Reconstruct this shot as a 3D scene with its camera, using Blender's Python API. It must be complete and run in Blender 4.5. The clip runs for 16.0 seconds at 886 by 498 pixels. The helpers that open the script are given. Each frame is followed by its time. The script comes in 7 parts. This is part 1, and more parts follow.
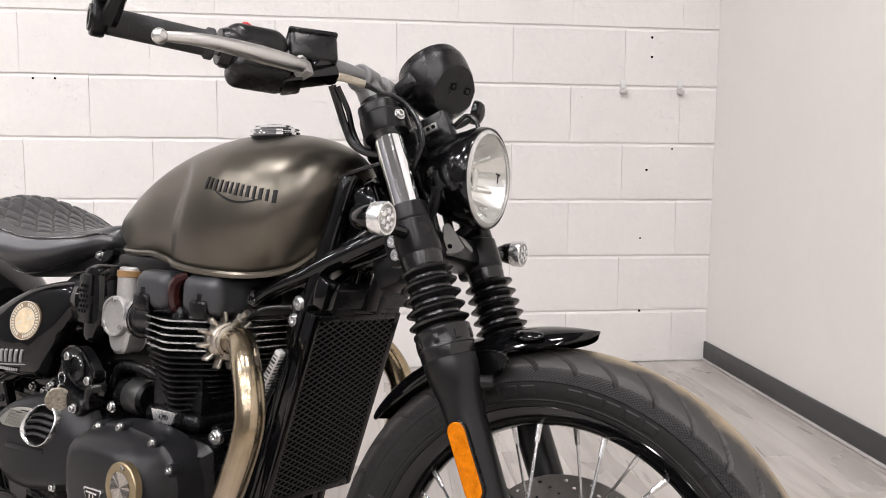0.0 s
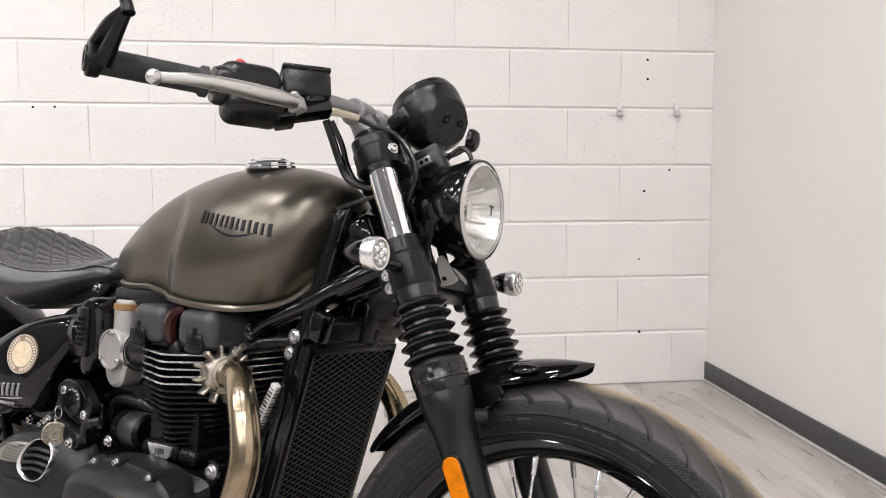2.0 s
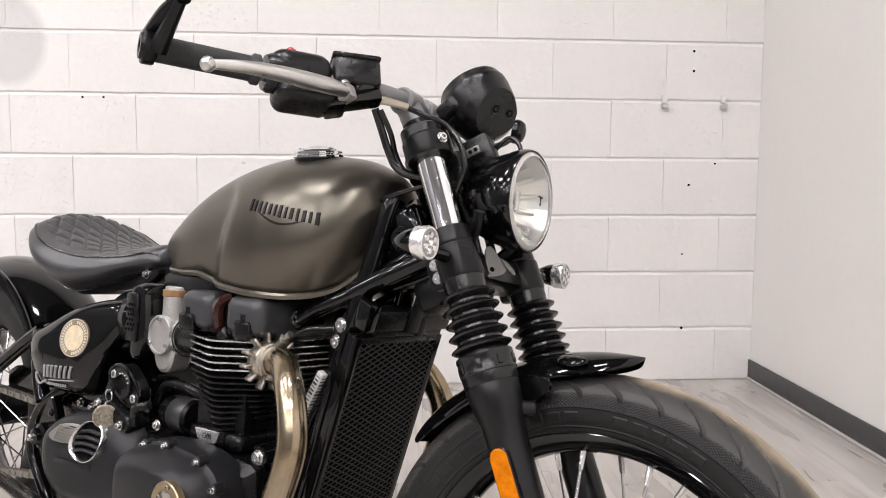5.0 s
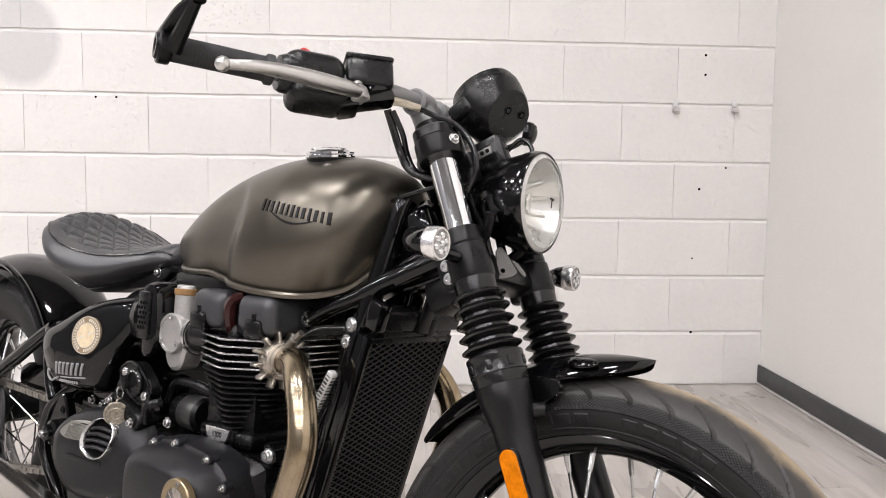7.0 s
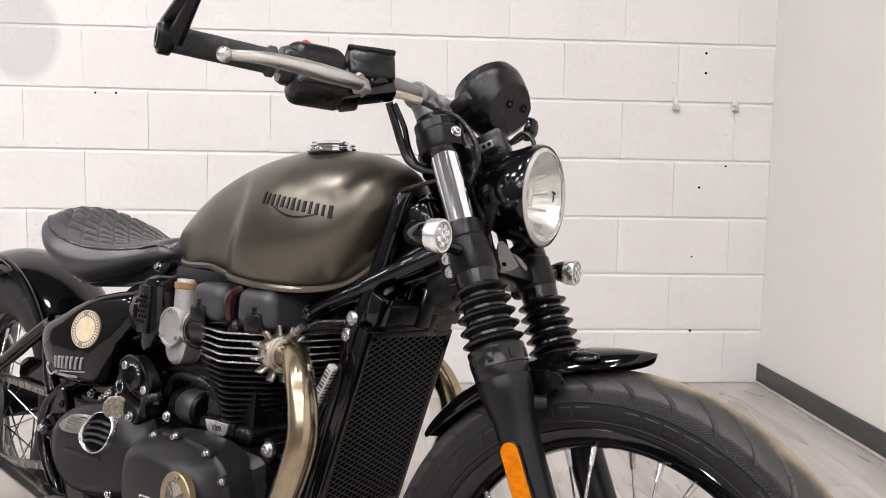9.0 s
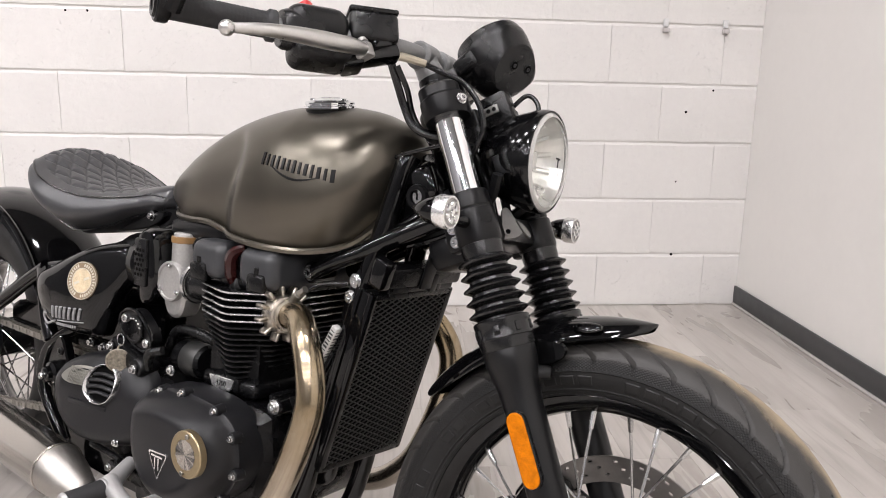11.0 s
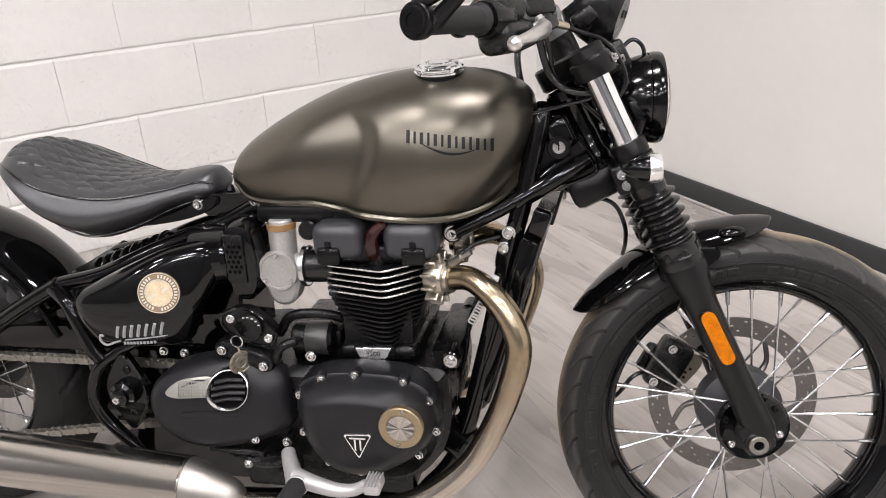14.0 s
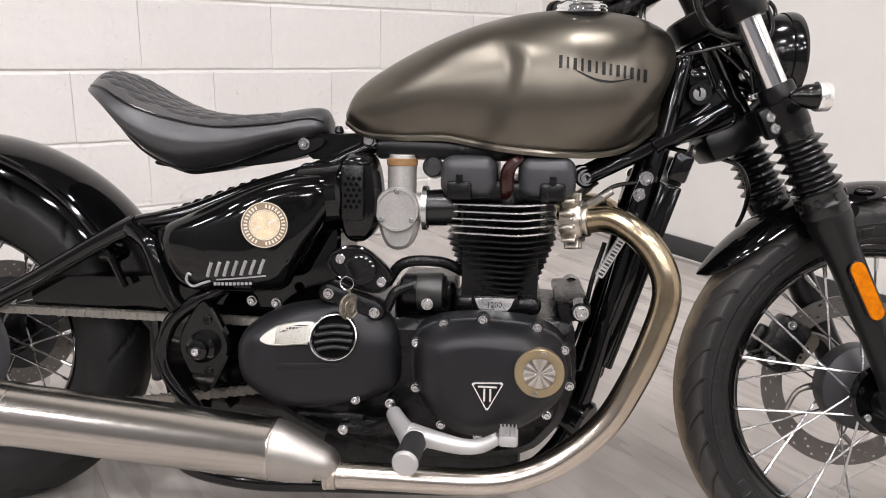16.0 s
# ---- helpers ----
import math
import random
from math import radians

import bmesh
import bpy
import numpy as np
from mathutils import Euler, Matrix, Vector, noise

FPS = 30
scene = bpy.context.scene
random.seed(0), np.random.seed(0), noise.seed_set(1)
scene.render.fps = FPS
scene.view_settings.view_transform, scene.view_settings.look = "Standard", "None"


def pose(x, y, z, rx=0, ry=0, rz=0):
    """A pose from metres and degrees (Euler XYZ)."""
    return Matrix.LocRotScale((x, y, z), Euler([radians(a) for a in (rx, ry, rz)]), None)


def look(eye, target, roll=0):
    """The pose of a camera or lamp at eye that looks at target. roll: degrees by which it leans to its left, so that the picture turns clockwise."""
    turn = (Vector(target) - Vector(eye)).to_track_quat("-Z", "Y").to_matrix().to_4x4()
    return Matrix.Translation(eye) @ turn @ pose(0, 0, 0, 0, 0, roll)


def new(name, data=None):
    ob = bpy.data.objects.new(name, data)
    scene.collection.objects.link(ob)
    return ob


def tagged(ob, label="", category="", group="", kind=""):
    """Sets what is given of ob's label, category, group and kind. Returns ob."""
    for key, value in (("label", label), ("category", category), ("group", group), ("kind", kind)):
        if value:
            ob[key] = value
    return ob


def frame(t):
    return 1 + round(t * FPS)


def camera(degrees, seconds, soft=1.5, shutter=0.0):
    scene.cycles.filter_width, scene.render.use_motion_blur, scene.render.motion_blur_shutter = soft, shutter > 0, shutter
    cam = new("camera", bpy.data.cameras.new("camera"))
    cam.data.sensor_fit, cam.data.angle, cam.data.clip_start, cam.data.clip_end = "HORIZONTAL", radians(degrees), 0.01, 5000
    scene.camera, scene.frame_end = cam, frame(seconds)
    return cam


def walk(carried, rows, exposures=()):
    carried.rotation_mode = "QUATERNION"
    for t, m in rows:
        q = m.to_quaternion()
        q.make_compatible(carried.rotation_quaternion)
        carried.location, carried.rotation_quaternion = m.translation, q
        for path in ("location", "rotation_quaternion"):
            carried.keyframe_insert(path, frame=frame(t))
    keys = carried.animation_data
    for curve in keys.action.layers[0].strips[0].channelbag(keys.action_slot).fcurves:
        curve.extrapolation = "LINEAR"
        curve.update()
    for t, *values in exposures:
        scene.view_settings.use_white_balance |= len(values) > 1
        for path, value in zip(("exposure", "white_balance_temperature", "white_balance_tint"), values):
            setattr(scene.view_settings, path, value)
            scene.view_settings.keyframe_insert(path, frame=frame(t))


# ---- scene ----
cam = camera(60.1, 16.0, soft=1.0)
PATH = [
    (0, (-0.1958, -0.1173, 0.8665), (-0.0359, 1.8039, 0.6620), 0.4),
    (0.5, (-0.1939, -0.1212, 0.8753), (-0.0330, 1.8019, 0.6843), 0.2),
    (1, (-0.1900, -0.1192, 0.8830), (-0.0291, 1.8048, 0.7066), 0.1),
    (1.5, (-0.1871, -0.1202, 0.8869), (-0.0262, 1.8048, 0.7212), -0.1),
    (2, (-0.1861, -0.1202, 0.8869), (-0.0291, 1.8048, 0.7289), -0.2),
    (2.5, (-0.1871, -0.1202, 0.8869), (-0.0378, 1.8058, 0.7289), -0.2),
    (3, (-0.1890, -0.1202, 0.8869), (-0.0514, 1.8068, 0.7241), -0.2),
    (3.5, (-0.1939, -0.1144, 0.8811), (-0.0737, 1.8135, 0.7144), -0.1),
    (4, (-0.1997, -0.1115, 0.8811), (-0.0998, 1.8174, 0.7095), -0.0),
    (4.5, (-0.2016, -0.1124, 0.8830), (-0.1202, 1.8165, 0.7076), 0.1),
    (5, (-0.2026, -0.1124, 0.8821), (-0.1367, 1.8174, 0.7066), 0.3),
    (7.5, (-0.2065, -0.1153, 0.8782), (-0.1638, 1.8155, 0.7115), 0.8),
    (8, (-0.2055, -0.1134, 0.8753), (-0.1619, 1.8174, 0.7105), 0.9),
    (10.5, (-0.2394, -0.1124, 0.8685), (-0.1667, 1.8087, 0.6145), 1.0),
    (11, (-0.2510, -0.1018, 0.9596), (-0.1405, 1.7893, 0.5506), 1.3),
    (11.5, (-0.2317, -0.1444, 1.1244), (-0.0708, 1.6856, 0.5040), 0.0),
    (12, (-0.2472, -0.1570, 1.1942), (0.0485, 1.6216, 0.4817), -2.4),
    (12.5, (-0.4255, -0.1687, 1.2010), (0.0446, 1.5586, 0.4556), -3.4),
    (13, (-0.6407, -0.1299, 1.1990), (-0.0281, 1.5392, 0.4255), -3.8),
    (13.5, (-0.7745, 0.0097, 1.1787), (-0.0601, 1.6245, 0.3771), -3.9),
    (14, (-0.9625, 0.0572, 1.1787), (-0.1405, 1.6129, 0.3664), -3.3),
    (14.5, (-1.0846, 0.1367, 1.1641), (-0.1822, 1.6720, 0.3974), -2.4),
    (15, (-1.1593, 0.2123, 1.1409), (-0.1919, 1.7244, 0.4090), -0.7),
    (15.5, (-1.2533, 0.2326, 0.9974), (-0.2113, 1.7408, 0.3683), 1.5),
    (16, (-1.2630, 0.2094, 0.8733), (-0.2229, 1.7612, 0.3538), 1.5),
]
walk(cam, [(t, look(eye, target, roll)) for t, eye, target, roll in PATH])

# ---- world and lights ----
world = bpy.data.worlds.new("room_dark")
world.use_nodes = True
world.node_tree.nodes["Background"].inputs[0].default_value = (0.9, 0.92, 1.0, 1)
world.node_tree.nodes["Background"].inputs[1].default_value = 0.05
scene.world = world
scene.view_settings.exposure = 0.0

ROOM_W, ROOM_E, ROOM_S, ROOM_N, ROOM_H = -6.5, 1.286, -7.5, 3.2, 4.3
SKEW = math.atan(0.045)   # the block wall is not quite square to the other
LAMPS = [(x, y) for y in (0.6, -1.5, -3.6, -5.7) for x in (-0.2, -2.2, -4.2, -6.0)]
LAMP_POWER = 42.5


# ---- materials ----
def material(name, col, rough=0.5, metal=0.0, var=0.08, scale=25.0, bump=0.0, bscale=300.0, rvar=0.08, coat=0.0, col2=None, stretch=None, rand=0.0, spec=0.5):
    """A surface with two scales of colour variation, uneven gloss and fine relief, in object space."""
    m = bpy.data.materials.new(name)
    m.use_nodes = True
    nt = m.node_tree
    b = nt.nodes["Principled BSDF"]
    link = nt.links.new
    b.inputs["Metallic"].default_value = metal
    b.inputs["Coat Weight"].default_value = coat
    b.inputs["Coat Roughness"].default_value = 0.06
    b.inputs["Specular IOR Level"].default_value = spec
    tc = nt.nodes.new("ShaderNodeTexCoord")
    src = tc.outputs["Object"]
    if stretch:
        mp = nt.nodes.new("ShaderNodeMapping")
        mp.inputs["Scale"].default_value = stretch
        link(src, mp.inputs[0])
        src = mp.outputs[0]
    if rand:
        oi = nt.nodes.new("ShaderNodeObjectInfo")
        ad = nt.nodes.new("ShaderNodeVectorMath")
        ad.operation = "MULTIPLY_ADD"
        ad.inputs[1].default_value = (13.0, 7.0, 5.0)
        link(oi.outputs["Random"], ad.inputs[0])
        link(src, ad.inputs[2])
        src = ad.outputs[0]
    n1 = nt.nodes.new("ShaderNodeTexNoise")
    n1.inputs["Scale"].default_value = scale
    n1.inputs["Detail"].default_value = 5
    link(src, n1.inputs["Vector"])
    n2 = nt.nodes.new("ShaderNodeTexNoise")
    n2.inputs["Scale"].default_value = scale * 9
    n2.inputs["Detail"].default_value = 3
    link(src, n2.inputs["Vector"])
    mixn = nt.nodes.new("ShaderNodeMath")
    mixn.operation = "MULTIPLY_ADD"
    mixn.inputs[1].default_value = 0.4
    link(n2.outputs["Fac"], mixn.inputs[0])
    mul = nt.nodes.new("ShaderNodeMath")
    mul.operation = "MULTIPLY"
    mul.inputs[1].default_value = 0.6
    link(n1.outputs["Fac"], mul.inputs[0])
    link(mul.outputs[0], mixn.inputs[2])
    ramp = nt.nodes.new("ShaderNodeValToRGB")
    ramp.color_ramp.elements[0].position = 0.36
    ramp.color_ramp.elements[1].position = 0.64
    c2 = col2 or tuple(min(1.0, c * (1 + var)) for c in col)
    c1 = col if col2 else tuple(c * (1 - var) for c in col)
    ramp.color_ramp.elements[0].color = (*c1, 1)
    ramp.color_ramp.elements[1].color = (*c2, 1)
    link(mixn.outputs[0], ramp.inputs[0])
    out = ramp.outputs[0]
    if rand:
        hs = nt.nodes.new("ShaderNodeHueSaturation")
        vm = nt.nodes.new("ShaderNodeMath")
        vm.operation = "MULTIPLY_ADD"
        vm.inputs[1].default_value = 2 * rand
        vm.inputs[2].default_value = 1 - rand
        link(oi.outputs["Random"], vm.inputs[0])
        link(vm.outputs[0], hs.inputs["Value"])
        link(out, hs.inputs["Color"])
        out = hs.outputs[0]
    link(out, b.inputs["Base Color"])
    rr = nt.nodes.new("ShaderNodeMath")
    rr.operation = "MULTIPLY_ADD"
    rr.inputs[1].default_value = 2 * rvar
    rr.inputs[2].default_value = max(0.0, rough - rvar)
    link(n1.outputs["Fac"], rr.inputs[0])
    link(rr.outputs[0], b.inputs["Roughness"])
    if bump:
        nb = nt.nodes.new("ShaderNodeTexNoise")
        nb.inputs["Scale"].default_value = bscale
        nb.inputs["Detail"].default_value = 3
        link(src, nb.inputs["Vector"])
        bp = nt.nodes.new("ShaderNodeBump")
        bp.inputs["Strength"].default_value = min(1.0, bump)
        bp.inputs["Distance"].default_value = 0.002
        link(nb.outputs["Fac"], bp.inputs["Height"])
        link(bp.outputs[0], b.inputs["Normal"])
    return m


gloss_black = material("gloss_black_paint", (0.002, 0.002, 0.0023), 0.07, rvar=0.03, spec=0.42)
bowl_black = material("lamp_bowl_black", (0.002, 0.002, 0.0023), 0.13, rvar=0.05, spec=0.42)
satin_black = material("satin_black_coat", (0.0032, 0.0032, 0.0037), 0.3, bump=0.08, bscale=900, spec=0.28)
leg_black = material("leg_black_paint", (0.005, 0.005, 0.0054), 0.32, bump=0.06, bscale=900, spec=0.34)
antique_silver = material("antique_silver", (0.3, 0.27, 0.22), 0.4, 0.9, var=0.5, scale=200)
pale_brass = material("pale_plated_fitting", (0.55, 0.5, 0.4), 0.3, 0.9)
cover_black = material("engine_black_coat", (0.0085, 0.0085, 0.0098), 0.38, bump=0.1, bscale=1200, rvar=0.05, spec=0.33)
cast_black = material("cast_black_engine", (0.003, 0.003, 0.0034), 0.27, bump=0.2, bscale=500, spec=0.3)
cast_grey = material("dark_grey_cast", (0.034, 0.035, 0.038), 0.36, bump=0.15, bscale=600)
plastic_black = material("black_moulded_plastic", (0.004, 0.004, 0.0044), 0.27, bump=0.12, bscale=1300, spec=0.36)
rubber = material("black_rubber", (0.005, 0.005, 0.0055), 0.22, var=0.15, bump=0.1, bscale=700)
grip_rubber = material("grip_rubber", (0.013, 0.013, 0.014), 0.6, bump=0.2, bscale=500)
tyre_rubber = material("tyre_rubber", (0.01, 0.0098, 0.0096), 0.55, var=0.25, scale=14, bump=0.15, bscale=500, spec=0.3)


def dusty_crown(m, cx, cz, tread):
    """Pale brown road dust and wear along the middle of the tread."""
    nt = m.node_tree
    link = nt.links.new
    b = nt.nodes["Principled BSDF"]
    old = b.inputs["Base Color"].links[0].from_socket
    tc = nt.nodes.new("ShaderNodeTexCoord")
    sep = nt.nodes.new("ShaderNodeSeparateXYZ")
    link(tc.outputs["Object"], sep.inputs[0])
    ab = nt.nodes.new("ShaderNodeMath")
    ab.operation = "ABSOLUTE"
    link(sep.outputs["Y"], ab.inputs[0])
    hub = nt.nodes.new("ShaderNodeVectorMath")
    hub.operation = "SUBTRACT"
    hub.inputs[1].default_value = (cx, 0, cz)
    link(tc.outputs["Object"], hub.inputs[0])
    flat = nt.nodes.new("ShaderNodeVectorMath")
    flat.operation = "MULTIPLY"
    flat.inputs[1].default_value = (1, 0, 1)
    link(hub.outputs[0], flat.inputs[0])
    rad = nt.nodes.new("ShaderNodeVectorMath")
    rad.operation = "LENGTH"
    link(flat.outputs[0], rad.inputs[0])
    on_tread = nt.nodes.new("ShaderNodeMapRange")
    on_tread.inputs["From Min"].default_value = tread
    on_tread.inputs["From Max"].default_value = tread + 0.006
    link(rad.outputs["Value"], on_tread.inputs["Value"])
    no = nt.nodes.new("ShaderNodeTexNoise")
    no.inputs["Scale"].default_value = 30
    no.inputs["Detail"].default_value = 6
    link(tc.outputs["Object"], no.inputs["Vector"])
    wob = nt.nodes.new("ShaderNodeMath")
    wob.operation = "MULTIPLY_ADD"
    wob.inputs[1].default_value = 0.04
    link(no.outputs["Fac"], wob.inputs[0])
    link(ab.outputs[0], wob.inputs[2])
    film = nt.nodes.new("ShaderNodeMix")
    film.data_type = "RGBA"
    link(on_tread.outputs[0], film.inputs["Factor"])
    link(old, film.inputs["A"])
    film.inputs["B"].default_value = (0.036, 0.034, 0.032, 1)
    mr = nt.nodes.new("ShaderNodeMapRange")
    mr.inputs["From Min"].default_value = 0.05
    mr.inputs["From Max"].default_value = 0.022
    mr.inputs["To Max"].default_value = 0.85
    link(wob.outputs[0], mr.inputs["Value"])
    mx = nt.nodes.new("ShaderNodeMix")
    mx.data_type = "RGBA"
    link(mr.outputs[0], mx.inputs["Factor"])
    link(film.outputs["Result"], mx.inputs["A"])
    mx.inputs["B"].default_value = (0.34, 0.265, 0.175, 1)
    link(mx.outputs["Result"], b.inputs["Base Color"])
    return m


front_tyre_rubber = dusty_crown(material("front_tyre_rubber", (0.0085, 0.0083, 0.0082), 0.5, var=0.25, scale=14, bump=0.15, bscale=500, spec=0.35), 0.06, 0.32, 0.3)


def heat_tint(m):
    """The brown heat tint fades to bare steel down the pipe."""
    nt = m.node_tree
    link = nt.links.new
    b = nt.nodes["Principled BSDF"]
    old = b.inputs["Base Color"].links[0].from_socket
    tc = nt.nodes.new("ShaderNodeTexCoord")
    sep = nt.nodes.new("ShaderNodeSeparateXYZ")
    link(tc.outputs["Object"], sep.inputs[0])
    mr = nt.nodes.new("ShaderNodeMapRange")
    mr.inputs["From Min"].default_value = 0.5
    mr.inputs["From Max"].default_value = 0.23
    link(sep.outputs["Z"], mr.inputs["Value"])
    mx = nt.nodes.new("ShaderNodeMix")
    mx.data_type = "RGBA"
    link(mr.outputs[0], mx.inputs["Factor"])
    link(old, mx.inputs["A"])
    mx.inputs["B"].default_value = (0.54, 0.49, 0.43, 1)
    link(mx.outputs["Result"], b.inputs["Base Color"])
    return m


leather = material("black_seat_leather", (0.034, 0.0342, 0.0365), 0.34, var=0.1, bump=0.1, bscale=480, spec=0.65)
chrome = material("polished_chrome", (0.86, 0.87, 0.88), 0.07, 1.0, var=0.02, rvar=0.04)
bolt_steel = material("bolt_steel", (0.62, 0.62, 0.62), 0.24, 1.0, var=0.05)
brushed = material("brushed_steel", (0.5, 0.47, 0.432), 0.2, 1.0, var=0.02, stretch=(0.4, 60, 60), scale=8, rvar=0.02)
header_steel = heat_tint(material("heat_tinted_header_steel", (0.3, 0.228, 0.135), 0.22, 1.0, scale=9, col2=(0.41, 0.34, 0.24), rvar=0.08))
alloy = material("cast_alloy", (0.4, 0.39, 0.375), 0.4, 0.55, var=0.12, bump=0.15, bscale=700)
machined = material("machined_alloy", (0.86, 0.86, 0.85), 0.26, 0.9, var=0.05)
lever_alloy = material("silver_lever", (0.66, 0.65, 0.63), 0.3, 1.0, var=0.05)
bar_grey = material("grey_painted_bar", (0.2, 0.2, 0.2), 0.4, 0.3, bump=0.05)
bronze = material("bronze_anodised", (0.36, 0.29, 0.18), 0.34, 0.9)
copper_cap = material("brown_cap", (0.23, 0.13, 0.05), 0.4)
red_boot = material("dark_red_lead_boot", (0.022, 0.003, 0.0028), 0.2)
red_plastic = material("red_switch", (0.55, 0.03, 0.03), 0.35)
amber = material("amber_reflector", (0.5, 0.14, 0.0005), 0.2, var=0.28, scale=90, bump=0.25, bscale=420, spec=0.2)
grille_black = material("grille_black", (0.022, 0.022, 0.022), 0.36, spec=0.42)
hole_black = material("hole_black", (0.004, 0.004, 0.004), 0.9, spec=0.0)
core_black = material("radiator_core", (0.002, 0.002, 0.002), 0.7, spec=0.05)
white_print = material("white_print", (0.6, 0.6, 0.58), 0.5)
grey_print = material("silver_print", (0.3, 0.3, 0.305), 0.35)
cream_print = material("cream_sticker", (0.6, 0.56, 0.47), 0.25, var=0.12, scale=60)
clamp_steel = material("dull_clamp_steel", (0.5, 0.46, 0.4), 0.3, 1.0, var=0.12, scale=60)
brown_print = material("brown_sticker", (0.22, 0.165, 0.11), 0.18, var=0.1)
tan_print = material("tan_sticker_centre", (0.58, 0.47, 0.31), 0.4, var=0.25, scale=60)
chain_steel = material("chain_steel", (0.3, 0.285, 0.26), 0.35, 0.9, var=0.2)
wire_mesh = material("silver_gauze", (0.4, 0.39, 0.35), 0.4, 0.9)
disc_steel = material("brake_disc_steel", (0.2, 0.188, 0.175), 0.34, 0.9, var=0.08)
cone_steel = material("satin_cone_steel", (0.4, 0.38, 0.352), 0.42, 1.0, var=0.04, scale=30)
logo_black = material("black_tank_logo", (0.004, 0.004, 0.004), 0.4, spec=0.25)
far_paint = material("dark_grey_wall_paint", (0.14, 0.14, 0.145), 0.6, var=0.05, scale=2)
wall_paint = material("white_wall_paint", (0.72, 0.7, 0.67), 0.55, var=0.015, scale=3, bump=0.05, bscale=90)
ceiling_paint = material("ceiling_grey", (0.16, 0.16, 0.16), 0.8, var=0.05, scale=4)
lamp_frame = material("lamp_frame_white", (0.7, 0.7, 0.69), 0.5)
base_black = material("dark_grey_vinyl_base", (0.03, 0.031, 0.033), 0.4, var=0.1)
trim_white = material("pale_floor_trim", (0.5, 0.47, 0.46), 0.5)

# tank: satin metallic paint
tank_paint = material("bronze_grey_metallic_paint", (0.13, 0.118, 0.097), 0.32, 0.92, var=0.015, scale=30, rvar=0.015)

# lamp glass
clear_glass = bpy.data.materials.new("clear_glass")
clear_glass.use_nodes = True
_b = clear_glass.node_tree.nodes["Principled BSDF"]
_b.inputs["Base Color"].default_value = (0.97, 0.97, 0.95, 1)
_b.inputs["Roughness"].default_value = 0.03
_b.inputs["Transmission Weight"].default_value = 1.0
_b.inputs["IOR"].default_value = 1.15

lamp_silver = material("lamp_reflector", (0.88, 0.88, 0.86), 0.3, 0.9, var=0.05, rvar=0.12)
lens_edge = material("frosted_lens_edge", (0.5, 0.49, 0.47), 0.25, spec=0.6)
hub_grey = material("dark_grey_hub", (0.03, 0.03, 0.033), 0.45)
bracket_grey = material("grey_bracket", (0.15, 0.146, 0.138), 0.36, 0.6)
bracket_brown = material("dull_brown_bracket", (0.11, 0.095, 0.075), 0.45, 0.4, var=0.2)
hub_alloy = material("dull_grey_alloy", (0.06, 0.06, 0.058), 0.36, 0.6)
silver_cast = material("silver_painted_casting", (0.46, 0.455, 0.45), 0.4, 0.5, var=0.05, bump=0.05, bscale=700)
mirror_glass = material("mirror_glass", (0.8, 0.8, 0.8), 0.02, 1.0, var=0.0, rvar=0.0)

lamp_white = bpy.data.materials.new("lamp_diffuser")
lamp_white.use_nodes = True
_b = lamp_white.node_tree.nodes["Principled BSDF"]
_b.inputs["Emission Color"].default_value = (1.0, 0.962, 0.985, 1)
_b.inputs["Emission Strength"].default_value = 20.0


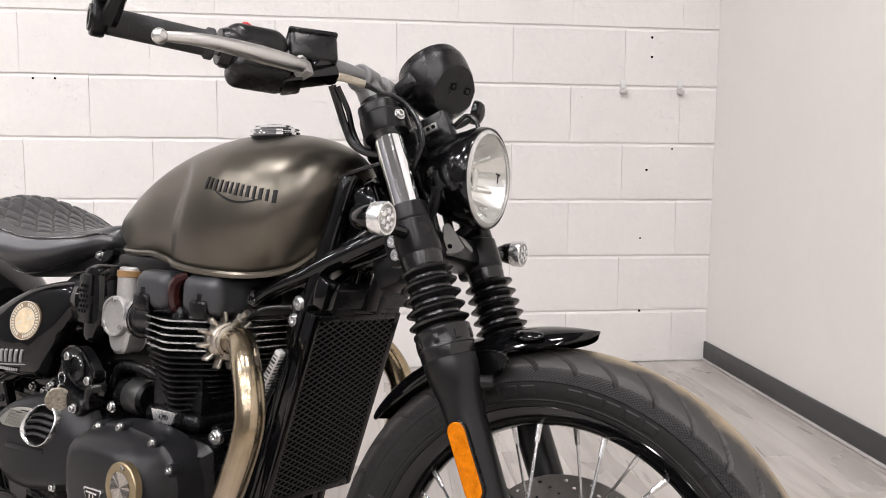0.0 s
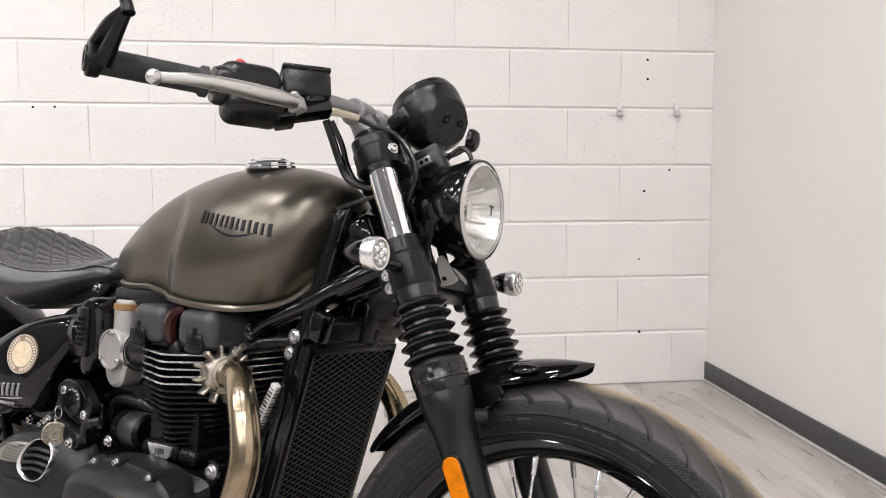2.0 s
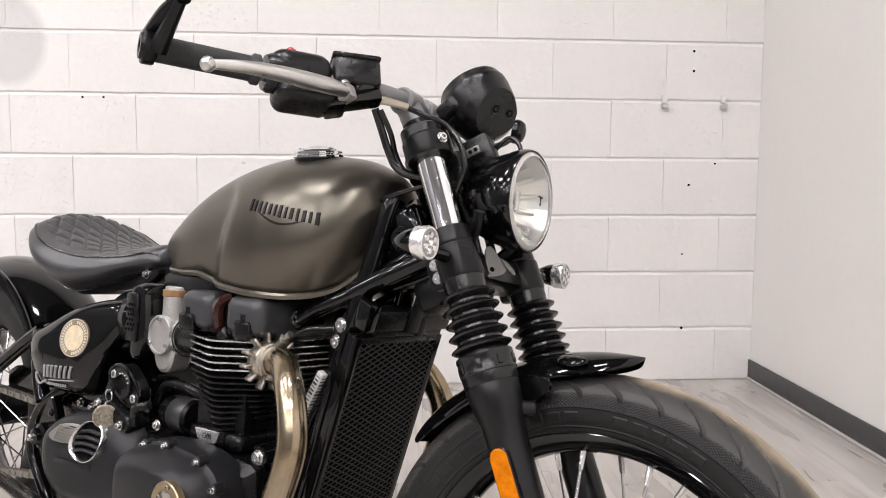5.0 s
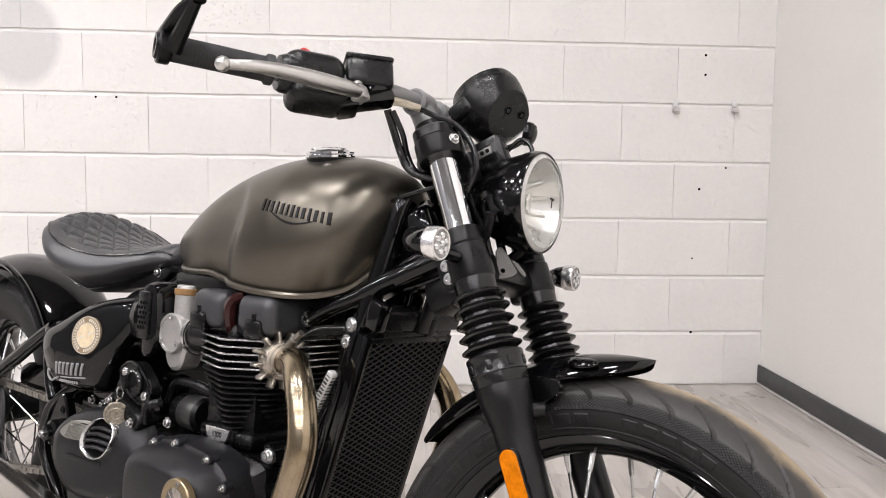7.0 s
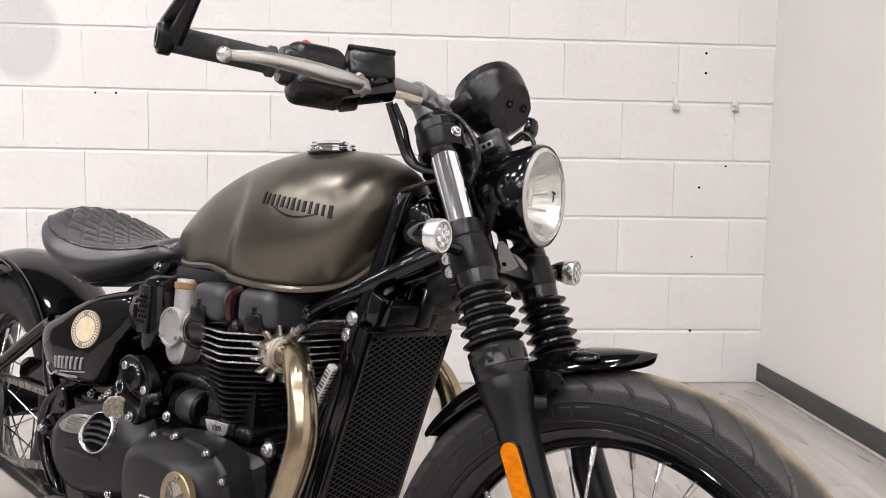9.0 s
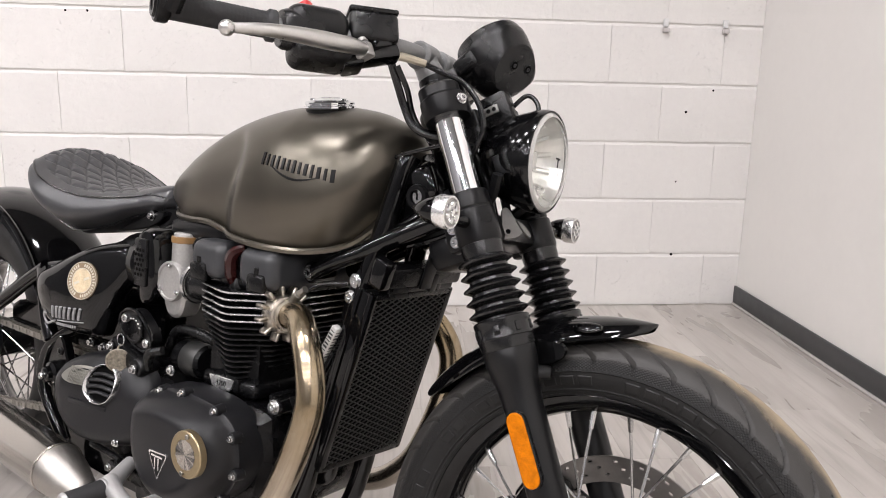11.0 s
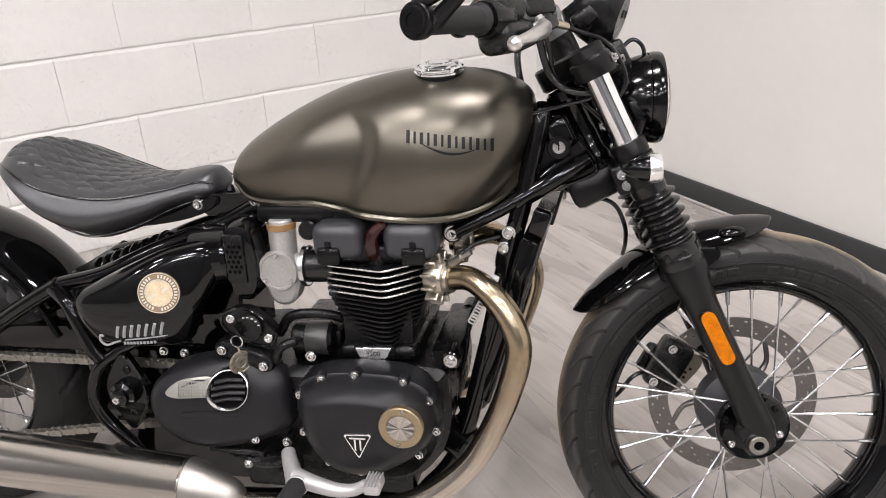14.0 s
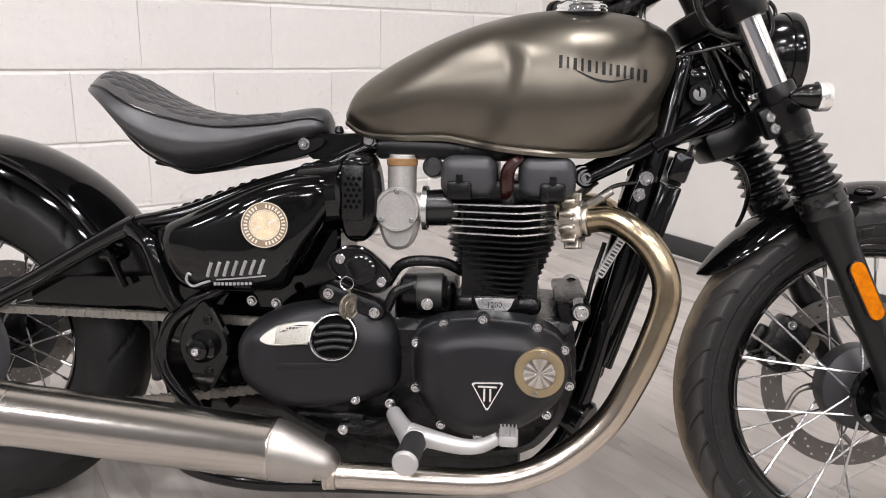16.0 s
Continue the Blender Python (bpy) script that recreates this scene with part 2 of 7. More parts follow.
def block_material():
    """White-painted concrete block: brushed paint, small pits and pinholes."""
    m = material("white_painted_block", (0.73, 0.71, 0.685), 0.6, var=0.02, scale=4, rand=0.015)
    nt = m.node_tree
    link = nt.links.new
    b = nt.nodes["Principled BSDF"]
    tc = nt.nodes.new("ShaderNodeTexCoord")
    oi = nt.nodes.new("ShaderNodeObjectInfo")
    off = nt.nodes.new("ShaderNodeVectorMath")
    off.operation = "MULTIPLY_ADD"
    off.inputs[1].default_value = (37.0, 11.0, 23.0)
    link(oi.outputs["Random"], off.inputs[0])
    link(tc.outputs["Object"], off.inputs[2])
    coarse = nt.nodes.new("ShaderNodeTexNoise")
    coarse.inputs["Scale"].default_value = 38
    coarse.inputs["Detail"].default_value = 6
    link(off.outputs[0], coarse.inputs["Vector"])
    stretch = nt.nodes.new("ShaderNodeMapping")
    stretch.inputs["Scale"].default_value = (0.8, 1, 1.2)
    link(off.outputs[0], stretch.inputs[0])
    pits = nt.nodes.new("ShaderNodeTexNoise")
    pits.inputs["Scale"].default_value = 170
    pits.inputs["Detail"].default_value = 2
    pits.inputs["Distortion"].default_value = 0.15
    link(stretch.outputs[0], pits.inputs["Vector"])
    pr = nt.nodes.new("ShaderNodeMapRange")
    pr.inputs["From Min"].default_value = 0.27
    pr.inputs["From Max"].default_value = 0.34
    link(pits.outputs["Fac"], pr.inputs["Value"])
    patch = nt.nodes.new("ShaderNodeTexNoise")
    patch.inputs["Scale"].default_value = 5
    patch.inputs["Detail"].default_value = 4
    link(off.outputs[0], patch.inputs["Vector"])
    pm = nt.nodes.new("ShaderNodeMapRange")
    pm.inputs["From Min"].default_value = 0.47
    pm.inputs["From Max"].default_value = 0.66
    pm.inputs["To Min"].default_value = 0.16
    link(patch.outputs["Fac"], pm.inputs["Value"])
    inv = nt.nodes.new("ShaderNodeMath")
    inv.operation = "SUBTRACT"
    inv.inputs[0].default_value = 1.0
    link(pr.outputs[0], inv.inputs[1])
    dep = nt.nodes.new("ShaderNodeMath")
    dep.operation = "MULTIPLY"
    link(inv.outputs[0], dep.inputs[0])
    link(pm.outputs[0], dep.inputs[1])
    h = nt.nodes.new("ShaderNodeMath")
    h.operation = "MULTIPLY_ADD"
    h.inputs[1].default_value = -1.0
    link(dep.outputs[0], h.inputs[0])
    cm = nt.nodes.new("ShaderNodeMath")
    cm.operation = "MULTIPLY"
    cm.inputs[1].default_value = 0.6
    link(coarse.outputs["Fac"], cm.inputs[0])
    link(cm.outputs[0], h.inputs[2])
    bp = nt.nodes.new("ShaderNodeBump")
    bp.inputs["Strength"].default_value = 1.0
    bp.inputs["Distance"].default_value = 0.0055
    link(h.outputs[0], bp.inputs["Height"])
    link(bp.outputs[0], b.inputs["Normal"])
    # one greyer patch high on the wall, with a soft edge
    geo = nt.nodes.new("ShaderNodeNewGeometry")
    to_patch = nt.nodes.new("ShaderNodeMapping")
    to_patch.vector_type = "TEXTURE"
    to_patch.inputs["Location"].default_value = (-1.84, 3.06, 1.43)
    to_patch.inputs["Scale"].default_value = (0.15, 0.6, 0.18)
    link(geo.outputs["Position"], to_patch.inputs[0])
    far = nt.nodes.new("ShaderNodeVectorMath")
    far.operation = "LENGTH"
    link(to_patch.outputs[0], far.inputs[0])
    edge = nt.nodes.new("ShaderNodeMapRange")
    edge.inputs["From Min"].default_value = 1.12
    edge.inputs["From Max"].default_value = 0.88
    edge.inputs["To Max"].default_value = 0.8
    link(far.outputs["Value"], edge.inputs["Value"])
    grey_mix = nt.nodes.new("ShaderNodeMix")
    grey_mix.data_type = "RGBA"
    link(edge.outputs[0], grey_mix.inputs["Factor"])
    link(b.inputs["Base Color"].links[0].from_socket, grey_mix.inputs["A"])
    grey_mix.inputs["B"].default_value = (0.52, 0.52, 0.515, 1)
    link(grey_mix.outputs["Result"], b.inputs["Base Color"])
    return m


block_paint = block_material()


def plank_material():
    """Grey wood-look plank: soft cloudy grain along the board with darker streaks, each board a little different."""
    m = bpy.data.materials.new("grey_wood_plank")
    m.use_nodes = True
    nt = m.node_tree
    link = nt.links.new
    b = nt.nodes["Principled BSDF"]
    tc = nt.nodes.new("ShaderNodeTexCoord")
    oi = nt.nodes.new("ShaderNodeObjectInfo")
    off = nt.nodes.new("ShaderNodeVectorMath")
    off.operation = "MULTIPLY_ADD"
    off.inputs[1].default_value = (13.0, 37.0, 5.0)
    link(oi.outputs["Random"], off.inputs[0])
    link(tc.outputs["Object"], off.inputs[2])

    def noise_at(stretch, detail, distortion):
        mp = nt.nodes.new("ShaderNodeMapping")
        mp.inputs["Scale"].default_value = stretch
        link(off.outputs[0], mp.inputs[0])
        n = nt.nodes.new("ShaderNodeTexNoise")
        n.inputs["Scale"].default_value = 1.0
        n.inputs["Detail"].default_value = detail
        n.inputs["Distortion"].default_value = distortion
        link(mp.outputs[0], n.inputs["Vector"])
        return n.outputs["Fac"]

    def blend(fac, low, high, a, colour, most=1.0):
        mr = nt.nodes.new("ShaderNodeMapRange")
        mr.interpolation_type = "SMOOTHSTEP"
        mr.inputs["From Min"].default_value = low
        mr.inputs["From Max"].default_value = high
        mr.inputs["To Max"].default_value = most
        link(fac, mr.inputs["Value"])
        mx = nt.nodes.new("ShaderNodeMix")
        mx.data_type = "RGBA"
        link(mr.outputs[0], mx.inputs["Factor"])
        if isinstance(a, tuple):
            mx.inputs["A"].default_value = a
        else:
            link(a, mx.inputs["A"])
        mx.inputs["B"].default_value = colour
        return mx.outputs["Result"]

    cloud = noise_at((9.0, 1.6, 1.0), 3, 0.4)
    grain = noise_at((34.0, 2.0, 1.0), 4, 0.6)
    fine = noise_at((150.0, 6.0, 1.0), 2, 0.2)
    c = blend(cloud, 0.35, 0.65, (0.34, 0.312, 0.287, 1), (0.435, 0.406, 0.378, 1))
    c = blend(grain, 0.5, 0.72, c, (0.265, 0.24, 0.218, 1), 0.55)
    c = blend(fine, 0.5, 0.75, c, (0.3, 0.275, 0.25, 1), 0.25)
    hs = nt.nodes.new("ShaderNodeHueSaturation")
    vm = nt.nodes.new("ShaderNodeMath")
    vm.operation = "MULTIPLY_ADD"
    vm.inputs[1].default_value = 0.14
    vm.inputs[2].default_value = 1.04
    link(oi.outputs["Random"], vm.inputs[0])
    link(vm.outputs[0], hs.inputs["Value"])
    link(c, hs.inputs["Color"])
    link(hs.outputs[0], b.inputs["Base Color"])
    rr = nt.nodes.new("ShaderNodeMath")
    rr.operation = "MULTIPLY_ADD"
    rr.inputs[1].default_value = 0.08
    rr.inputs[2].default_value = 0.24
    link(cloud, rr.inputs[0])
    link(rr.outputs[0], b.inputs["Roughness"])
    bp = nt.nodes.new("ShaderNodeBump")
    bp.inputs["Strength"].default_value = 0.03
    bp.inputs["Distance"].default_value = 0.0006
    link(fine, bp.inputs["Height"])
    link(bp.outputs[0], b.inputs["Normal"])
    return m


plank_wood = plank_material()


# ---- mesh helpers ----
def part(name, bm, mat, parent=None, label="", m=None, sharp=35):
    """One mesh object out of a bmesh, under a thing or a part."""
    me = bpy.data.meshes.new(name)
    bm.normal_update()
    bm.to_mesh(me)
    bm.free()
    return part_of(name, me, mat, parent, label, m, sharp)


def part_of(name, me, mat, parent=None, label="", m=None, sharp=35):
    me.materials.append(mat)
    me.polygons.foreach_set("use_smooth", [True] * len(me.polygons))
    me.set_sharp_from_angle(angle=radians(sharp))
    ob = new(name, me)
    if parent is not None:
        ob.parent = parent
    if m is not None:
        ob.matrix_basis = m
    if label:
        tagged(ob, label)
    return ob


def box(bm, c, s, bevel=0.0, m=None, seg=2):
    made = bmesh.ops.create_cube(bm, size=1.0)["verts"]
    bmesh.ops.scale(bm, vec=s, verts=made)
    if bevel:
        edges = list({e for v in made for e in v.link_edges})
        out = bmesh.ops.bevel(bm, geom=edges, offset=bevel, segments=seg, affect="EDGES", profile=0.5)
        made = list({v for f in out["faces"] for v in f.verts} | {v for v in made if v.is_valid})
    move = Matrix.Translation(c)
    bmesh.ops.transform(bm, matrix=(m @ move) if m is not None else move, verts=made)
    return made


def lathe(bm, prof, m=None, n=32, closed=False):
    """Turns a profile of (radius, height) about z."""
    rings = []
    for r, h in prof:
        if r < 1e-5:
            rings.append([bm.verts.new((0, 0, h))])
        else:
            rings.append([bm.verts.new((r * math.cos(2 * math.pi * i / n), r * math.sin(2 * math.pi * i / n), h)) for i in range(n)])
    pairs = list(zip(rings, rings[1:])) + ([(rings[-1], rings[0])] if closed else [])
    for a, b in pairs:
        for i in range(n):
            j = (i + 1) % n
            if len(a) == 1 and len(b) == 1:
                continue
            if len(a) == 1:
                bm.faces.new((a[0], b[j], b[i]))
            elif len(b) == 1:
                bm.faces.new((a[i], a[j], b[0]))
            else:
                bm.faces.new((a[i], a[j], b[j], b[i]))
    verts = [v for r in rings for v in r]
    if m is not None:
        bmesh.ops.transform(bm, matrix=m, verts=verts)
    return verts


def along(p0, p1):
    """A pose whose z runs from p0 to p1, and the length."""
    d = Vector(p1) - Vector(p0)
    return Matrix.Translation(p0) @ d.to_track_quat("Z", "Y").to_matrix().to_4x4(), d.length


def rod(bm, p0, p1, r0, r1=None, n=20, edge=0.0):
    m, ln = along(p0, p1)
    r1 = r0 if r1 is None else r1
    e = edge
    prof = [(0, 0), (r0 - e, 0), (r0, e), (r1, ln - e), (r1 - e, ln), (0, ln)] if e else [(0, 0), (r0, 0), (r1, ln), (0, ln)]
    return lathe(bm, prof, m, n)


def curve_points(pts, steps=8):
    """Catmull-Rom through the points."""
    pts = [Vector(p) for p in pts]
    p = [pts[0] * 2 - pts[1]] + pts + [pts[-1] * 2 - pts[-2]]
    out = []
    for i in range(1, len(p) - 2):
        for k in range(steps):
            t = k / steps
            a, b, c, d = p[i - 1], p[i], p[i + 1], p[i + 2]
            out.append(0.5 * (2 * b + (c - a) * t + (2 * a - 5 * b + 4 * c - d) * t * t + (3 * b - a - 3 * c + d) * t ** 3))
    return out + [pts[-1]]


def tube(bm, pts, r, n=14, steps=8, smooth=True):
    """A round tube along the points; r is a radius or one per point."""
    line = curve_points(pts, steps) if smooth else [Vector(p) for p in pts]
    last = len(line) - 1

    def radius(i):
        if not isinstance(r, (list, tuple)):
            return r
        f = i / last * (len(r) - 1)
        k = min(int(f), len(r) - 2)
        return r[k] + (r[k + 1] - r[k]) * (f - k)

    side = None
    rings = []
    for i, p in enumerate(line):
        d = (line[min(i + 1, last)] - line[max(i - 1, 0)]).normalized()
        if side is None:
            side = d.orthogonal().normalized()
        side = (side - d * side.dot(d)).normalized()
        up = d.cross(side)
        rr = radius(i)
        rings.append([bm.verts.new(p + rr * (math.cos(2 * math.pi * k / n) * side + math.sin(2 * math.pi * k / n) * up)) for k in range(n)])
    for a, b in zip(rings, rings[1:]):
        for k in range(n):
            j = (k + 1) % n
            bm.faces.new((a[k], a[j], b[j], b[k]))
    bm.faces.new(rings[0][::-1])
    bm.faces.new(rings[-1])
    return [v for q in rings for v in q]


def round_poly(poly, steps=5):
    """A closed smooth outline through 2D points."""
    n = len(poly)
    out = []
    for i in range(n):
        a, b, c, d = (Vector(poly[(i + k) % n]) for k in (-1, 0, 1, 2))
        for k in range(steps):
            t = k / steps
            out.append(0.5 * (2 * b + (c - a) * t + (2 * a - 5 * b + 4 * c - d) * t * t + (3 * b - a - 3 * c + d) * t ** 3))
    return out


def plate(bm, poly, layers, m=None, steps=5, smooth=True, dome=False):
    """A slab in the xz plane: layers of (y, inset), the first and last closed. Inset moves the outline inwards, or, for a dome, towards its middle."""
    line = round_poly(poly, steps) if smooth else [Vector(p) for p in poly]
    n = len(line)
    area = sum(line[i].x * line[(i + 1) % n].y - line[(i + 1) % n].x * line[i].y for i in range(n))
    if area < 0:
        line = line[::-1]
    normals = []
    for i in range(n):
        d = line[(i + 1) % n] - line[i - 1]
        normals.append(Vector((-d.y, d.x)).normalized())
    if dome:
        mid = sum(line, Vector((0, 0))) / n
        mean = sum((p - mid).length for p in line) / n
        normals = [(mid - p) / mean for p in line]
    rings = []
    for y, inset in layers:
        rings.append([bm.verts.new((p.x + inset * q.x, y, p.y + inset * q.y)) for p, q in zip(line, normals)])
    for a, b in zip(rings, rings[1:]):
        for i in range(n):
            j = (i + 1) % n
            bm.faces.new((a[i], b[i], b[j], a[j]))
    bm.faces.new(rings[0])
    bm.faces.new(rings[-1][::-1])
    verts = [v for q in rings for v in q]
    bmesh.ops.recalc_face_normals(bm, faces=list({f for v in verts for f in v.link_faces}))
    if m is not None:
        bmesh.ops.transform(bm, matrix=m, verts=verts)
    return verts


def lerp(table, x):
    """Smooth interpolation in a table of (x, value)."""
    xs = [a for a, _ in table]
    if x <= xs[0]:
        return table[0][1]
    if x >= xs[-1]:
        return table[-1][1]
    k = max(i for i in range(len(xs)) if xs[i] <= x)
    k = min(k, len(xs) - 2)
    x0, y0 = table[k]
    x1, y1 = table[k + 1]
    s0 = (y1 - table[k - 1][1]) / (x1 - xs[k - 1]) if k else (y1 - y0) / (x1 - x0)
    s1 = (table[k + 2][1] - y0) / (xs[k + 2] - x0) if k + 2 < len(xs) else (y1 - y0) / (x1 - x0)
    h = x1 - x0
    t = (x - x0) / h
    return (2 * t ** 3 - 3 * t * t + 1) * y0 + (t ** 3 - 2 * t * t + t) * h * s0 + (3 * t * t - 2 * t ** 3) * y1 + (t ** 3 - t * t) * h * s1


def step01(x):
    x = min(1.0, max(0.0, x))
    return x * x * (3 - 2 * x)


def grid_mesh(name, rows, wrap_rows=False, wrap_cols=False):
    """A mesh out of rows of points."""
    nr, nc = len(rows), len(rows[0])
    verts = [tuple(p) for r in rows for p in r]
    faces = []
    for i in range(nr if wrap_rows else nr - 1):
        for j in range(nc if wrap_cols else nc - 1):
            a, b = (i + 1) % nr, (j + 1) % nc
            faces.append((i * nc + j, i * nc + b, a * nc + b, a * nc + j))
    me = bpy.data.meshes.new(name)
    me.from_pydata(verts, [], faces)
    me.update()
    return me


def hex_bolt(bm, p, d, r, h, socket=True, washer=True):
    """A round-headed bolt at p, its head along d."""
    p, d = Vector(p), Vector(d).normalized()
    m, _ = along(p, p + d)
    if washer:
        lathe(bm, [(0, 0), (r * 1.35, 0), (r * 1.35, h * 0.2), (0, h * 0.2)], m, 16)
    prof = [(0, 0), (r, 0), (r, h * 0.8), (r * 0.85, h)]
    prof += [(r * 0.5, h), (r * 0.45, h * 0.45), (0, h * 0.45)] if socket else [(0, h)]
    lathe(bm, prof, m, 14)


# ---- the room ----
def slab(name, c, s, mat, label, category, bevel=0.0):
    bm = bmesh.new()
    box(bm, c, s, bevel)
    return tagged(part(name, bm, mat), label, category, kind="structure")


MIDX, MIDY = (ROOM_W + ROOM_E) / 2, (ROOM_S + ROOM_N) / 2
LX, LY = ROOM_E - ROOM_W, ROOM_N - ROOM_S
floor = slab("floor", (MIDX, MIDY, -0.065), (LX + 0.4, LY + 0.4, 0.11), core_black, "grey wood-look plank floor of the showroom", "floor")
wall_north = slab("wall_north", (-3.9, 0.1055, ROOM_H / 2), (LX + 0.6, 0.2, ROOM_H), wall_paint, "white-painted concrete block wall with flush joints", "wall")
north = pose(ROOM_E, ROOM_N, 0, 0, 0, math.degrees(SKEW))   # its frame: x along it from the corner, y into it
wall_north.matrix_basis = north
wall_east = slab("wall_east", (ROOM_E + 0.1, MIDY, ROOM_H / 2), (0.2, LY + 0.4, ROOM_H), wall_paint, "smooth off-white painted wall with a dark baseboard", "wall")
wall_south = slab("wall_south", (MIDX, ROOM_S - 0.1, ROOM_H / 2), (LX + 0.4, 0.2, ROOM_H), far_paint, "plain dark grey painted wall", "wall")
wall_west = slab("wall_west", (ROOM_W - 0.1, MIDY, ROOM_H / 2), (0.2, LY + 0.4, ROOM_H), far_paint, "plain dark grey painted wall", "wall")
ceiling = slab("ceiling", (MIDX, MIDY, ROOM_H + 0.1), (LX + 0.4, LY + 0.4, 0.2), ceiling_paint, "plain grey showroom ceiling", "ceiling")

# dark vinyl base with a pale strip along the floor
bm = bmesh.new()
box(bm, (ROOM_E - 0.006, MIDY, 0.051), (0.012, LY - 0.002, 0.078), 0.003)
tagged(part("baseboard", bm, base_black), "dark grey vinyl baseboard along the smooth wall", "baseboard", kind="structure")
bm = bmesh.new()
box(bm, (ROOM_E - 0.009, MIDY, 0.0065), (0.018, LY - 0.002, 0.011), 0.004)
tagged(part("trim", bm, trim_white), "thin pale trim strip at the foot of the baseboard", "trim", kind="structure")


def ceiling_light(x, y):
    th = tagged(new("ceiling_light"), "flat white ceiling panel light, switched on", "ceiling light", "ceiling lights")
    th.location = (x, y, ROOM_H)
    bm = bmesh.new()
    for sx, sy, cx, cy in ((0.64, 0.02, 0, 0.16), (0.64, 0.02, 0, -0.16), (0.02, 0.3, 0.31, 0), (0.02, 0.3, -0.31, 0)):
        box(bm, (cx, cy, -0.012), (sx, sy, 0.022), 0.003)
    part("frame", bm, lamp_frame, th)
    bm = bmesh.new()
    box(bm, (0, 0, -0.008), (0.6, 0.3, 0.008))
    part("diffuser", bm, lamp_white, th)
    light = bpy.data.lights.new("panel_light", "AREA")
    light.shape, light.size, light.size_y, light.energy, light.color = "RECTANGLE", 0.56, 0.28, LAMP_POWER, (1.0, 0.962, 0.985)
    ob = new("panel_light", light)
    ob.matrix_basis = pose(x, y, ROOM_H - 0.03)


for lx, ly in LAMPS:
    ceiling_light(lx, ly)

# wall clips, plugs and drill holes
def wall_clip(x, z):
    th = tagged(new("wall_clip"), "small white plastic clip fixed to the block wall", "clip", "clips on the block wall")
    th.matrix_basis = north @ pose(x - ROOM_E, 0, z)
    bm = bmesh.new()
    box(bm, (0, -0.006, 0.012), (0.022, 0.01, 0.034), 0.003)
    part("plate", bm, lamp_frame, th)
    bm = bmesh.new()
    box(bm, (0, -0.014, -0.018), (0.026, 0.026, 0.018), 0.004)
    part("hook", bm, trim_white, th)


for x, z in ((0.853, 1.217), (1.113, 1.219)):
    wall_clip(x, z)
for x, z, r in ((0.98, 1.433, 0.006), (0.982, 1.35, 0.006), (0.975, 0.863, 0.006), (0.964, 0.2355, 0.006), (1.089, 0.956, 0.005), (-1.557, 1.206, 0.005), (-1.475, 1.207, 0.005), (0.956, 0.562, 0.004)):
    bm = bmesh.new()
    lathe(bm, [(0, 0.0), (r * 0.95, 0.0), (r * 0.95, 0.003), (r * 0.6, 0.0036), (0, 0.0036)], pose(0, 0.002, 0, 90), 10)
    tagged(part("drill_hole", bm, hole_black, m=north @ pose(x - ROOM_E, 0, z)), "small dark drilled hole in the block wall", "hole", "holes in the block wall")


# ---- the motorcycle ----
bike = tagged(new("motorcycle"), "parked black bobber motorcycle with a bronze-grey satin tank and brown-tinted exhaust", "motorcycle")
bike.matrix_basis = pose(-0.3957, 1.0909, -0.0162, -6.8, -1.1, -39.08)
RAKE, STEER_X, TURNED = 25.8, 0.599, 10.0
steer = pose(STEER_X, 0, 0, 0, -RAKE, 0) @ pose(0, 0, 0, 0, 0, TURNED)
level = pose(0, 0, 0, 0, RAKE, 0)   # in the steered frame: back to the bike's level
bars = steer   # the handlebar's frame; the fork below it stands a little askew
steer = bars @ pose(0, 0.0217, 0.76, 0, 0, -2.9) @ pose(0, 0, 0, -2.9) @ pose(0, 0, -0.76)

# tank
TOP = [(-0.394, 0.776), (-0.372, 0.812), (-0.322, 0.848), (-0.255, 0.884), (-0.179, 0.915), (-0.104, 0.934), (-0.03, 0.942), (0.026, 0.94), (0.081, 0.932), (0.118, 0.918), (0.137, 0.905), (0.146, 0.891), (0.150, 0.87)]
BOT = [(-0.394, 0.757), (-0.36, 0.739), (-0.292, 0.733), (-0.221, 0.734), (-0.176, 0.727), (-0.115, 0.718), (-0.029, 0.712), (0.031, 0.713), (0.073, 0.725), (0.105, 0.756), (0.126, 0.789), (0.141, 0.822), (0.150, 0.852)]
BOTW = [(-0.394, 0.02), (-0.34, 0.067), (-0.255, 0.092), (-0.179, 0.108), (-0.104, 0.119), (-0.05, 0.121), (0.0, 0.109), (0.035, 0.091), (0.065, 0.072), (0.085, 0.057), (0.125, 0.036), (0.147, 0.021), (0.150, 0.012)]
WID = [(-0.394, 0.024), (-0.38, 0.056), (-0.34, 0.077), (-0.255, 0.106), (-0.179, 0.124), (-0.104, 0.137), (-0.03, 0.143), (0.005, 0.14), (0.035, 0.136), (0.06, 0.129), (0.085, 0.119), (0.105, 0.105), (0.125, 0.085), (0.138, 0.065), (0.146, 0.046), (0.150, 0.026)]
KNEE = [(0.70, -0.14), (0.759, -0.112), (0.813, -0.088), (0.857, -0.085), (0.886, -0.112), (0.92, -0.17)]


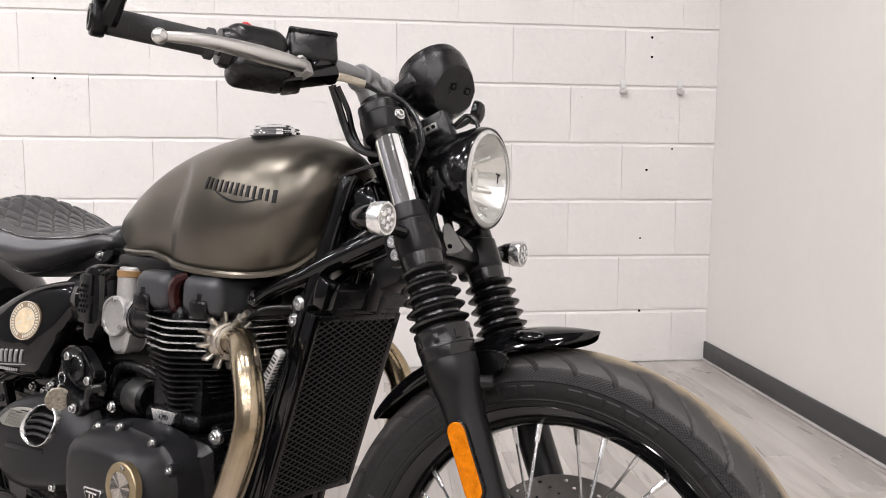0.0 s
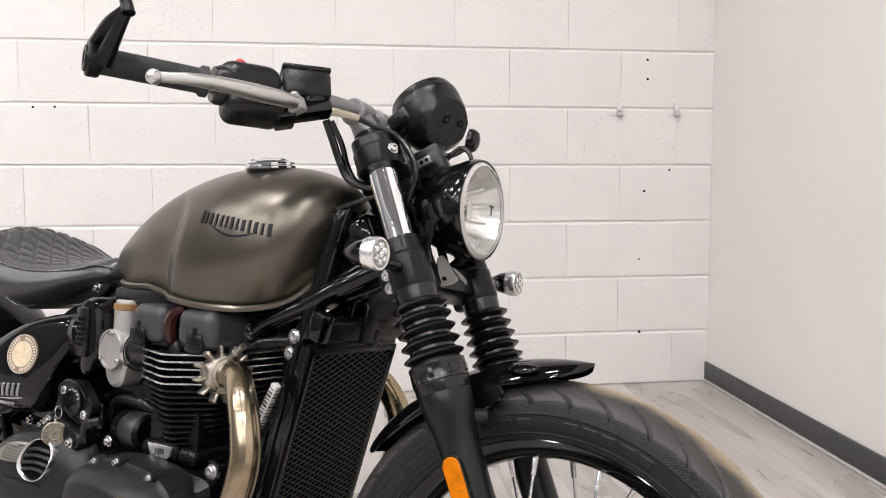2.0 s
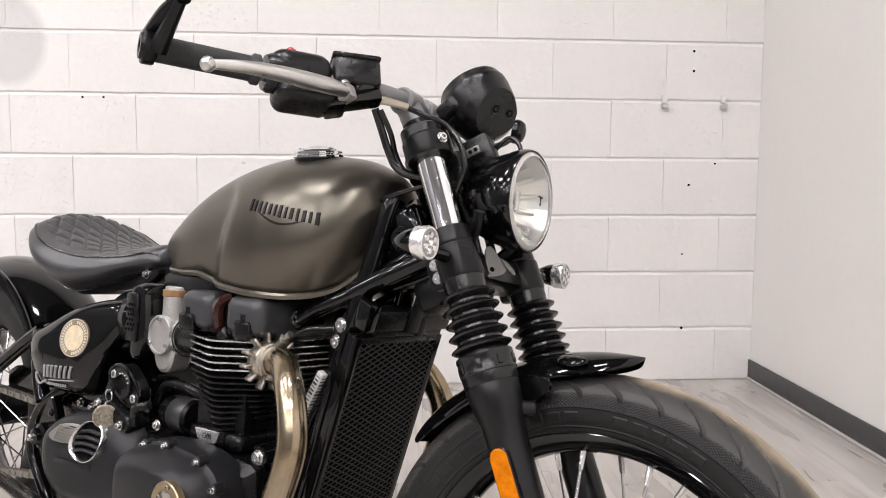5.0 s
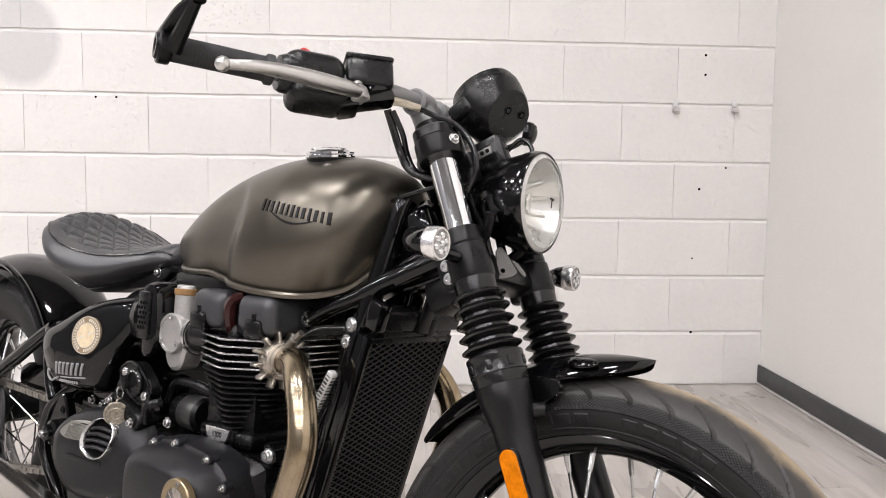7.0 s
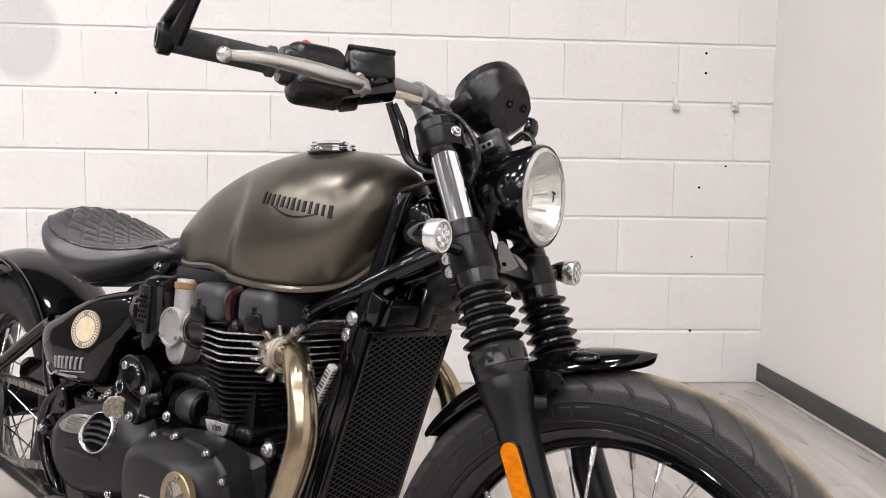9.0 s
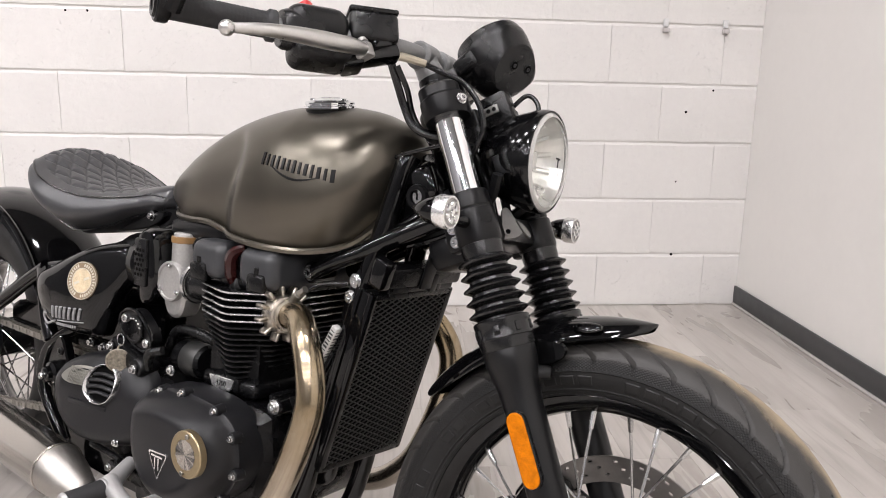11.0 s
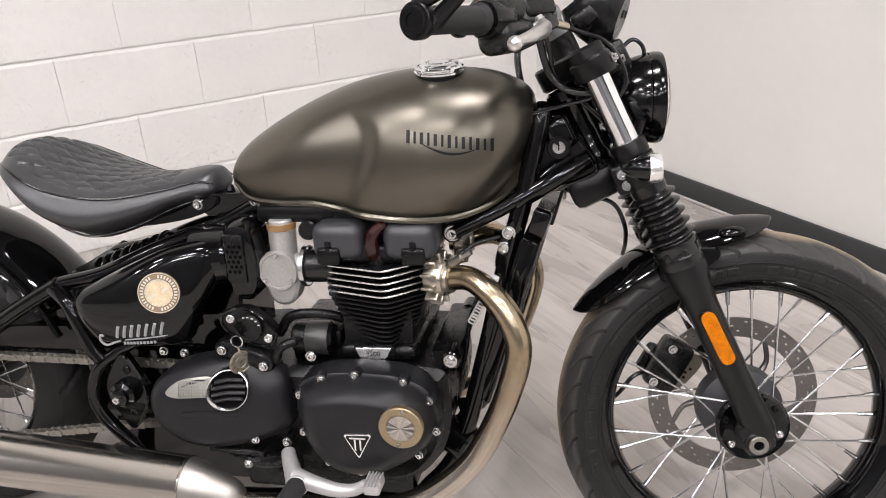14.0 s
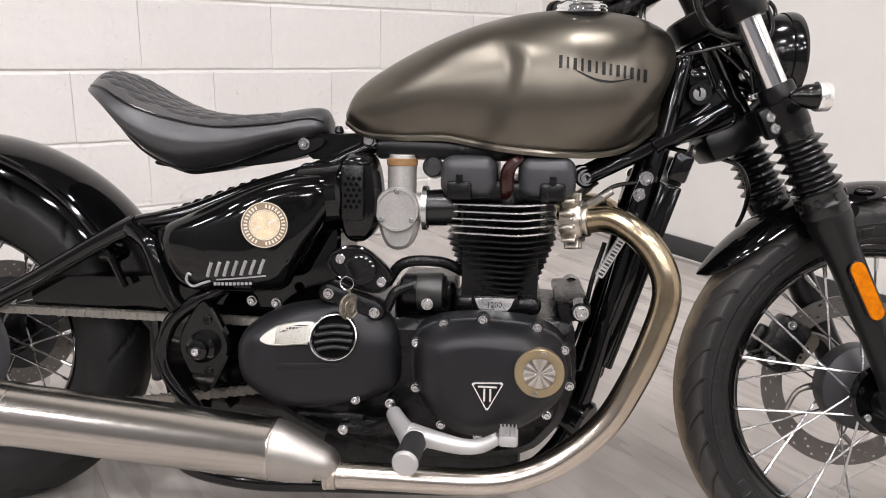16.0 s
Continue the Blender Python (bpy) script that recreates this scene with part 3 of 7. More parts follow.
def tank_side(x, z):
    """Half width of the tank at x, z."""
    zt, zb, w = lerp(TOP, x), lerp(BOT, x), lerp(WID, x)
    zm = zb + 0.36 * (zt - zb)
    if z > zm:
        y = w * max(0.0, 1 - ((z - zm) / max(1e-4, zt - zm)) ** 2.2) ** (1 / 2.0)
    else:
        y = w + (lerp(BOTW, x) - w) * ((zm - z) / max(1e-4, zm - zb)) ** 2
    k = lerp(KNEE, z)
    dent = 0.0115 * step01((k - x) / 0.042) * (1 - step01((k - x - 0.03) / 0.19)) * step01((zt - z - 0.012) / 0.06)
    return max(0.0, y - dent * min(1, w / 0.1))


def build_tank():
    rows = []
    nu = 110
    for i in range(nu + 1):
        s = i / nu
        s = 0.5 - 0.5 * math.cos(math.pi * s)
        x = -0.394 + 0.544 * s
        zt, zb = lerp(TOP, x), lerp(BOT, x)
        zm = zb + 0.36 * (zt - zb)
        half = []
        for k in range(27):
            a = k / 26 * math.pi / 2
            z = zm + (zt - zm) * math.cos(a) ** (2 / 2.2)
            half.append((tank_side(x, z) if k else 0.0, z))
        for k in range(1, 15):
            z = zm + (zb - zm) * k / 14
            half.append((tank_side(x, z), z))
        y = half[-1][0]
        half += [(y + 0.0065, zb + 0.001), (y + 0.0098, zb - 0.003), (y + 0.0075, zb - 0.0085), (y - 0.006, zb - 0.0085), (max(0.0, y - 0.02), zb - 0.002), (y * 0.4, zb + 0.004), (0.0, zb + 0.004)]
        fwd = 0.016 * step01((x - 0.05) / 0.07)   # the seam's lip turns forward along the front
        lip = [x + (fwd if 41 <= k <= 44 else 0.0) for k in range(len(half))]
        ring = [(u, yy, zz) for u, (yy, zz) in zip(lip, half)] + [(u, -yy, zz) for u, (yy, zz) in list(zip(lip, half))[-2:0:-1]]
        rows.append(ring)
    me = grid_mesh("fuel_tank", rows, wrap_cols=True)
    bm = bmesh.new()
    bm.from_mesh(me)
    bm.verts.ensure_lookup_table()
    n = len(rows[0])
    bm.faces.new([bm.verts[k] for k in range(n)])
    bm.faces.new([bm.verts[nu * n + k] for k in range(n)][::-1])
    bmesh.ops.recalc_face_normals(bm, faces=bm.faces)
    bpy.data.meshes.remove(me)
    return part("fuel_tank", bm, tank_paint, bike, "satin bronze-grey metallic teardrop fuel tank", sharp=50)


tank = build_tank()


def on_tank(x, z, out=0.0):
    return Vector((x, -tank_side(x, z) - out, z))


# wordmark: upright blocks and a curved underline, as plain shapes
def tank_bar(bm, pts, half, out=0.0016):
    """A raised stripe on the tank's right side along (x, z) points."""
    rows = []
    for i, (x, z) in enumerate(pts):
        a, b = pts[max(0, i - 1)], pts[min(len(pts) - 1, i + 1)]
        d = Vector((b[0] - a[0], b[1] - a[1])).normalized()
        h = half if not isinstance(half, list) else half[i]
        l, r = (x - d.y * h, z + d.x * h), (x + d.y * h, z - d.x * h)
        rows.append([bm.verts.new(on_tank(*q, o)) for q, o in ((l, -0.001), (l, out), (r, out), (r, -0.001))])
    for a, b in zip(rows, rows[1:]):
        for k in range(3):
            bm.faces.new((a[k], a[k + 1], b[k + 1], b[k]))
    bm.faces.new(rows[0])
    bm.faces.new(rows[-1][::-1])


bm = bmesh.new()
for k in range(13):
    u = 0.01 + 0.98 * k / 12
    xx, zz = -0.042 + 0.132 * u, 0.848 - 0.019 * u
    h = 0.0088 if k % 3 else 0.0098
    tank_bar(bm, [(xx, zz + h), (xx, zz), (xx, zz - h)], 0.0019 if k % 2 else 0.0026)
tank_bar(bm, [(-0.042 + 0.132 * (0.17 + 0.65 * k / 14), 0.848 - 0.019 * (0.17 + 0.65 * k / 14) - 0.008 - 0.011 * math.sin(math.pi * k / 14)) for k in range(15)], [0.0004 + 0.0014 * math.sin(math.pi * k / 14) for k in range(15)])
part("tank_logo", bm, logo_black, tank, "black raised tank emblem of plain blocks over a curved line")

# filler cap, set to the right of the tank's ridge
bm = bmesh.new()
capm = pose(-0.005, -0.034, 0.935, 7, 0, 0) @ Matrix.Diagonal((1.08, 1.08, 1.15, 1))
lathe(bm, [(0.036, -0.02), (0.036, 0.002), (0.034, 0.004)], capm, 48)
cap_seat = part("cap_seat", bm, logo_black, tank)
bm = bmesh.new()
lathe(bm, [(0, -0.001), (0.0355, -0.001), (0.0385, 0.001), (0.0385, 0.0035), (0.036, 0.0045), (0.036, 0.0055), (0.0375, 0.0065), (0.0375, 0.0085), (0.035, 0.0105), (0.0335, 0.0105), (0.033, 0.009), (0.03, 0.009), (0.0295, 0.0115), (0.024, 0.0145), (0.02, 0.0145), (0.0195, 0.012), (0.016, 0.012), (0.0155, 0.0155), (0.01, 0.0165), (0, 0.0165)], capm, 48)
for k in range(3):
    a = 2.0944 * k
    box(bm, (0.025 * math.cos(a), 0.025 * math.sin(a), 0.013), (0.01, 0.006, 0.003), 0.001, capm)
part("filler_cap", bm, chrome, tank, "round chrome fuel filler cap")

# seat
S_TOP = [(-0.857, 0.815), (-0.835, 0.834), (-0.799, 0.828), (-0.733, 0.797), (-0.666, 0.773), (-0.594, 0.763), (-0.512, 0.768), (-0.452, 0.776), (-0.432, 0.772), (-0.424, 0.756)]
S_RIM = [(-0.857, 0.805), (-0.8, 0.802), (-0.733, 0.778), (-0.666, 0.755), (-0.594, 0.742), (-0.512, 0.748), (-0.452, 0.758), (-0.424, 0.75)]
S_BOT = [(-0.857, 0.8), (-0.82, 0.775), (-0.78, 0.745), (-0.726, 0.7), (-0.68, 0.672), (-0.641, 0.662), (-0.574, 0.677), (-0.507, 0.707), (-0.451, 0.722), (-0.424, 0.735)]
S_WID = [(-0.857, 0.04), (-0.845, 0.078), (-0.81, 0.112), (-0.75, 0.134), (-0.69, 0.138), (-0.62, 0.12), (-0.55, 0.086), (-0.49, 0.06), (-0.445, 0.048), (-0.43, 0.038), (-0.424, 0.022)]


def quilt(x, y, w):
    """Depth of the stitched diamond grooves."""
    if abs(y) > 0.8 * w or x > -0.50 or x < -0.835:
        return 0.0
    p = 0.066
    g = 0.0
    for u in ((x + 1.9 * y) / p, (x - 1.9 * y) / p):
        f = abs(u - round(u)) * p
        g = max(g, 0.55 * math.exp(-(f / 0.0045) ** 2) + 0.45 * math.exp(-(f / 0.015) ** 2))
    return g


def build_seat():
    rows = []
    nu, nv = 150, 90
    for i in range(nu + 1):
        s = i / nu
        x = -0.857 + 0.433 * s
        zt, zr, zb, w = lerp(S_TOP, x), lerp(S_RIM, x), lerp(S_BOT, x), lerp(S_WID, x)
        zr = min(zr, zt - 0.004)
        ring = []
        for k in range(nv + 1):   # the quilted top
            f = -1 + 2 * k / nv
            y = f * w
            z = zr + (zt - zr) * (1 - abs(f) ** 2.6)
            z += -0.0056 * quilt(x, y, w) + 0.0015
            ring.append((x, y, z))
        side = []
        for k in range(1, 15):
            t = k / 14
            yy = w * (1 + 0.13 * math.sin(math.pi * min(1, t * 1.15)) - 0.42 * t ** 3)
            side.append((yy, zr + (zb - zr) * t ** 0.9))
        ring += [(x, yy, zz) for yy, zz in side] + [(x, 0.0, zb)] + [(x, -yy, zz) for yy, zz in side[::-1]]
        rows.append(ring)
    me = grid_mesh("seat", rows, wrap_cols=True)
    bm = bmesh.new()
    bm.from_mesh(me)
    bm.verts.ensure_lookup_table()
    n = len(rows[0])
    bm.faces.new([bm.verts[k] for k in range(n)])
    bm.faces.new([bm.verts[nu * n + k] for k in range(n)][::-1])
    bmesh.ops.recalc_face_normals(bm, faces=bm.faces)
    bpy.data.meshes.remove(me)
    for v in bm.verts:   # the tail is drawn in a little
        v.co.x += 0.026 * step01((-0.7 - v.co.x) / 0.15)
    return part("seat", bm, leather, bike, "black leather solo seat with stitched diamond quilting", sharp=60)


seat = build_seat()
# piping between the top and the side panel
for sgn in (-1, 1):
    bm = bmesh.new()
    tube(bm, [(x + 0.026 * step01((-0.7 - x) / 0.15), sgn * (lerp(S_WID, x) + 0.001), min(lerp(S_RIM, x), lerp(S_TOP, x) - 0.004) + 0.001) for x in [-0.85 + 0.42 * k / 24 for k in range(25)]], 0.0022, 6, 2)
    part("piping", bm, rubber, seat)
    bm = bmesh.new()   # seam along the lower edge
    tube(bm, [(x + 0.026 * step01((-0.7 - x) / 0.15), sgn * lerp(S_WID, x) * 0.77, lerp(S_RIM, x) + (lerp(S_BOT, x) - lerp(S_RIM, x)) * 0.9) for x in [-0.82 + 0.36 * k / 24 for k in range(25)]], 0.0022, 6, 2)
    part("lower_seam", bm, rubber, seat)
bm = bmesh.new()
plate(bm, [(-0.70, 0.689), (-0.63, 0.683), (-0.55, 0.69), (-0.44, 0.728), (-0.43, 0.712), (-0.48, 0.69), (-0.56, 0.676), (-0.65, 0.67), (-0.713, 0.673), (-0.728, 0.68)], [(-0.045, 0.002), (-0.043, 0), (0.043, 0), (0.045, 0.002)], steps=3)
part("seat_pan", bm, satin_black, bike)


# wheels
def tyre_mesh(name, R, half, rim_r, nv, na, groove_fn, relief_fn=None):
    """A tyre about y with moulded grooves; R outer radius, half its half width."""
    rows = []
    for i in range(na):
        a = 2 * math.pi * i / na
        ring = []
        for k in range(nv):
            s = -1 + 2 * k / (nv - 1)
            q = abs(s)
            if q < 0.58:
                f = q / 0.58 * 1.22
                y, r = half * 0.96 * math.sin(f) / math.sin(1.22), R - (R * 0.001) - half * 0.72 * (1 - math.cos(f))
            else:
                f = (q - 0.58) / 0.42
                y0, r0 = half * 0.96, R - half * 0.72 * (1 - math.cos(1.22))
                y = y0 + half * 0.05 * math.sin(f * math.pi * 0.8) - half * 0.34 * f ** 2.5
                r = r0 + (rim_r - r0) * f
            r -= groove_fn(a, s)
            y += relief_fn(a, s) if relief_fn else 0.0
            ring.append((r * math.cos(a), math.copysign(y, s), r * math.sin(a)))
        rows.append(ring)
    return grid_mesh(name, rows, wrap_rows=True)


def rest_on_floor(me, m, z0):
    """Flattens the tyre where it bears on the floor; m is its pose in the room."""
    back = m.inverted()
    for v in me.vertices:
        p = m @ v.co
        if p.z < z0:
            p.z = z0
            v.co = back @ p


TREAD_N = 36


def tread_phase(a, s):
    return a * TREAD_N / (2 * math.pi) + (0.5 if s > 0 else 0)


def front_groove(a, s):
    """Depth of the moulding: long curved sipes from near the crown to the shoulder, and rings."""
    q = abs(s)
    d = 0.0
    if 0.05 < q < 0.62:
        for i, (start, sweep) in enumerate(((0.2, 1.15), (0.3, 0.7), (0.07, 1.9))):
            if q < start:
                continue
            f = (q - start) / (0.6 - start)
            u = tread_phase(a, s) - i - sweep * (1 - min(1.0, f)) ** 1.5
            near = abs((u + 1.5) % 3.0 - 1.5) * (2 * math.pi / TREAD_N) * 0.32
            w = 0.0026 * step01(f / 0.3) * (1 - 0.35 * step01((q - 0.5) / 0.1)) + 0.0006
            d = max(d, 0.009 * step01((w + 0.0014 - near) / 0.0014))
    if abs(q - scallop(a, s)) < 0.008 or 0.695 < q < 0.71 or 0.93 < q < 0.945:
        d = max(d, 0.0016)
    return d


def scallop(a, s):
    """The shoulder line above the hatched band, in arcs from sipe to sipe."""
    f = tread_phase(a, s) % 1.0
    return 0.612 - 0.05 * math.sin(math.pi * f ** 0.7) ** 0.8


def front_relief(a, s):
    """Raised plain bars, hatching and rings on the sidewall, outwards."""
    q = abs(s)
    deg = math.degrees(a) % 180
    if scallop(a, s) + 0.012 < q < 0.695:
        return -0.0009 if (int(a * 720 / (2 * math.pi) + 0.25) + int(q * 74.5)) % 2 else 0.0
    if 0.765 < q < 0.865:
        for a0, count in ((6, 4), (36, 5), (70, 4), (98, 5), (134, 4), (160, 3)):
            k = (deg - a0) / 5.2
            if 0 <= k < count and 0.12 < k % 1.0 < 0.84:
                return 0.001
    if 0.715 < q < 0.73 or 0.895 < q < 0.91:
        return 0.0012
    return 0.0


def spoke_set(wheel, cx, cz, hub_r, rim_r, hub_y, count, mat, skew=0.9):
    for i in range(count):
        sgn = 1 if i % 2 else -1
        lead = 1 if (i // 2) % 2 else -1
        a1 = 2 * math.pi * (i + 0.5) / count
        a0 = a1 + lead * skew
        p0 = (cx + hub_r * math.cos(a0), sgn * hub_y, cz + hub_r * math.sin(a0))
        p1 = (cx + rim_r * math.cos(a1), sgn * 0.008, cz + rim_r * math.sin(a1))
        bm = bmesh.new()
        rod(bm, p0, p1, 0.0021, n=7)
        q = Vector(p1) + (Vector(p0) - Vector(p1)).normalized() * 0.026
        rod(bm, p1, q, 0.0045, 0.0034, n=8)
        part("spoke", bm, mat, wheel)


def ring_profile(bm, cx, cz, prof, n=96):
    lathe(bm, prof, pose(cx, 0, cz, 90, 0, 0), n, closed=True)


FW = (0.06, 0.32)
FR = 0.3315
bm = bmesh.new()
lathe(bm, [(0, -0.062), (0.03, -0.062), (0.042, -0.055), (0.044, -0.045), (0.034, -0.036), (0.034, -0.012), (0.06, -0.004), (0.074, 0.006), (0.076, 0.04), (0.07, 0.052), (0, 0.056)], pose(FW[0], 0, FW[1], -90), 48)
front_wheel = part("front_wheel", bm, hub_grey, bike, "wire-spoked black front wheel turned to its left", steer)
front_wheel.matrix_basis = steer
me = tyre_mesh("tyre", FR, 0.055, 0.25, 150, 1440, front_groove, front_relief)
me.transform(pose(FW[0], 0, FW[1]))
rest_on_floor(me, bike.matrix_basis @ steer, 0.0)
tyre_f = part_of("tyre", me, front_tyre_rubber, front_wheel, "black road tyre with curved tread grooves and worn brown crown", sharp=22)
bm = bmesh.new()
ring_profile(bm, *FW, [(0.259, -0.038), (0.259, -0.034), (0.251, -0.033), (0.246, -0.026), (0.237, -0.016), (0.233, 0), (0.237, 0.016), (0.246, 0.026), (0.251, 0.033), (0.259, 0.034), (0.259, 0.038), (0.253, 0.04), (0.244, 0.033), (0.232, 0.021), (0.227, 0), (0.232, -0.021), (0.244, -0.033), (0.253, -0.04)])
part("rim", bm, gloss_black, front_wheel, "gloss black spoked rim")
bm = bmesh.new()
lathe(bm, [(0.02, -0.054), (0.056, -0.056), (0.062, -0.06), (0.062, -0.066), (0.057, -0.07), (0.046, -0.066), (0.03, -0.068), (0.02, -0.068)], pose(FW[0], 0, FW[1], -90), 48, closed=True)
flange = part("hub_flange", bm, gloss_black, front_wheel, "black flange round the axle")
for k in range(6):
    bm = bmesh.new()
    a = 1.047 * k + 0.3
    hex_bolt(bm, (FW[0] + 0.048 * math.cos(a), -0.067, FW[1] + 0.048 * math.sin(a)), (0, -1, 0), 0.005, 0.005)
    part("flange_bolt", bm, bolt_steel if k % 2 else cast_black, flange)
spoke_set(front_wheel, *FW, 0.038, 0.231, 0.05, 32, bolt_steel)


def drilled_disc(bm, cx, cz, y, r0, r1, th, holes):
    """A brake disc with rows of holes, cut as real openings in a ring of cells."""
    n = 144
    radii = [r0, r0 + 0.006] + [r0 + 0.006 + (r1 - r0 - 0.009) * k / 9 for k in range(1, 10)] + [r1]
    vs = {}
    for side in (0, 1):
        for j, r in enumerate(radii):
            for i in range(n):
                a = 2 * math.pi * i / n
                vs[side, j, i] = bm.verts.new((cx + r * math.cos(a), y + th * side, cz + r * math.sin(a)))
    open_cells = set()
    for i in range(0, n, 2):
        open_cells.add((2 + (i // 2) % 3 * 3, i))
    for j in range(len(radii) - 1):
        for i in range(n):
            k = (i + 1) % n
            if (j, i) in open_cells:
                for (ja, ia), (jb, ib) in (((j, i), (j, k)), ((j, k), (j + 1, k)), ((j + 1, k), (j + 1, i)), ((j + 1, i), (j, i))):
                    bm.faces.new((vs[0, ja, ia], vs[0, jb, ib], vs[1, jb, ib], vs[1, ja, ia]))
                continue
            bm.faces.new((vs[0, j, i], vs[0, j, k], vs[0, j + 1, k], vs[0, j + 1, i]))
            bm.faces.new((vs[1, j, i], vs[1, j + 1, i], vs[1, j + 1, k], vs[1, j, k]))
    for j in (0, len(radii) - 1):
        for i in range(n):
            k = (i + 1) % n
            bm.faces.new((vs[0, j, i], vs[0, j, k], vs[1, j, k], vs[1, j, i]))
    bmesh.ops.recalc_face_normals(bm, faces=bm.faces)


bm = bmesh.new()
drilled_disc(bm, *FW, 0.066, 0.118, 0.155, 0.005, 24)
part("brake_disc", bm, disc_steel, front_wheel, "drilled steel brake disc", sharp=30)
for k in range(5):
    bm = bmesh.new()
    a = 2 * math.pi * k / 5 + 0.3
    b = a + 0.35
    tube(bm, [(FW[0] + 0.05 * math.cos(a), 0.062, FW[1] + 0.05 * math.sin(a)), (FW[0] + 0.09 * math.cos(a + 0.1), 0.067, FW[1] + 0.09 * math.sin(a + 0.1)), (FW[0] + 0.122 * math.cos(b), 0.068, FW[1] + 0.122 * math.sin(b))], [0.008, 0.005, 0.005], 8, 4)
    part("disc_carrier", bm, disc_steel, front_wheel)
bm = bmesh.new()
cal = pose(FW[0], 0, FW[1]) @ pose(0, 0, 0, 0, -126, 0)
box(bm, (0.137, 0.068, 0), (0.062, 0.05, 0.1), 0.012, cal)
box(bm, (0.16, 0.095, 0.012), (0.04, 0.02, 0.06), 0.008, cal)
box(bm, (0.1, 0.1, -0.02), (0.05, 0.012, 0.035), 0.004, cal)
box(bm, (0.15, 0.044, -0.035), (0.03, 0.014, 0.022), 0.006, cal)
box(bm, (0.15, 0.044, 0.035), (0.03, 0.014, 0.022), 0.006, cal)
caliper = part("brake_caliper", bm, cast_black, bike, "black front brake caliper", steer)
bm = bmesh.new()
plate(bm, [(0.085, -0.028), (0.098, 0.03), (0.118, 0.036), (0.126, 0.01), (0.122, -0.03), (0.1, -0.042)], [(0.052, 0.001), (0.053, 0), (0.057, 0), (0.058, 0.001)], cal, steps=3)
bracket = part("caliper_bracket", bm, bracket_brown, caliper, "dull brown caliper bracket with small holes")
for hx, hz in ((0.1, -0.014), (0.11, -0.014), (0.105, -0.004), (0.115, -0.004), (0.103, 0.006), (0.113, 0.006), (0.108, 0.016), (0.118, 0.016)):
    bm = bmesh.new()
    lathe(bm, [(0, 0), (0.0028, 0), (0.0028, 0.0006), (0, 0.0006)], cal @ pose(hx, 0.0518, hz, 90), 10)
    part("bracket_hole", bm, hole_black, bracket)
bm = bmesh.new()
tube(bm, [cal @ Vector(v) for v in ((0.168, 0.06, 0.03), (0.185, 0.055, 0.05), (0.19, 0.06, 0.09), (0.2, 0.07, 0.13))], 0.0045, 8, 5)
part("brake_hose", bm, rubber, caliper)
for zz in (-0.03, 0.03):
    bm = bmesh.new()
    hex_bolt(bm, cal @ Vector((0.152, 0.037, zz * 1.2)), (0, -1, 0), 0.0062, 0.006)
    part("caliper_bolt", bm, bolt_steel, caliper)

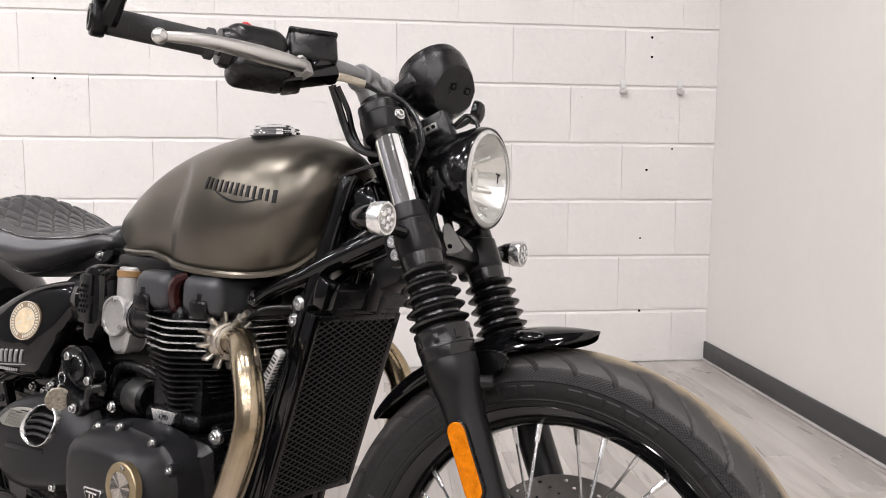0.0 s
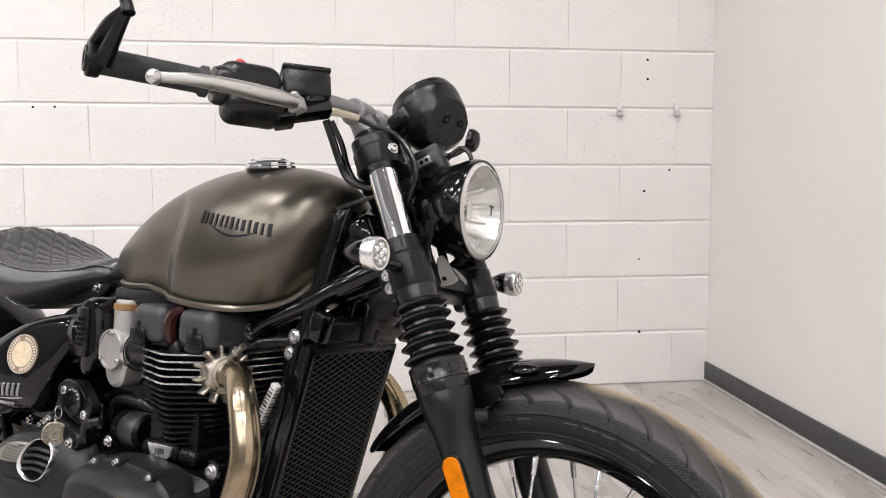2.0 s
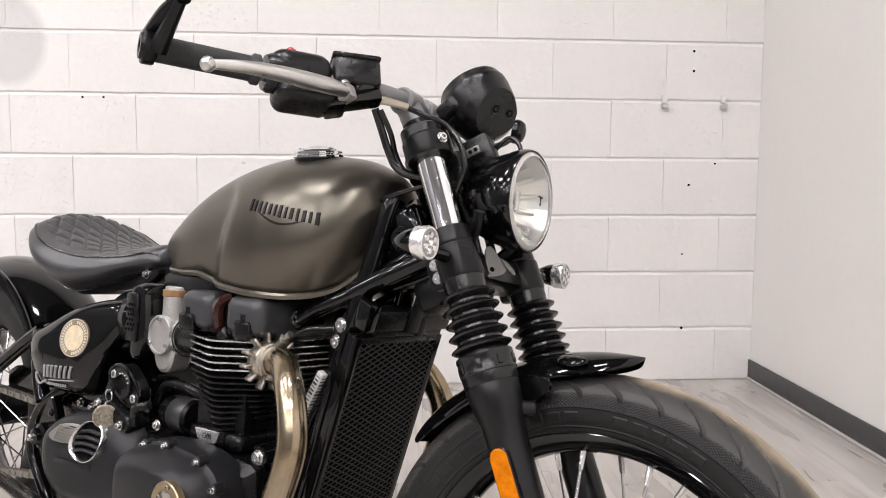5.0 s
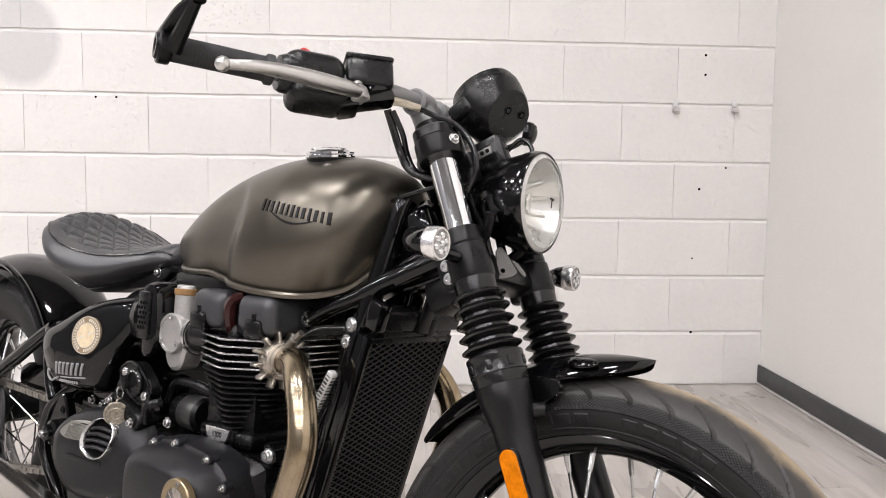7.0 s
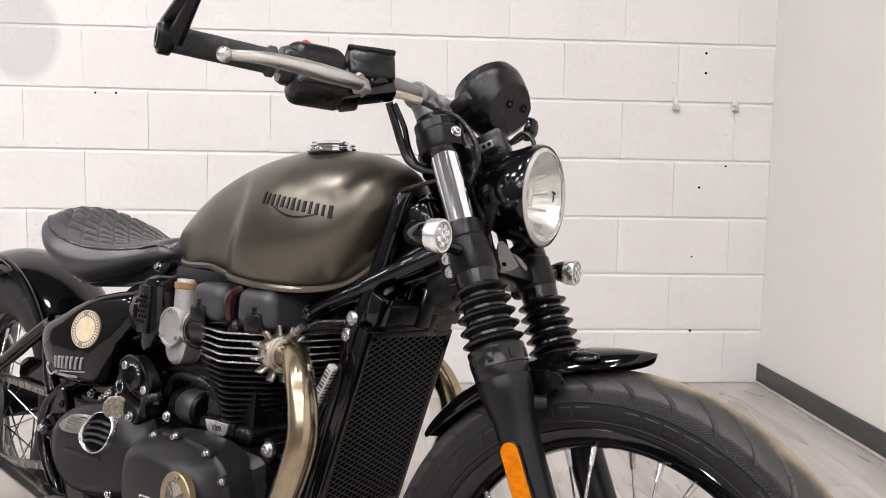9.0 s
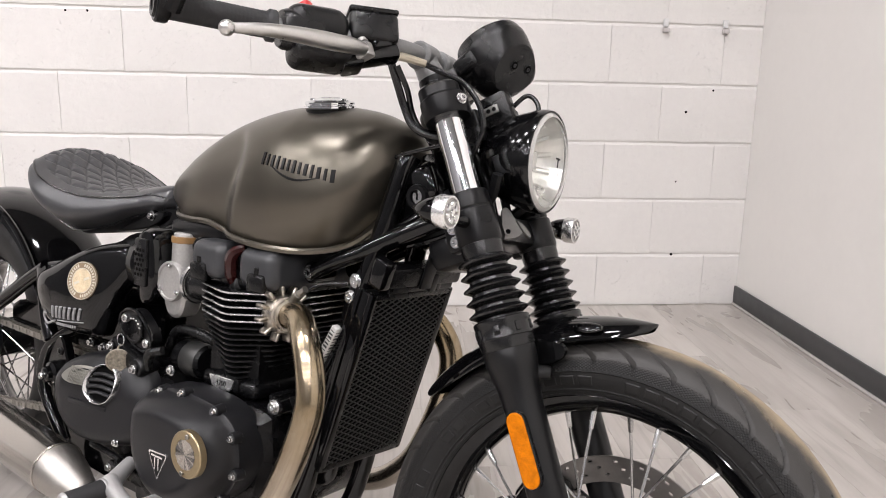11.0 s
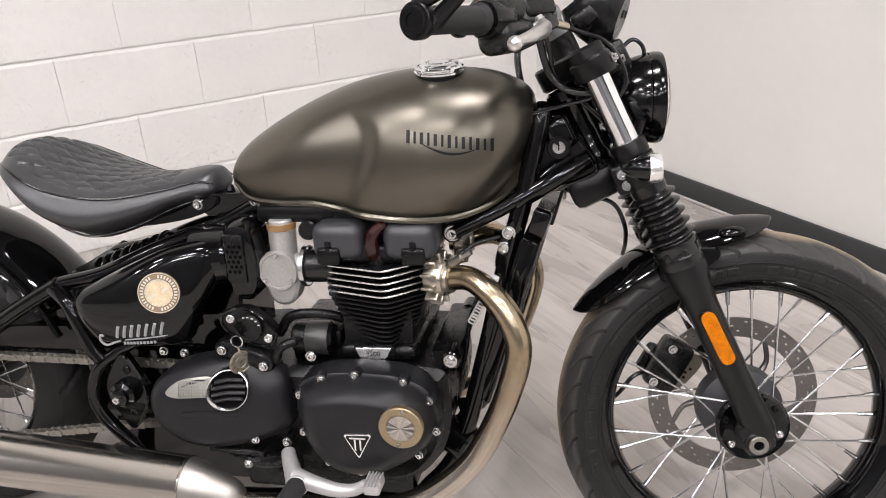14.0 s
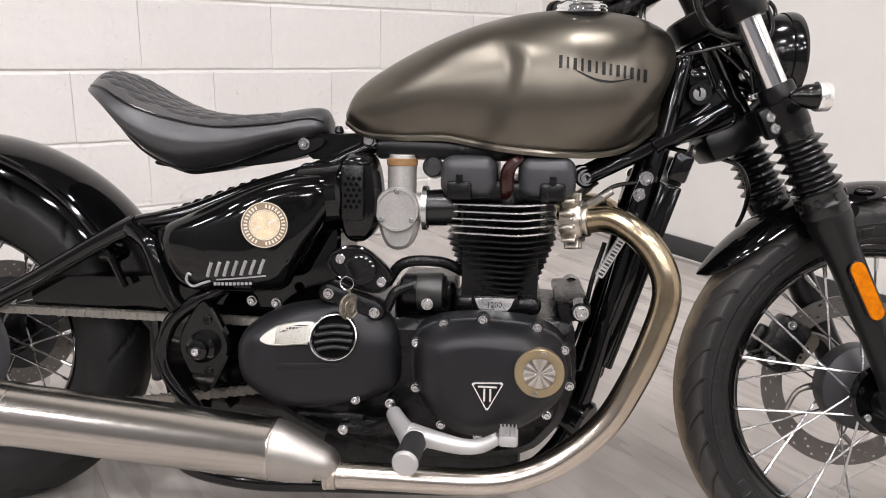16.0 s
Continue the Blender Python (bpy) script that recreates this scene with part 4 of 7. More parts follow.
# fork
for sgn, nm in ((-1, "r"), (1, "l")):
    yy = 0.1 * sgn
    lx = 0.0735
    leg = steer @ pose(0, 0, 0.76, 0, 1.2, 0) @ pose(0, 0, -0.76)
    bm = bmesh.new()
    rod(bm, (lx, yy, 0.84), (lx, yy, 1.012), 0.0205, n=36)
    leg_tube = part("fork_tube", bm, chrome, bike, "polished chrome upper fork tube", leg)
    bm = bmesh.new()
    lathe(bm, [(0.021, 1.007), (0.021, 1.02), (0.018, 1.023), (0.012, 1.023), (0.011, 1.019), (0, 1.019)], pose(lx, yy, 0), 28)
    part("fork_cap", bm, chrome, leg_tube)
    # bellows
    prof = [(0.024, 0.797), (0.029, 0.797), (0.029, 0.786)]
    for k in range(5):
        z0 = 0.780 - 0.0176 * k
        ro, ri = 0.0385 + 0.0007 * k, 0.028 + 0.0008 * k
        prof += [(ri, z0 - 0.003), (ro - 0.004, z0 - 0.0068), (ro - 0.0008, z0 - 0.0085), (ro, z0 - 0.0098), (ro - 0.0008, z0 - 0.0111), (ro - 0.004, z0 - 0.0128), (ri, z0 - 0.0165)]
    prof += [(0.033, 0.688), (0.033, 0.655), (0.024, 0.655)]
    bm = bmesh.new()
    lathe(bm, prof, pose(lx, yy, 0), 36)
    g = part("fork_gaiter", bm, rubber, bike, "black ribbed rubber fork gaiter")
    g.matrix_basis = leg
    bm = bmesh.new()
    lathe(bm, [(0.032, 0.691), (0.0365, 0.6905), (0.0382, 0.689), (0.0384, 0.684), (0.0376, 0.6825), (0.0376, 0.668), (0.0382, 0.667), (0.0382, 0.6645), (0.0372, 0.6635), (0.0368, 0.652), (0.036, 0.6495), (0.033, 0.649)], pose(lx, yy, 0), 36)
    part("clip_ring", bm, rubber, g)
    for k in range(8):
        bm = bmesh.new()
        box(bm, (0.0376, 0, 0.675), (0.003, 0.008, 0.012), 0.001, pose(lx, yy, 0, 0, 0, 45 * k + 12))
        part("ring_tab", bm, rubber, g)
    bm = bmesh.new()
    lathe(bm, [(0, 0.652), (0.0345, 0.652), (0.0355, 0.647), (0.0352, 0.634), (0.0325, 0.618), (0.0285, 0.60), (0.0265, 0.57), (0.0252, 0.40), (0.0262, 0.375), (0.028, 0.335), (0.024, 0.318), (0, 0.318)], pose(lx, yy, 0), 36)
    box(bm, (FW[0] + 0.004, yy + sgn * 0.004, 0.326), (0.054, 0.036, 0.062), 0.014)
    rod(bm, (FW[0], yy - sgn * 0.034, FW[1]), (FW[0], yy + sgn * 0.026, FW[1]), 0.024, 0.021, n=28, edge=0.003)
    # fender bosses
    rod(bm, (lx + 0.02, yy - sgn * 0.012, 0.612), (lx + 0.04, yy - sgn * 0.024, 0.606), 0.011, 0.009, n=14, edge=0.002)
    low = part("fork_lower", bm, leg_black, bike, "matt black lower fork leg")
    low.matrix_basis = leg
    bm = bmesh.new()
    lathe(bm, [(0.0085, -0.004), (0.0085, 0.004), (0.0095, 0.0045), (0.0148, 0.0045), (0.016, 0.0035), (0.016, -0.002)], pose(FW[0], yy + sgn * 0.026, FW[1], 90 if sgn < 0 else -90), 24)
    axle = part("axle_end", bm, chain_steel, low)
    bm = bmesh.new()
    lathe(bm, [(0, 0.001), (0.0088, 0.001), (0.0088, 0.0005)], pose(FW[0], yy + sgn * 0.026, FW[1], 90 if sgn < 0 else -90), 6)
    part("axle_socket", bm, hole_black, axle)
    # lower yoke collar
    bm = bmesh.new()
    lathe(bm, [(0.0212, 0.868), (0.0265, 0.868), (0.028, 0.864), (0.0285, 0.846), (0.0275, 0.8445), (0.0275, 0.8425), (0.0305, 0.841), (0.031, 0.80), (0.0295, 0.795), (0.0212, 0.795)], pose(lx, yy, 0), 36)
    box(bm, (lx - 0.03, yy + sgn * 0.003, 0.817), (0.03, 0.024, 0.05), 0.007)
    col_ob = part("yoke_collar", bm, satin_black, bike)
    col_ob.matrix_basis = leg
    for zz in (0.8255, 0.8065):
        bm = bmesh.new()
        hex_bolt(bm, (lx - 0.029, yy + sgn * 0.0145, zz), (0, sgn, 0), 0.0062, 0.005)
        part("clamp_bolt", bm, bolt_steel, col_ob)
    # upper yoke clamp
    bm = bmesh.new()
    lathe(bm, [(0.0208, 1.012), (0.031, 1.012), (0.034, 1.008), (0.034, 0.984), (0.032, 0.979), (0.0208, 0.979)], pose(lx, yy, 0), 36)
    yk = part("yoke_clamp", bm, satin_black, bike)
    yk.matrix_basis = leg
    bm = bmesh.new()
    hex_bolt(bm, (lx + 0.033, yy + sgn * 0.012, 0.995), (1, sgn * 0.5, 0), 0.006, 0.006)
    part("clamp_bolt", bm, bolt_steel, yk)

bm = bmesh.new()
box(bm, (0.06, 0, 0.82), (0.05, 0.18, 0.044), 0.01)
box(bm, (0.005, 0, 0.814), (0.09, 0.1, 0.052), 0.014)
yoke = part("lower_yoke", bm, satin_black, bike, m=steer)
bm = bmesh.new()
plate(bm, [(0.1, -0.118), (0.104, -0.09), (0.07, -0.05), (0.05, 0), (0.07, 0.05), (0.104, 0.09), (0.1, 0.118), (0.06, 0.128), (0.03, 0.07), (0.0, 0.03), (0.0, -0.03), (0.03, -0.07), (0.06, -0.128)], [(-0.02, 0.004), (-0.016, 0), (0.016, 0), (0.02, 0.004)], pose(0, 0, 1.008, -90))
rod(bm, (0.032, 0, 1.0), (0.032, 0, 1.022), 0.02, 0.018, n=24, edge=0.003)
part("upper_yoke", bm, satin_black, bike, m=steer)
bm = bmesh.new()
lathe(bm, [(0.028, 0.985), (0.034, 0.98), (0.036, 0.965), (0.033, 0.96), (0.033, 0.87), (0.036, 0.865), (0.036, 0.845), (0.03, 0.8)], pose(0.03, 0, 0), 32)
part("head_tube", bm, gloss_black, bike, m=steer)
# cables and a clip that run down in front of the head
for pts, r in (([(0.05, -0.03, 0.985), (0.072, -0.036, 0.95), (0.078, -0.034, 0.9), (0.076, -0.03, 0.85), (0.06, -0.03, 0.81)], 0.0055),
               ([(0.07, 0.0, 0.98), (0.086, -0.01, 0.93), (0.088, -0.008, 0.88), (0.084, -0.004, 0.83)], 0.0065),
               ([(0.04, -0.046, 0.96), (0.056, -0.05, 0.92), (0.066, -0.05, 0.88), (0.062, -0.044, 0.84)], 0.004)):
    bm = bmesh.new()
    tube(bm, pts, r, 10, 6)
    part("head_cable", bm, rubber, bike, m=steer)
for z, r in ((0.9, 0.0075), (0.862, 0.0068)):
    bm = bmesh.new()
    hex_bolt(bm, (0.06, -0.048, z), (0.3, -1, 0), r, 0.007)
    part("clip_bolt", bm, bolt_steel, bike, m=steer)

# side reflectors on the fork legs
def stadium(cx, cz, half, long, n=8):
    """Outline of an upright bar with round ends."""
    out = []
    for k in range(n + 1):
        a = math.pi * k / n
        out.append((cx + half * math.cos(a), cz + long - half + half * math.sin(a)))
    for k in range(n + 1):
        a = math.pi + math.pi * k / n
        out.append((cx + half * math.cos(a), cz - long + half + half * math.sin(a)))
    return out


for sgn in (-1, 1):
    bm = bmesh.new()
    plate(bm, stadium(0.067, 0.5195, 0.0135, 0.05), [(sgn * 0.118, 0), (sgn * 0.1305, 0), (sgn * 0.1315, 0.001)], smooth=False)
    holder = part("reflector_holder", bm, plastic_black, bike, m=steer)
    bm = bmesh.new()
    plate(bm, stadium(0.067, 0.5195, 0.0119, 0.0484), [(sgn * 0.128, 0), (sgn * 0.133, 0), (sgn * 0.134, 0.0012)], smooth=False)
    part("reflector", bm, amber, holder, "amber side reflector on the fork leg")

# headlight
hl = pose(0.164, 0.006, 0.894) @ level @ pose(0, 0, 0, 0, 90, 0)   # z forward
bm = bmesh.new()
lathe(bm, [(0, -0.105), (0.016, -0.104), (0.034, -0.098), (0.05, -0.084), (0.0615, -0.064), (0.069, -0.042), (0.0725, -0.026), (0.0725, -0.022), (0.0745, -0.021), (0.0758, -0.012), (0.0758, -0.004), (0.0742, 0.001), (0.0722, 0.0015), (0.0712, 0.0), (0.071, -0.01)], hl, 64)
head = part("headlight", bm, bowl_black, bike, "round headlight with a gloss black bowl and clear lens", steer)
bm = bmesh.new()
lathe(bm, [(0.0708, -0.004), (0.0675, -0.011), (0.0625, -0.021), (0.056, -0.032), (0.049, -0.041), (0.042, -0.048), (0.033, -0.0535), (0.025, -0.057), (0.013, -0.06), (0.0, -0.06)], hl, 36)
for k in range(6):
    a = 0.52 + 1.047 * k
    box(bm, (0.033 * math.cos(a), 0.033 * math.sin(a), -0.045), (0.022, 0.003, 0.012), 0.0, hl @ pose(0, 0, 0))
part("reflector_bowl", bm, lamp_silver, head, sharp=2)
bm = bmesh.new()
lathe(bm, [(0.0, -0.058), (0.012, -0.058), (0.012, -0.035), (0.008, -0.026), (0.0, -0.024)], hl, 18)
box(bm, (0, 0, -0.022), (0.03, 0.012, 0.004), 0.001, hl)
part("bulb_shield", bm, machined, head)
bm = bmesh.new()
lathe(bm, [(0.071, -0.002), (0.066, 0.003), (0.05, 0.0095), (0.028, 0.0135), (0.0, 0.015), (0.0, 0.0125), (0.028, 0.011), (0.05, 0.007), (0.066, 0.0005), (0.0705, -0.004)], hl, 64)
lens = part("lens", bm, clear_glass, head, "clear domed headlight lens")
lens.visible_shadow = False
bm = bmesh.new()
lathe(bm, [(0.0655, 0.003), (0.0655, 0.0042), (0.0685, 0.003), (0.0715, 0.0), (0.0715, -0.002)], hl, 64)
part("lens_edge", bm, lens_edge, head, "pale moulded edge of the lens")
for k in range(14):   # flutes moulded into the reflector
    bm = bmesh.new()
    a = 2 * math.pi * k / 14 + 0.1
    tube(bm, [hl @ Vector((r * math.cos(a), r * math.sin(a), h)) for r, h in ((0.03, -0.053), (0.047, -0.04), (0.06, -0.022))], [0.003, 0.0045, 0.004], 8, 4)
    part("reflector_flute", bm, lamp_silver, head)
bm = bmesh.new()
box(bm, (0.0, 0.0, 0.0148), (0.014, 0.0025, 0.0012), 0.0, hl)
box(bm, (-0.006, 0.0, 0.0146), (0.0025, 0.013, 0.0012), 0.0, hl)
part("lens_mark", bm, logo_black, head)
for sgn in (-1, 1):
    bm = bmesh.new()
    tube(bm, [(0.05, 0.05 * sgn, 0.845), (0.09, 0.06 * sgn, 0.86), (0.115, 0.07 * sgn, 0.885)], 0.008, 8, 4)
    box(bm, (0.118, 0.012 + 0.07 * sgn, 0.9), (0.02, 0.006, 0.03), 0.002)
    part("headlight_bracket", bm, satin_black, bike, m=steer)
# dull alloy bracket below the lamp, bent at its foot
hbm = pose(0.087, -0.03, 0.8114, 0, 0, 42) @ Matrix.Diagonal((0.82, 1, 0.82, 1))
bm = bmesh.new()
plate(bm, [(-0.013, -0.011), (-0.0155, 0.002), (-0.006, 0.018), (0.0, 0.04), (0.012, 0.042), (0.02, 0.018), (0.026, -0.006), (0.012, -0.014)], [(-0.003, 0.001), (-0.002, 0), (0.002, 0), (0.003, 0.001)], hbm, steps=3)
plate(bm, [(0.02, 0.016), (0.026, -0.006), (0.034, -0.02), (0.038, -0.014), (0.03, 0.006)], [(-0.006, 0.001), (-0.005, 0), (0.0, 0), (0.001, 0.001)], hbm, steps=3)
lathe(bm, [(0.0045, 0.0), (0.0072, 0.0), (0.0072, 0.0045), (0.0045, 0.0045)], hbm @ pose(0, 0, 0, 90), 18, closed=True)
horn = part("horn_bracket", bm, bracket_grey, bike, "dull alloy bracket between the fork legs", steer)
bm = bmesh.new()
lathe(bm, [(0, 0.0034), (0.0046, 0.0034), (0.0046, 0.0038), (0, 0.0038)], hbm @ pose(0, 0, 0, 90), 14)
part("bracket_hole", bm, hole_black, horn)

# gauge
ga = bars.inverted() @ pose(0.233, 0.055, 1.044, 0, -36, 0) @ Matrix.Diagonal((0.95, 0.95, 0.98, 1))
bm = bmesh.new()
lathe(bm, [(0.049, 0.004), (0.053, 0.006), (0.0555, 0.0), (0.0565, -0.006), (0.058, -0.008), (0.0585, -0.02), (0.056, -0.045), (0.049, -0.066), (0.036, -0.08), (0.018, -0.086), (0, -0.087)], ga, 56)
flat_n = Vector((0.93, -0.2, -0.31)).normalized()
flat_p = Vector((0.290, 0.055, 1.006))
to_steer = bars.inverted()
fp, fn = to_steer @ flat_p, (to_steer.to_3x3() @ flat_n).normalized()
hit = bmesh.ops.bisect_plane(bm, geom=bm.verts[:] + bm.edges[:] + bm.faces[:], plane_co=fp, plane_no=fn, clear_outer=True)
bmesh.ops.contextual_create(bm, geom=[g for g in hit["geom_cut"] if isinstance(g, bmesh.types.BMEdge)])
gauge = part("instrument_gauge", bm, plastic_black, bike, "round black instrument gauge seen from behind", bars)
bm = bmesh.new()
lathe(bm, [(0, 0.0045), (0.049, 0.004)], ga, 48)
part("gauge_glass", bm, gloss_black, gauge)
pm = Matrix.Translation(fp) @ fn.to_track_quat("Z", "Y").to_matrix().to_4x4()   # z out of the flat
side = (to_steer.to_3x3() @ Vector((0, 1, 0)))
side = (side - fn * side.dot(fn)).normalized()
rise = fn.cross(side)
for su in (-0.014, 0.016):
    c = fp + side * su + rise * 0.004
    cm, _ = along(c, c + fn)
    bm = bmesh.new()
    lathe(bm, [(0.0036, 0.0004), (0.006, 0.0004), (0.0068, 0.0012), (0.0072, 0.0004), (0.0074, -0.001)], cm, 20)
    part("screw_rim", bm, satin_black, gauge)
    bm = bmesh.new()
    lathe(bm, [(0, 0.0008), (0.0056, 0.0008)], cm, 16)
    part("screw_well", bm, core_black, gauge)
    bm = bmesh.new()
    lathe(bm, [(0.0014, 0.001), (0.003, 0.0012), (0.0028, 0.002), (0.0014, 0.002)], cm, 12)
    part("screw", bm, hub_grey, gauge)
bm = bmesh.new()
box(bm, (-0.026, -0.048, -0.026), (0.046, 0.024, 0.03), 0.009, ga, 3)
box(bm, (-0.03, -0.036, -0.036), (0.04, 0.03, 0.026), 0.008, ga, 3)
part("switch_pod", bm, plastic_black, gauge)
bm = bmesh.new()
box(bm, (0.085, 0.005, 0.975), (0.03, 0.06, 0.05), 0.006)
box(bm, (0.12, 0.01, 0.99), (0.05, 0.03, 0.05), 0.008)
part("gauge_mount", bm, plastic_black, bike, m=bars)
bm = bmesh.new()
box(bm, (0.118, -0.022, 0.985), (0.03, 0.004, 0.012), 0.001)
mount_plate = part("mount_plate", bm, bracket_grey, bike, m=bars)
for k in range(3):
    bm = bmesh.new()
    lathe(bm, [(0, 0.0), (0.0032, 0.0), (0.0032, 0.0008), (0, 0.0008)], pose(0.109 + 0.009 * k, -0.0238, 0.985, 90), 12)
    part("plate_hole", bm, hole_black, mount_plate)

# handlebar
for sgn in (-1, 1):
    bm = bmesh.new()
    tube(bm, [(0.052, sgn * 0.025, 1.062), (0.05, sgn * 0.03, 1.085), (0.05, sgn * 0.034, 1.1)], [0.022, 0.019, 0.021], 18, 5)
    rod(bm, (0.05, sgn * 0.012, 1.1), (0.05, sgn * 0.052, 1.1), 0.021, n=24, edge=0.003)
    riser = part("riser", bm, bar_grey, bike, "grey handlebar riser", bars)
    bm = bmesh.new()
    tube(bm, [(0.05, sgn * 0.026, 1.0), (0.053, sgn * 0.026, 1.035), (0.052, sgn * 0.026, 1.064)], [0.026, 0.0225, 0.023], 18, 5)
    part("riser_base", bm, satin_black, riser, "black base of the riser")
HB = [(0.05, 0, 1.1), (0.05, 0.06, 1.1), (0.032, 0.11, 1.108), (-0.006, 0.165, 1.122), (-0.045, 0.225, 1.135), (-0.083, 0.292, 1.15), (-0.121, 0.356, 1.166)]
bm = bmesh.new()
tube(bm, [(x, -y, z) for x, y, z in HB[::-1]] + [(x + 0.05 * max(0.0, min(1.0, (y - 0.1) / 0.25)), y, z) for x, y, z in HB[1:]], 0.0128, 18, 6)
part("handlebar", bm, bar_grey, bike, "swept-back grey handlebar", bars)


def left_shift(y):
    """The left half of the bar sits a little further forward."""
    return 0.05 * max(0.0, min(1.0, (y - 0.1) / 0.25))


def side_control(sgn):
    """Grip, bar end, switch housing, lever and mirror of one side."""
    def P(x, y, z):
        return (x + (left_shift(y) if sgn > 0 else 0.0), sgn * y, z)
    a, b = Vector(P(-0.06, 0.252, 1.141)), Vector(P(-0.119, 0.352, 1.165))
    m, ln = along(a, b)
    bm = bmesh.new()
    prof = [(0.013, -0.012), (0.021, -0.012), (0.021, -0.004), (0.0175, -0.001)]
    for k in range(24):
        z = ln * k / 24
        prof += [(0.0172, z + 0.0005), (0.0172, z + 0.0035), (0.01708, z + 0.0042), (0.01708, z + 0.0048)]
    prof += [(0.0172, ln), (0.013, ln)]
    lathe(bm, prof, m, 28)
    grip = part("grip", bm, grip_rubber, bike, "black rubber handlebar grip", bars, sharp=60)
    bm = bmesh.new()
    lathe(bm, [(0, ln), (0.016, ln), (0.0175, ln + 0.004), (0.0175, ln + 0.018), (0.016, ln + 0.021), (0.01, ln + 0.021), (0.0095, ln + 0.019), (0, ln + 0.019)], m, 28)
    part("bar_end", bm, satin_black, grip)
    # switch housing
    bm = bmesh.new()
    h = Matrix.Translation(P(-0.037, 0.211, 1.131)) @ along(a, b)[0].to_3x3().to_4x4()
    lathe(bm, [(0.012, 0.028), (0.024, 0.028), (0.027, 0.022), (0.027, -0.02), (0.022, -0.03), (0.012, -0.03)], h, 28)
    hb = pose(*P(-0.028, 0.194, 1.128), 0, 10, -sgn * 58)
    box(bm, (0.004, 0, 0.012), (0.09, 0.058, 0.05), 0.023, hb, 6)
    box(bm, (0.008, 0.004, -0.026), (0.086, 0.058, 0.038), 0.017, hb, 6)
    housing = part("switch_housing", bm, plastic_black, bike, "black switch housing beside the grip", bars)
    if sgn < 0:
        bm = bmesh.new()
        box(bm, P(-0.034, 0.186, 1.17), (0.021, 0.017, 0.024), 0.005, None, 3)
        part("kill_switch", bm, red_plastic, housing, "red kill switch")
    # perch and master cylinder
    bm = bmesh.new()
    pb = pose(*P(0.014, 0.136, 1.09), 0, 0, -sgn * 46)
    box(bm, (0.0, 0, 0.0), (0.085, 0.03, 0.022), 0.006, pb)
    box(bm, (-0.028, 0, -0.006), (0.03, 0.04, 0.02), 0.005, pb)
    box(bm, (0.02, 0, 0.02), (0.03, 0.034, 0.03), 0.006, pb)
    perch = part("lever_perch", bm, gloss_black, bike, m=bars)
    if sgn < 0:
        bm = bmesh.new()
        rb = pose(0.022, -0.123, 1.127, 0, 14, 47)
        box(bm, (0, 0, 0), (0.07, 0.05, 0.046), 0.009, rb, 3)
        res = part("fluid_reservoir", bm, plastic_black, bike, "black brake fluid reservoir", bars)
        bm = bmesh.new()
        box(bm, (0, 0, 0.0235), (0.0705, 0.0505, 0.008), 0.0038, rb, 3)
        for k in range(5):
            box(bm, (0, -0.016 + 0.008 * k, 0.0276), (0.054, 0.003, 0.0016), 0.0, rb)
        part("reservoir_lid", bm, plastic_black, res)
    bm = bmesh.new()
    tube(bm, [P(0.024, 0.166, 1.09), P(0.021, 0.195, 1.0885), P(0.013, 0.238, 1.087), P(0.003, 0.28, 1.087), P(-0.012, 0.325, 1.088), P(-0.033, 0.36, 1.0905)], [0.0095, 0.0112, 0.0115, 0.0102, 0.008, 0.0062], 12, 6)
    lathe(bm, [(0.0095 * math.sin(math.pi * k / 10), -0.0095 * math.cos(math.pi * k / 10)) for k in range(11)], Matrix.Translation(P(-0.036, 0.366, 1.09)), 16)
    lever = part("lever", bm, lever_alloy, bike, "silver ball-ended hand lever", bars)
    bm = bmesh.new()
    hex_bolt(bm, P(0.024, 0.162, 1.101), (0, 0, 1), 0.006, 0.006)
    box(bm, P(0.02, 0.158, 1.09), (0.024, 0.02, 0.022), 0.004)
    part("lever_pivot", bm, alloy, lever)
    # bar-end mirror
    bm = bmesh.new()
    c = b + (b - a).normalized() * 0.01
    lathe(bm, [(0.0145, -0.008), (0.021, -0.008), (0.0225, -0.005), (0.0225, 0.006), (0.021, 0.008), (0.0145, 0.008)], Matrix.Translation(c) @ m.to_3x3().to_4x4(), 24)
    if sgn < 0:
        tube(bm, [c + Vector((0.014, 0, -0.012)), c + Vector((0.03, sgn * 0.004, -0.006)), Vector(P(-0.04, 0.382, 1.176))], [0.012, 0.0105, 0.0075], 10, 5)
        tube(bm, [c + Vector((0.006, 0, 0.016)), Vector(P(-0.07, 0.378, 1.181)), Vector(P(-0.038, 0.382, 1.18)), Vector(P(-0.034, 0.384, 1.19))], [0.009, 0.008, 0.007, 0.007], 10, 5)
        tube(bm, [Vector(P(-0.036, 0.382, 1.172)), Vector(P(-0.034, 0.383, 1.195)), Vector(P(-0.036, 0.384, 1.222))], [0.0085, 0.0065, 0.0065], 10, 5)
    else:
        tube(bm, [c + Vector((0.008, 0.004, 0.0)), Vector((-0.01, 0.41, 1.168)), Vector((0.02, 0.445, 1.172)), Vector((0.05, 0.474, 1.186))], [0.009, 0.0075, 0.0065, 0.006], 10, 5)
    part("mirror_arm", bm, satin_black, bike, "black bar-end mirror arm", bars)
    bm = bmesh.new()
    facing = pose(*(P(-0.048, 0.408, 1.243) if sgn < 0 else (0.054, 0.479, 1.197))) @ level @ pose(0, 0, 0, 0, -82, sgn * 12) @ Matrix.Diagonal((0.72, 1.15, 1, 1) if sgn < 0 else (0.5, 0.42, 1, 1))
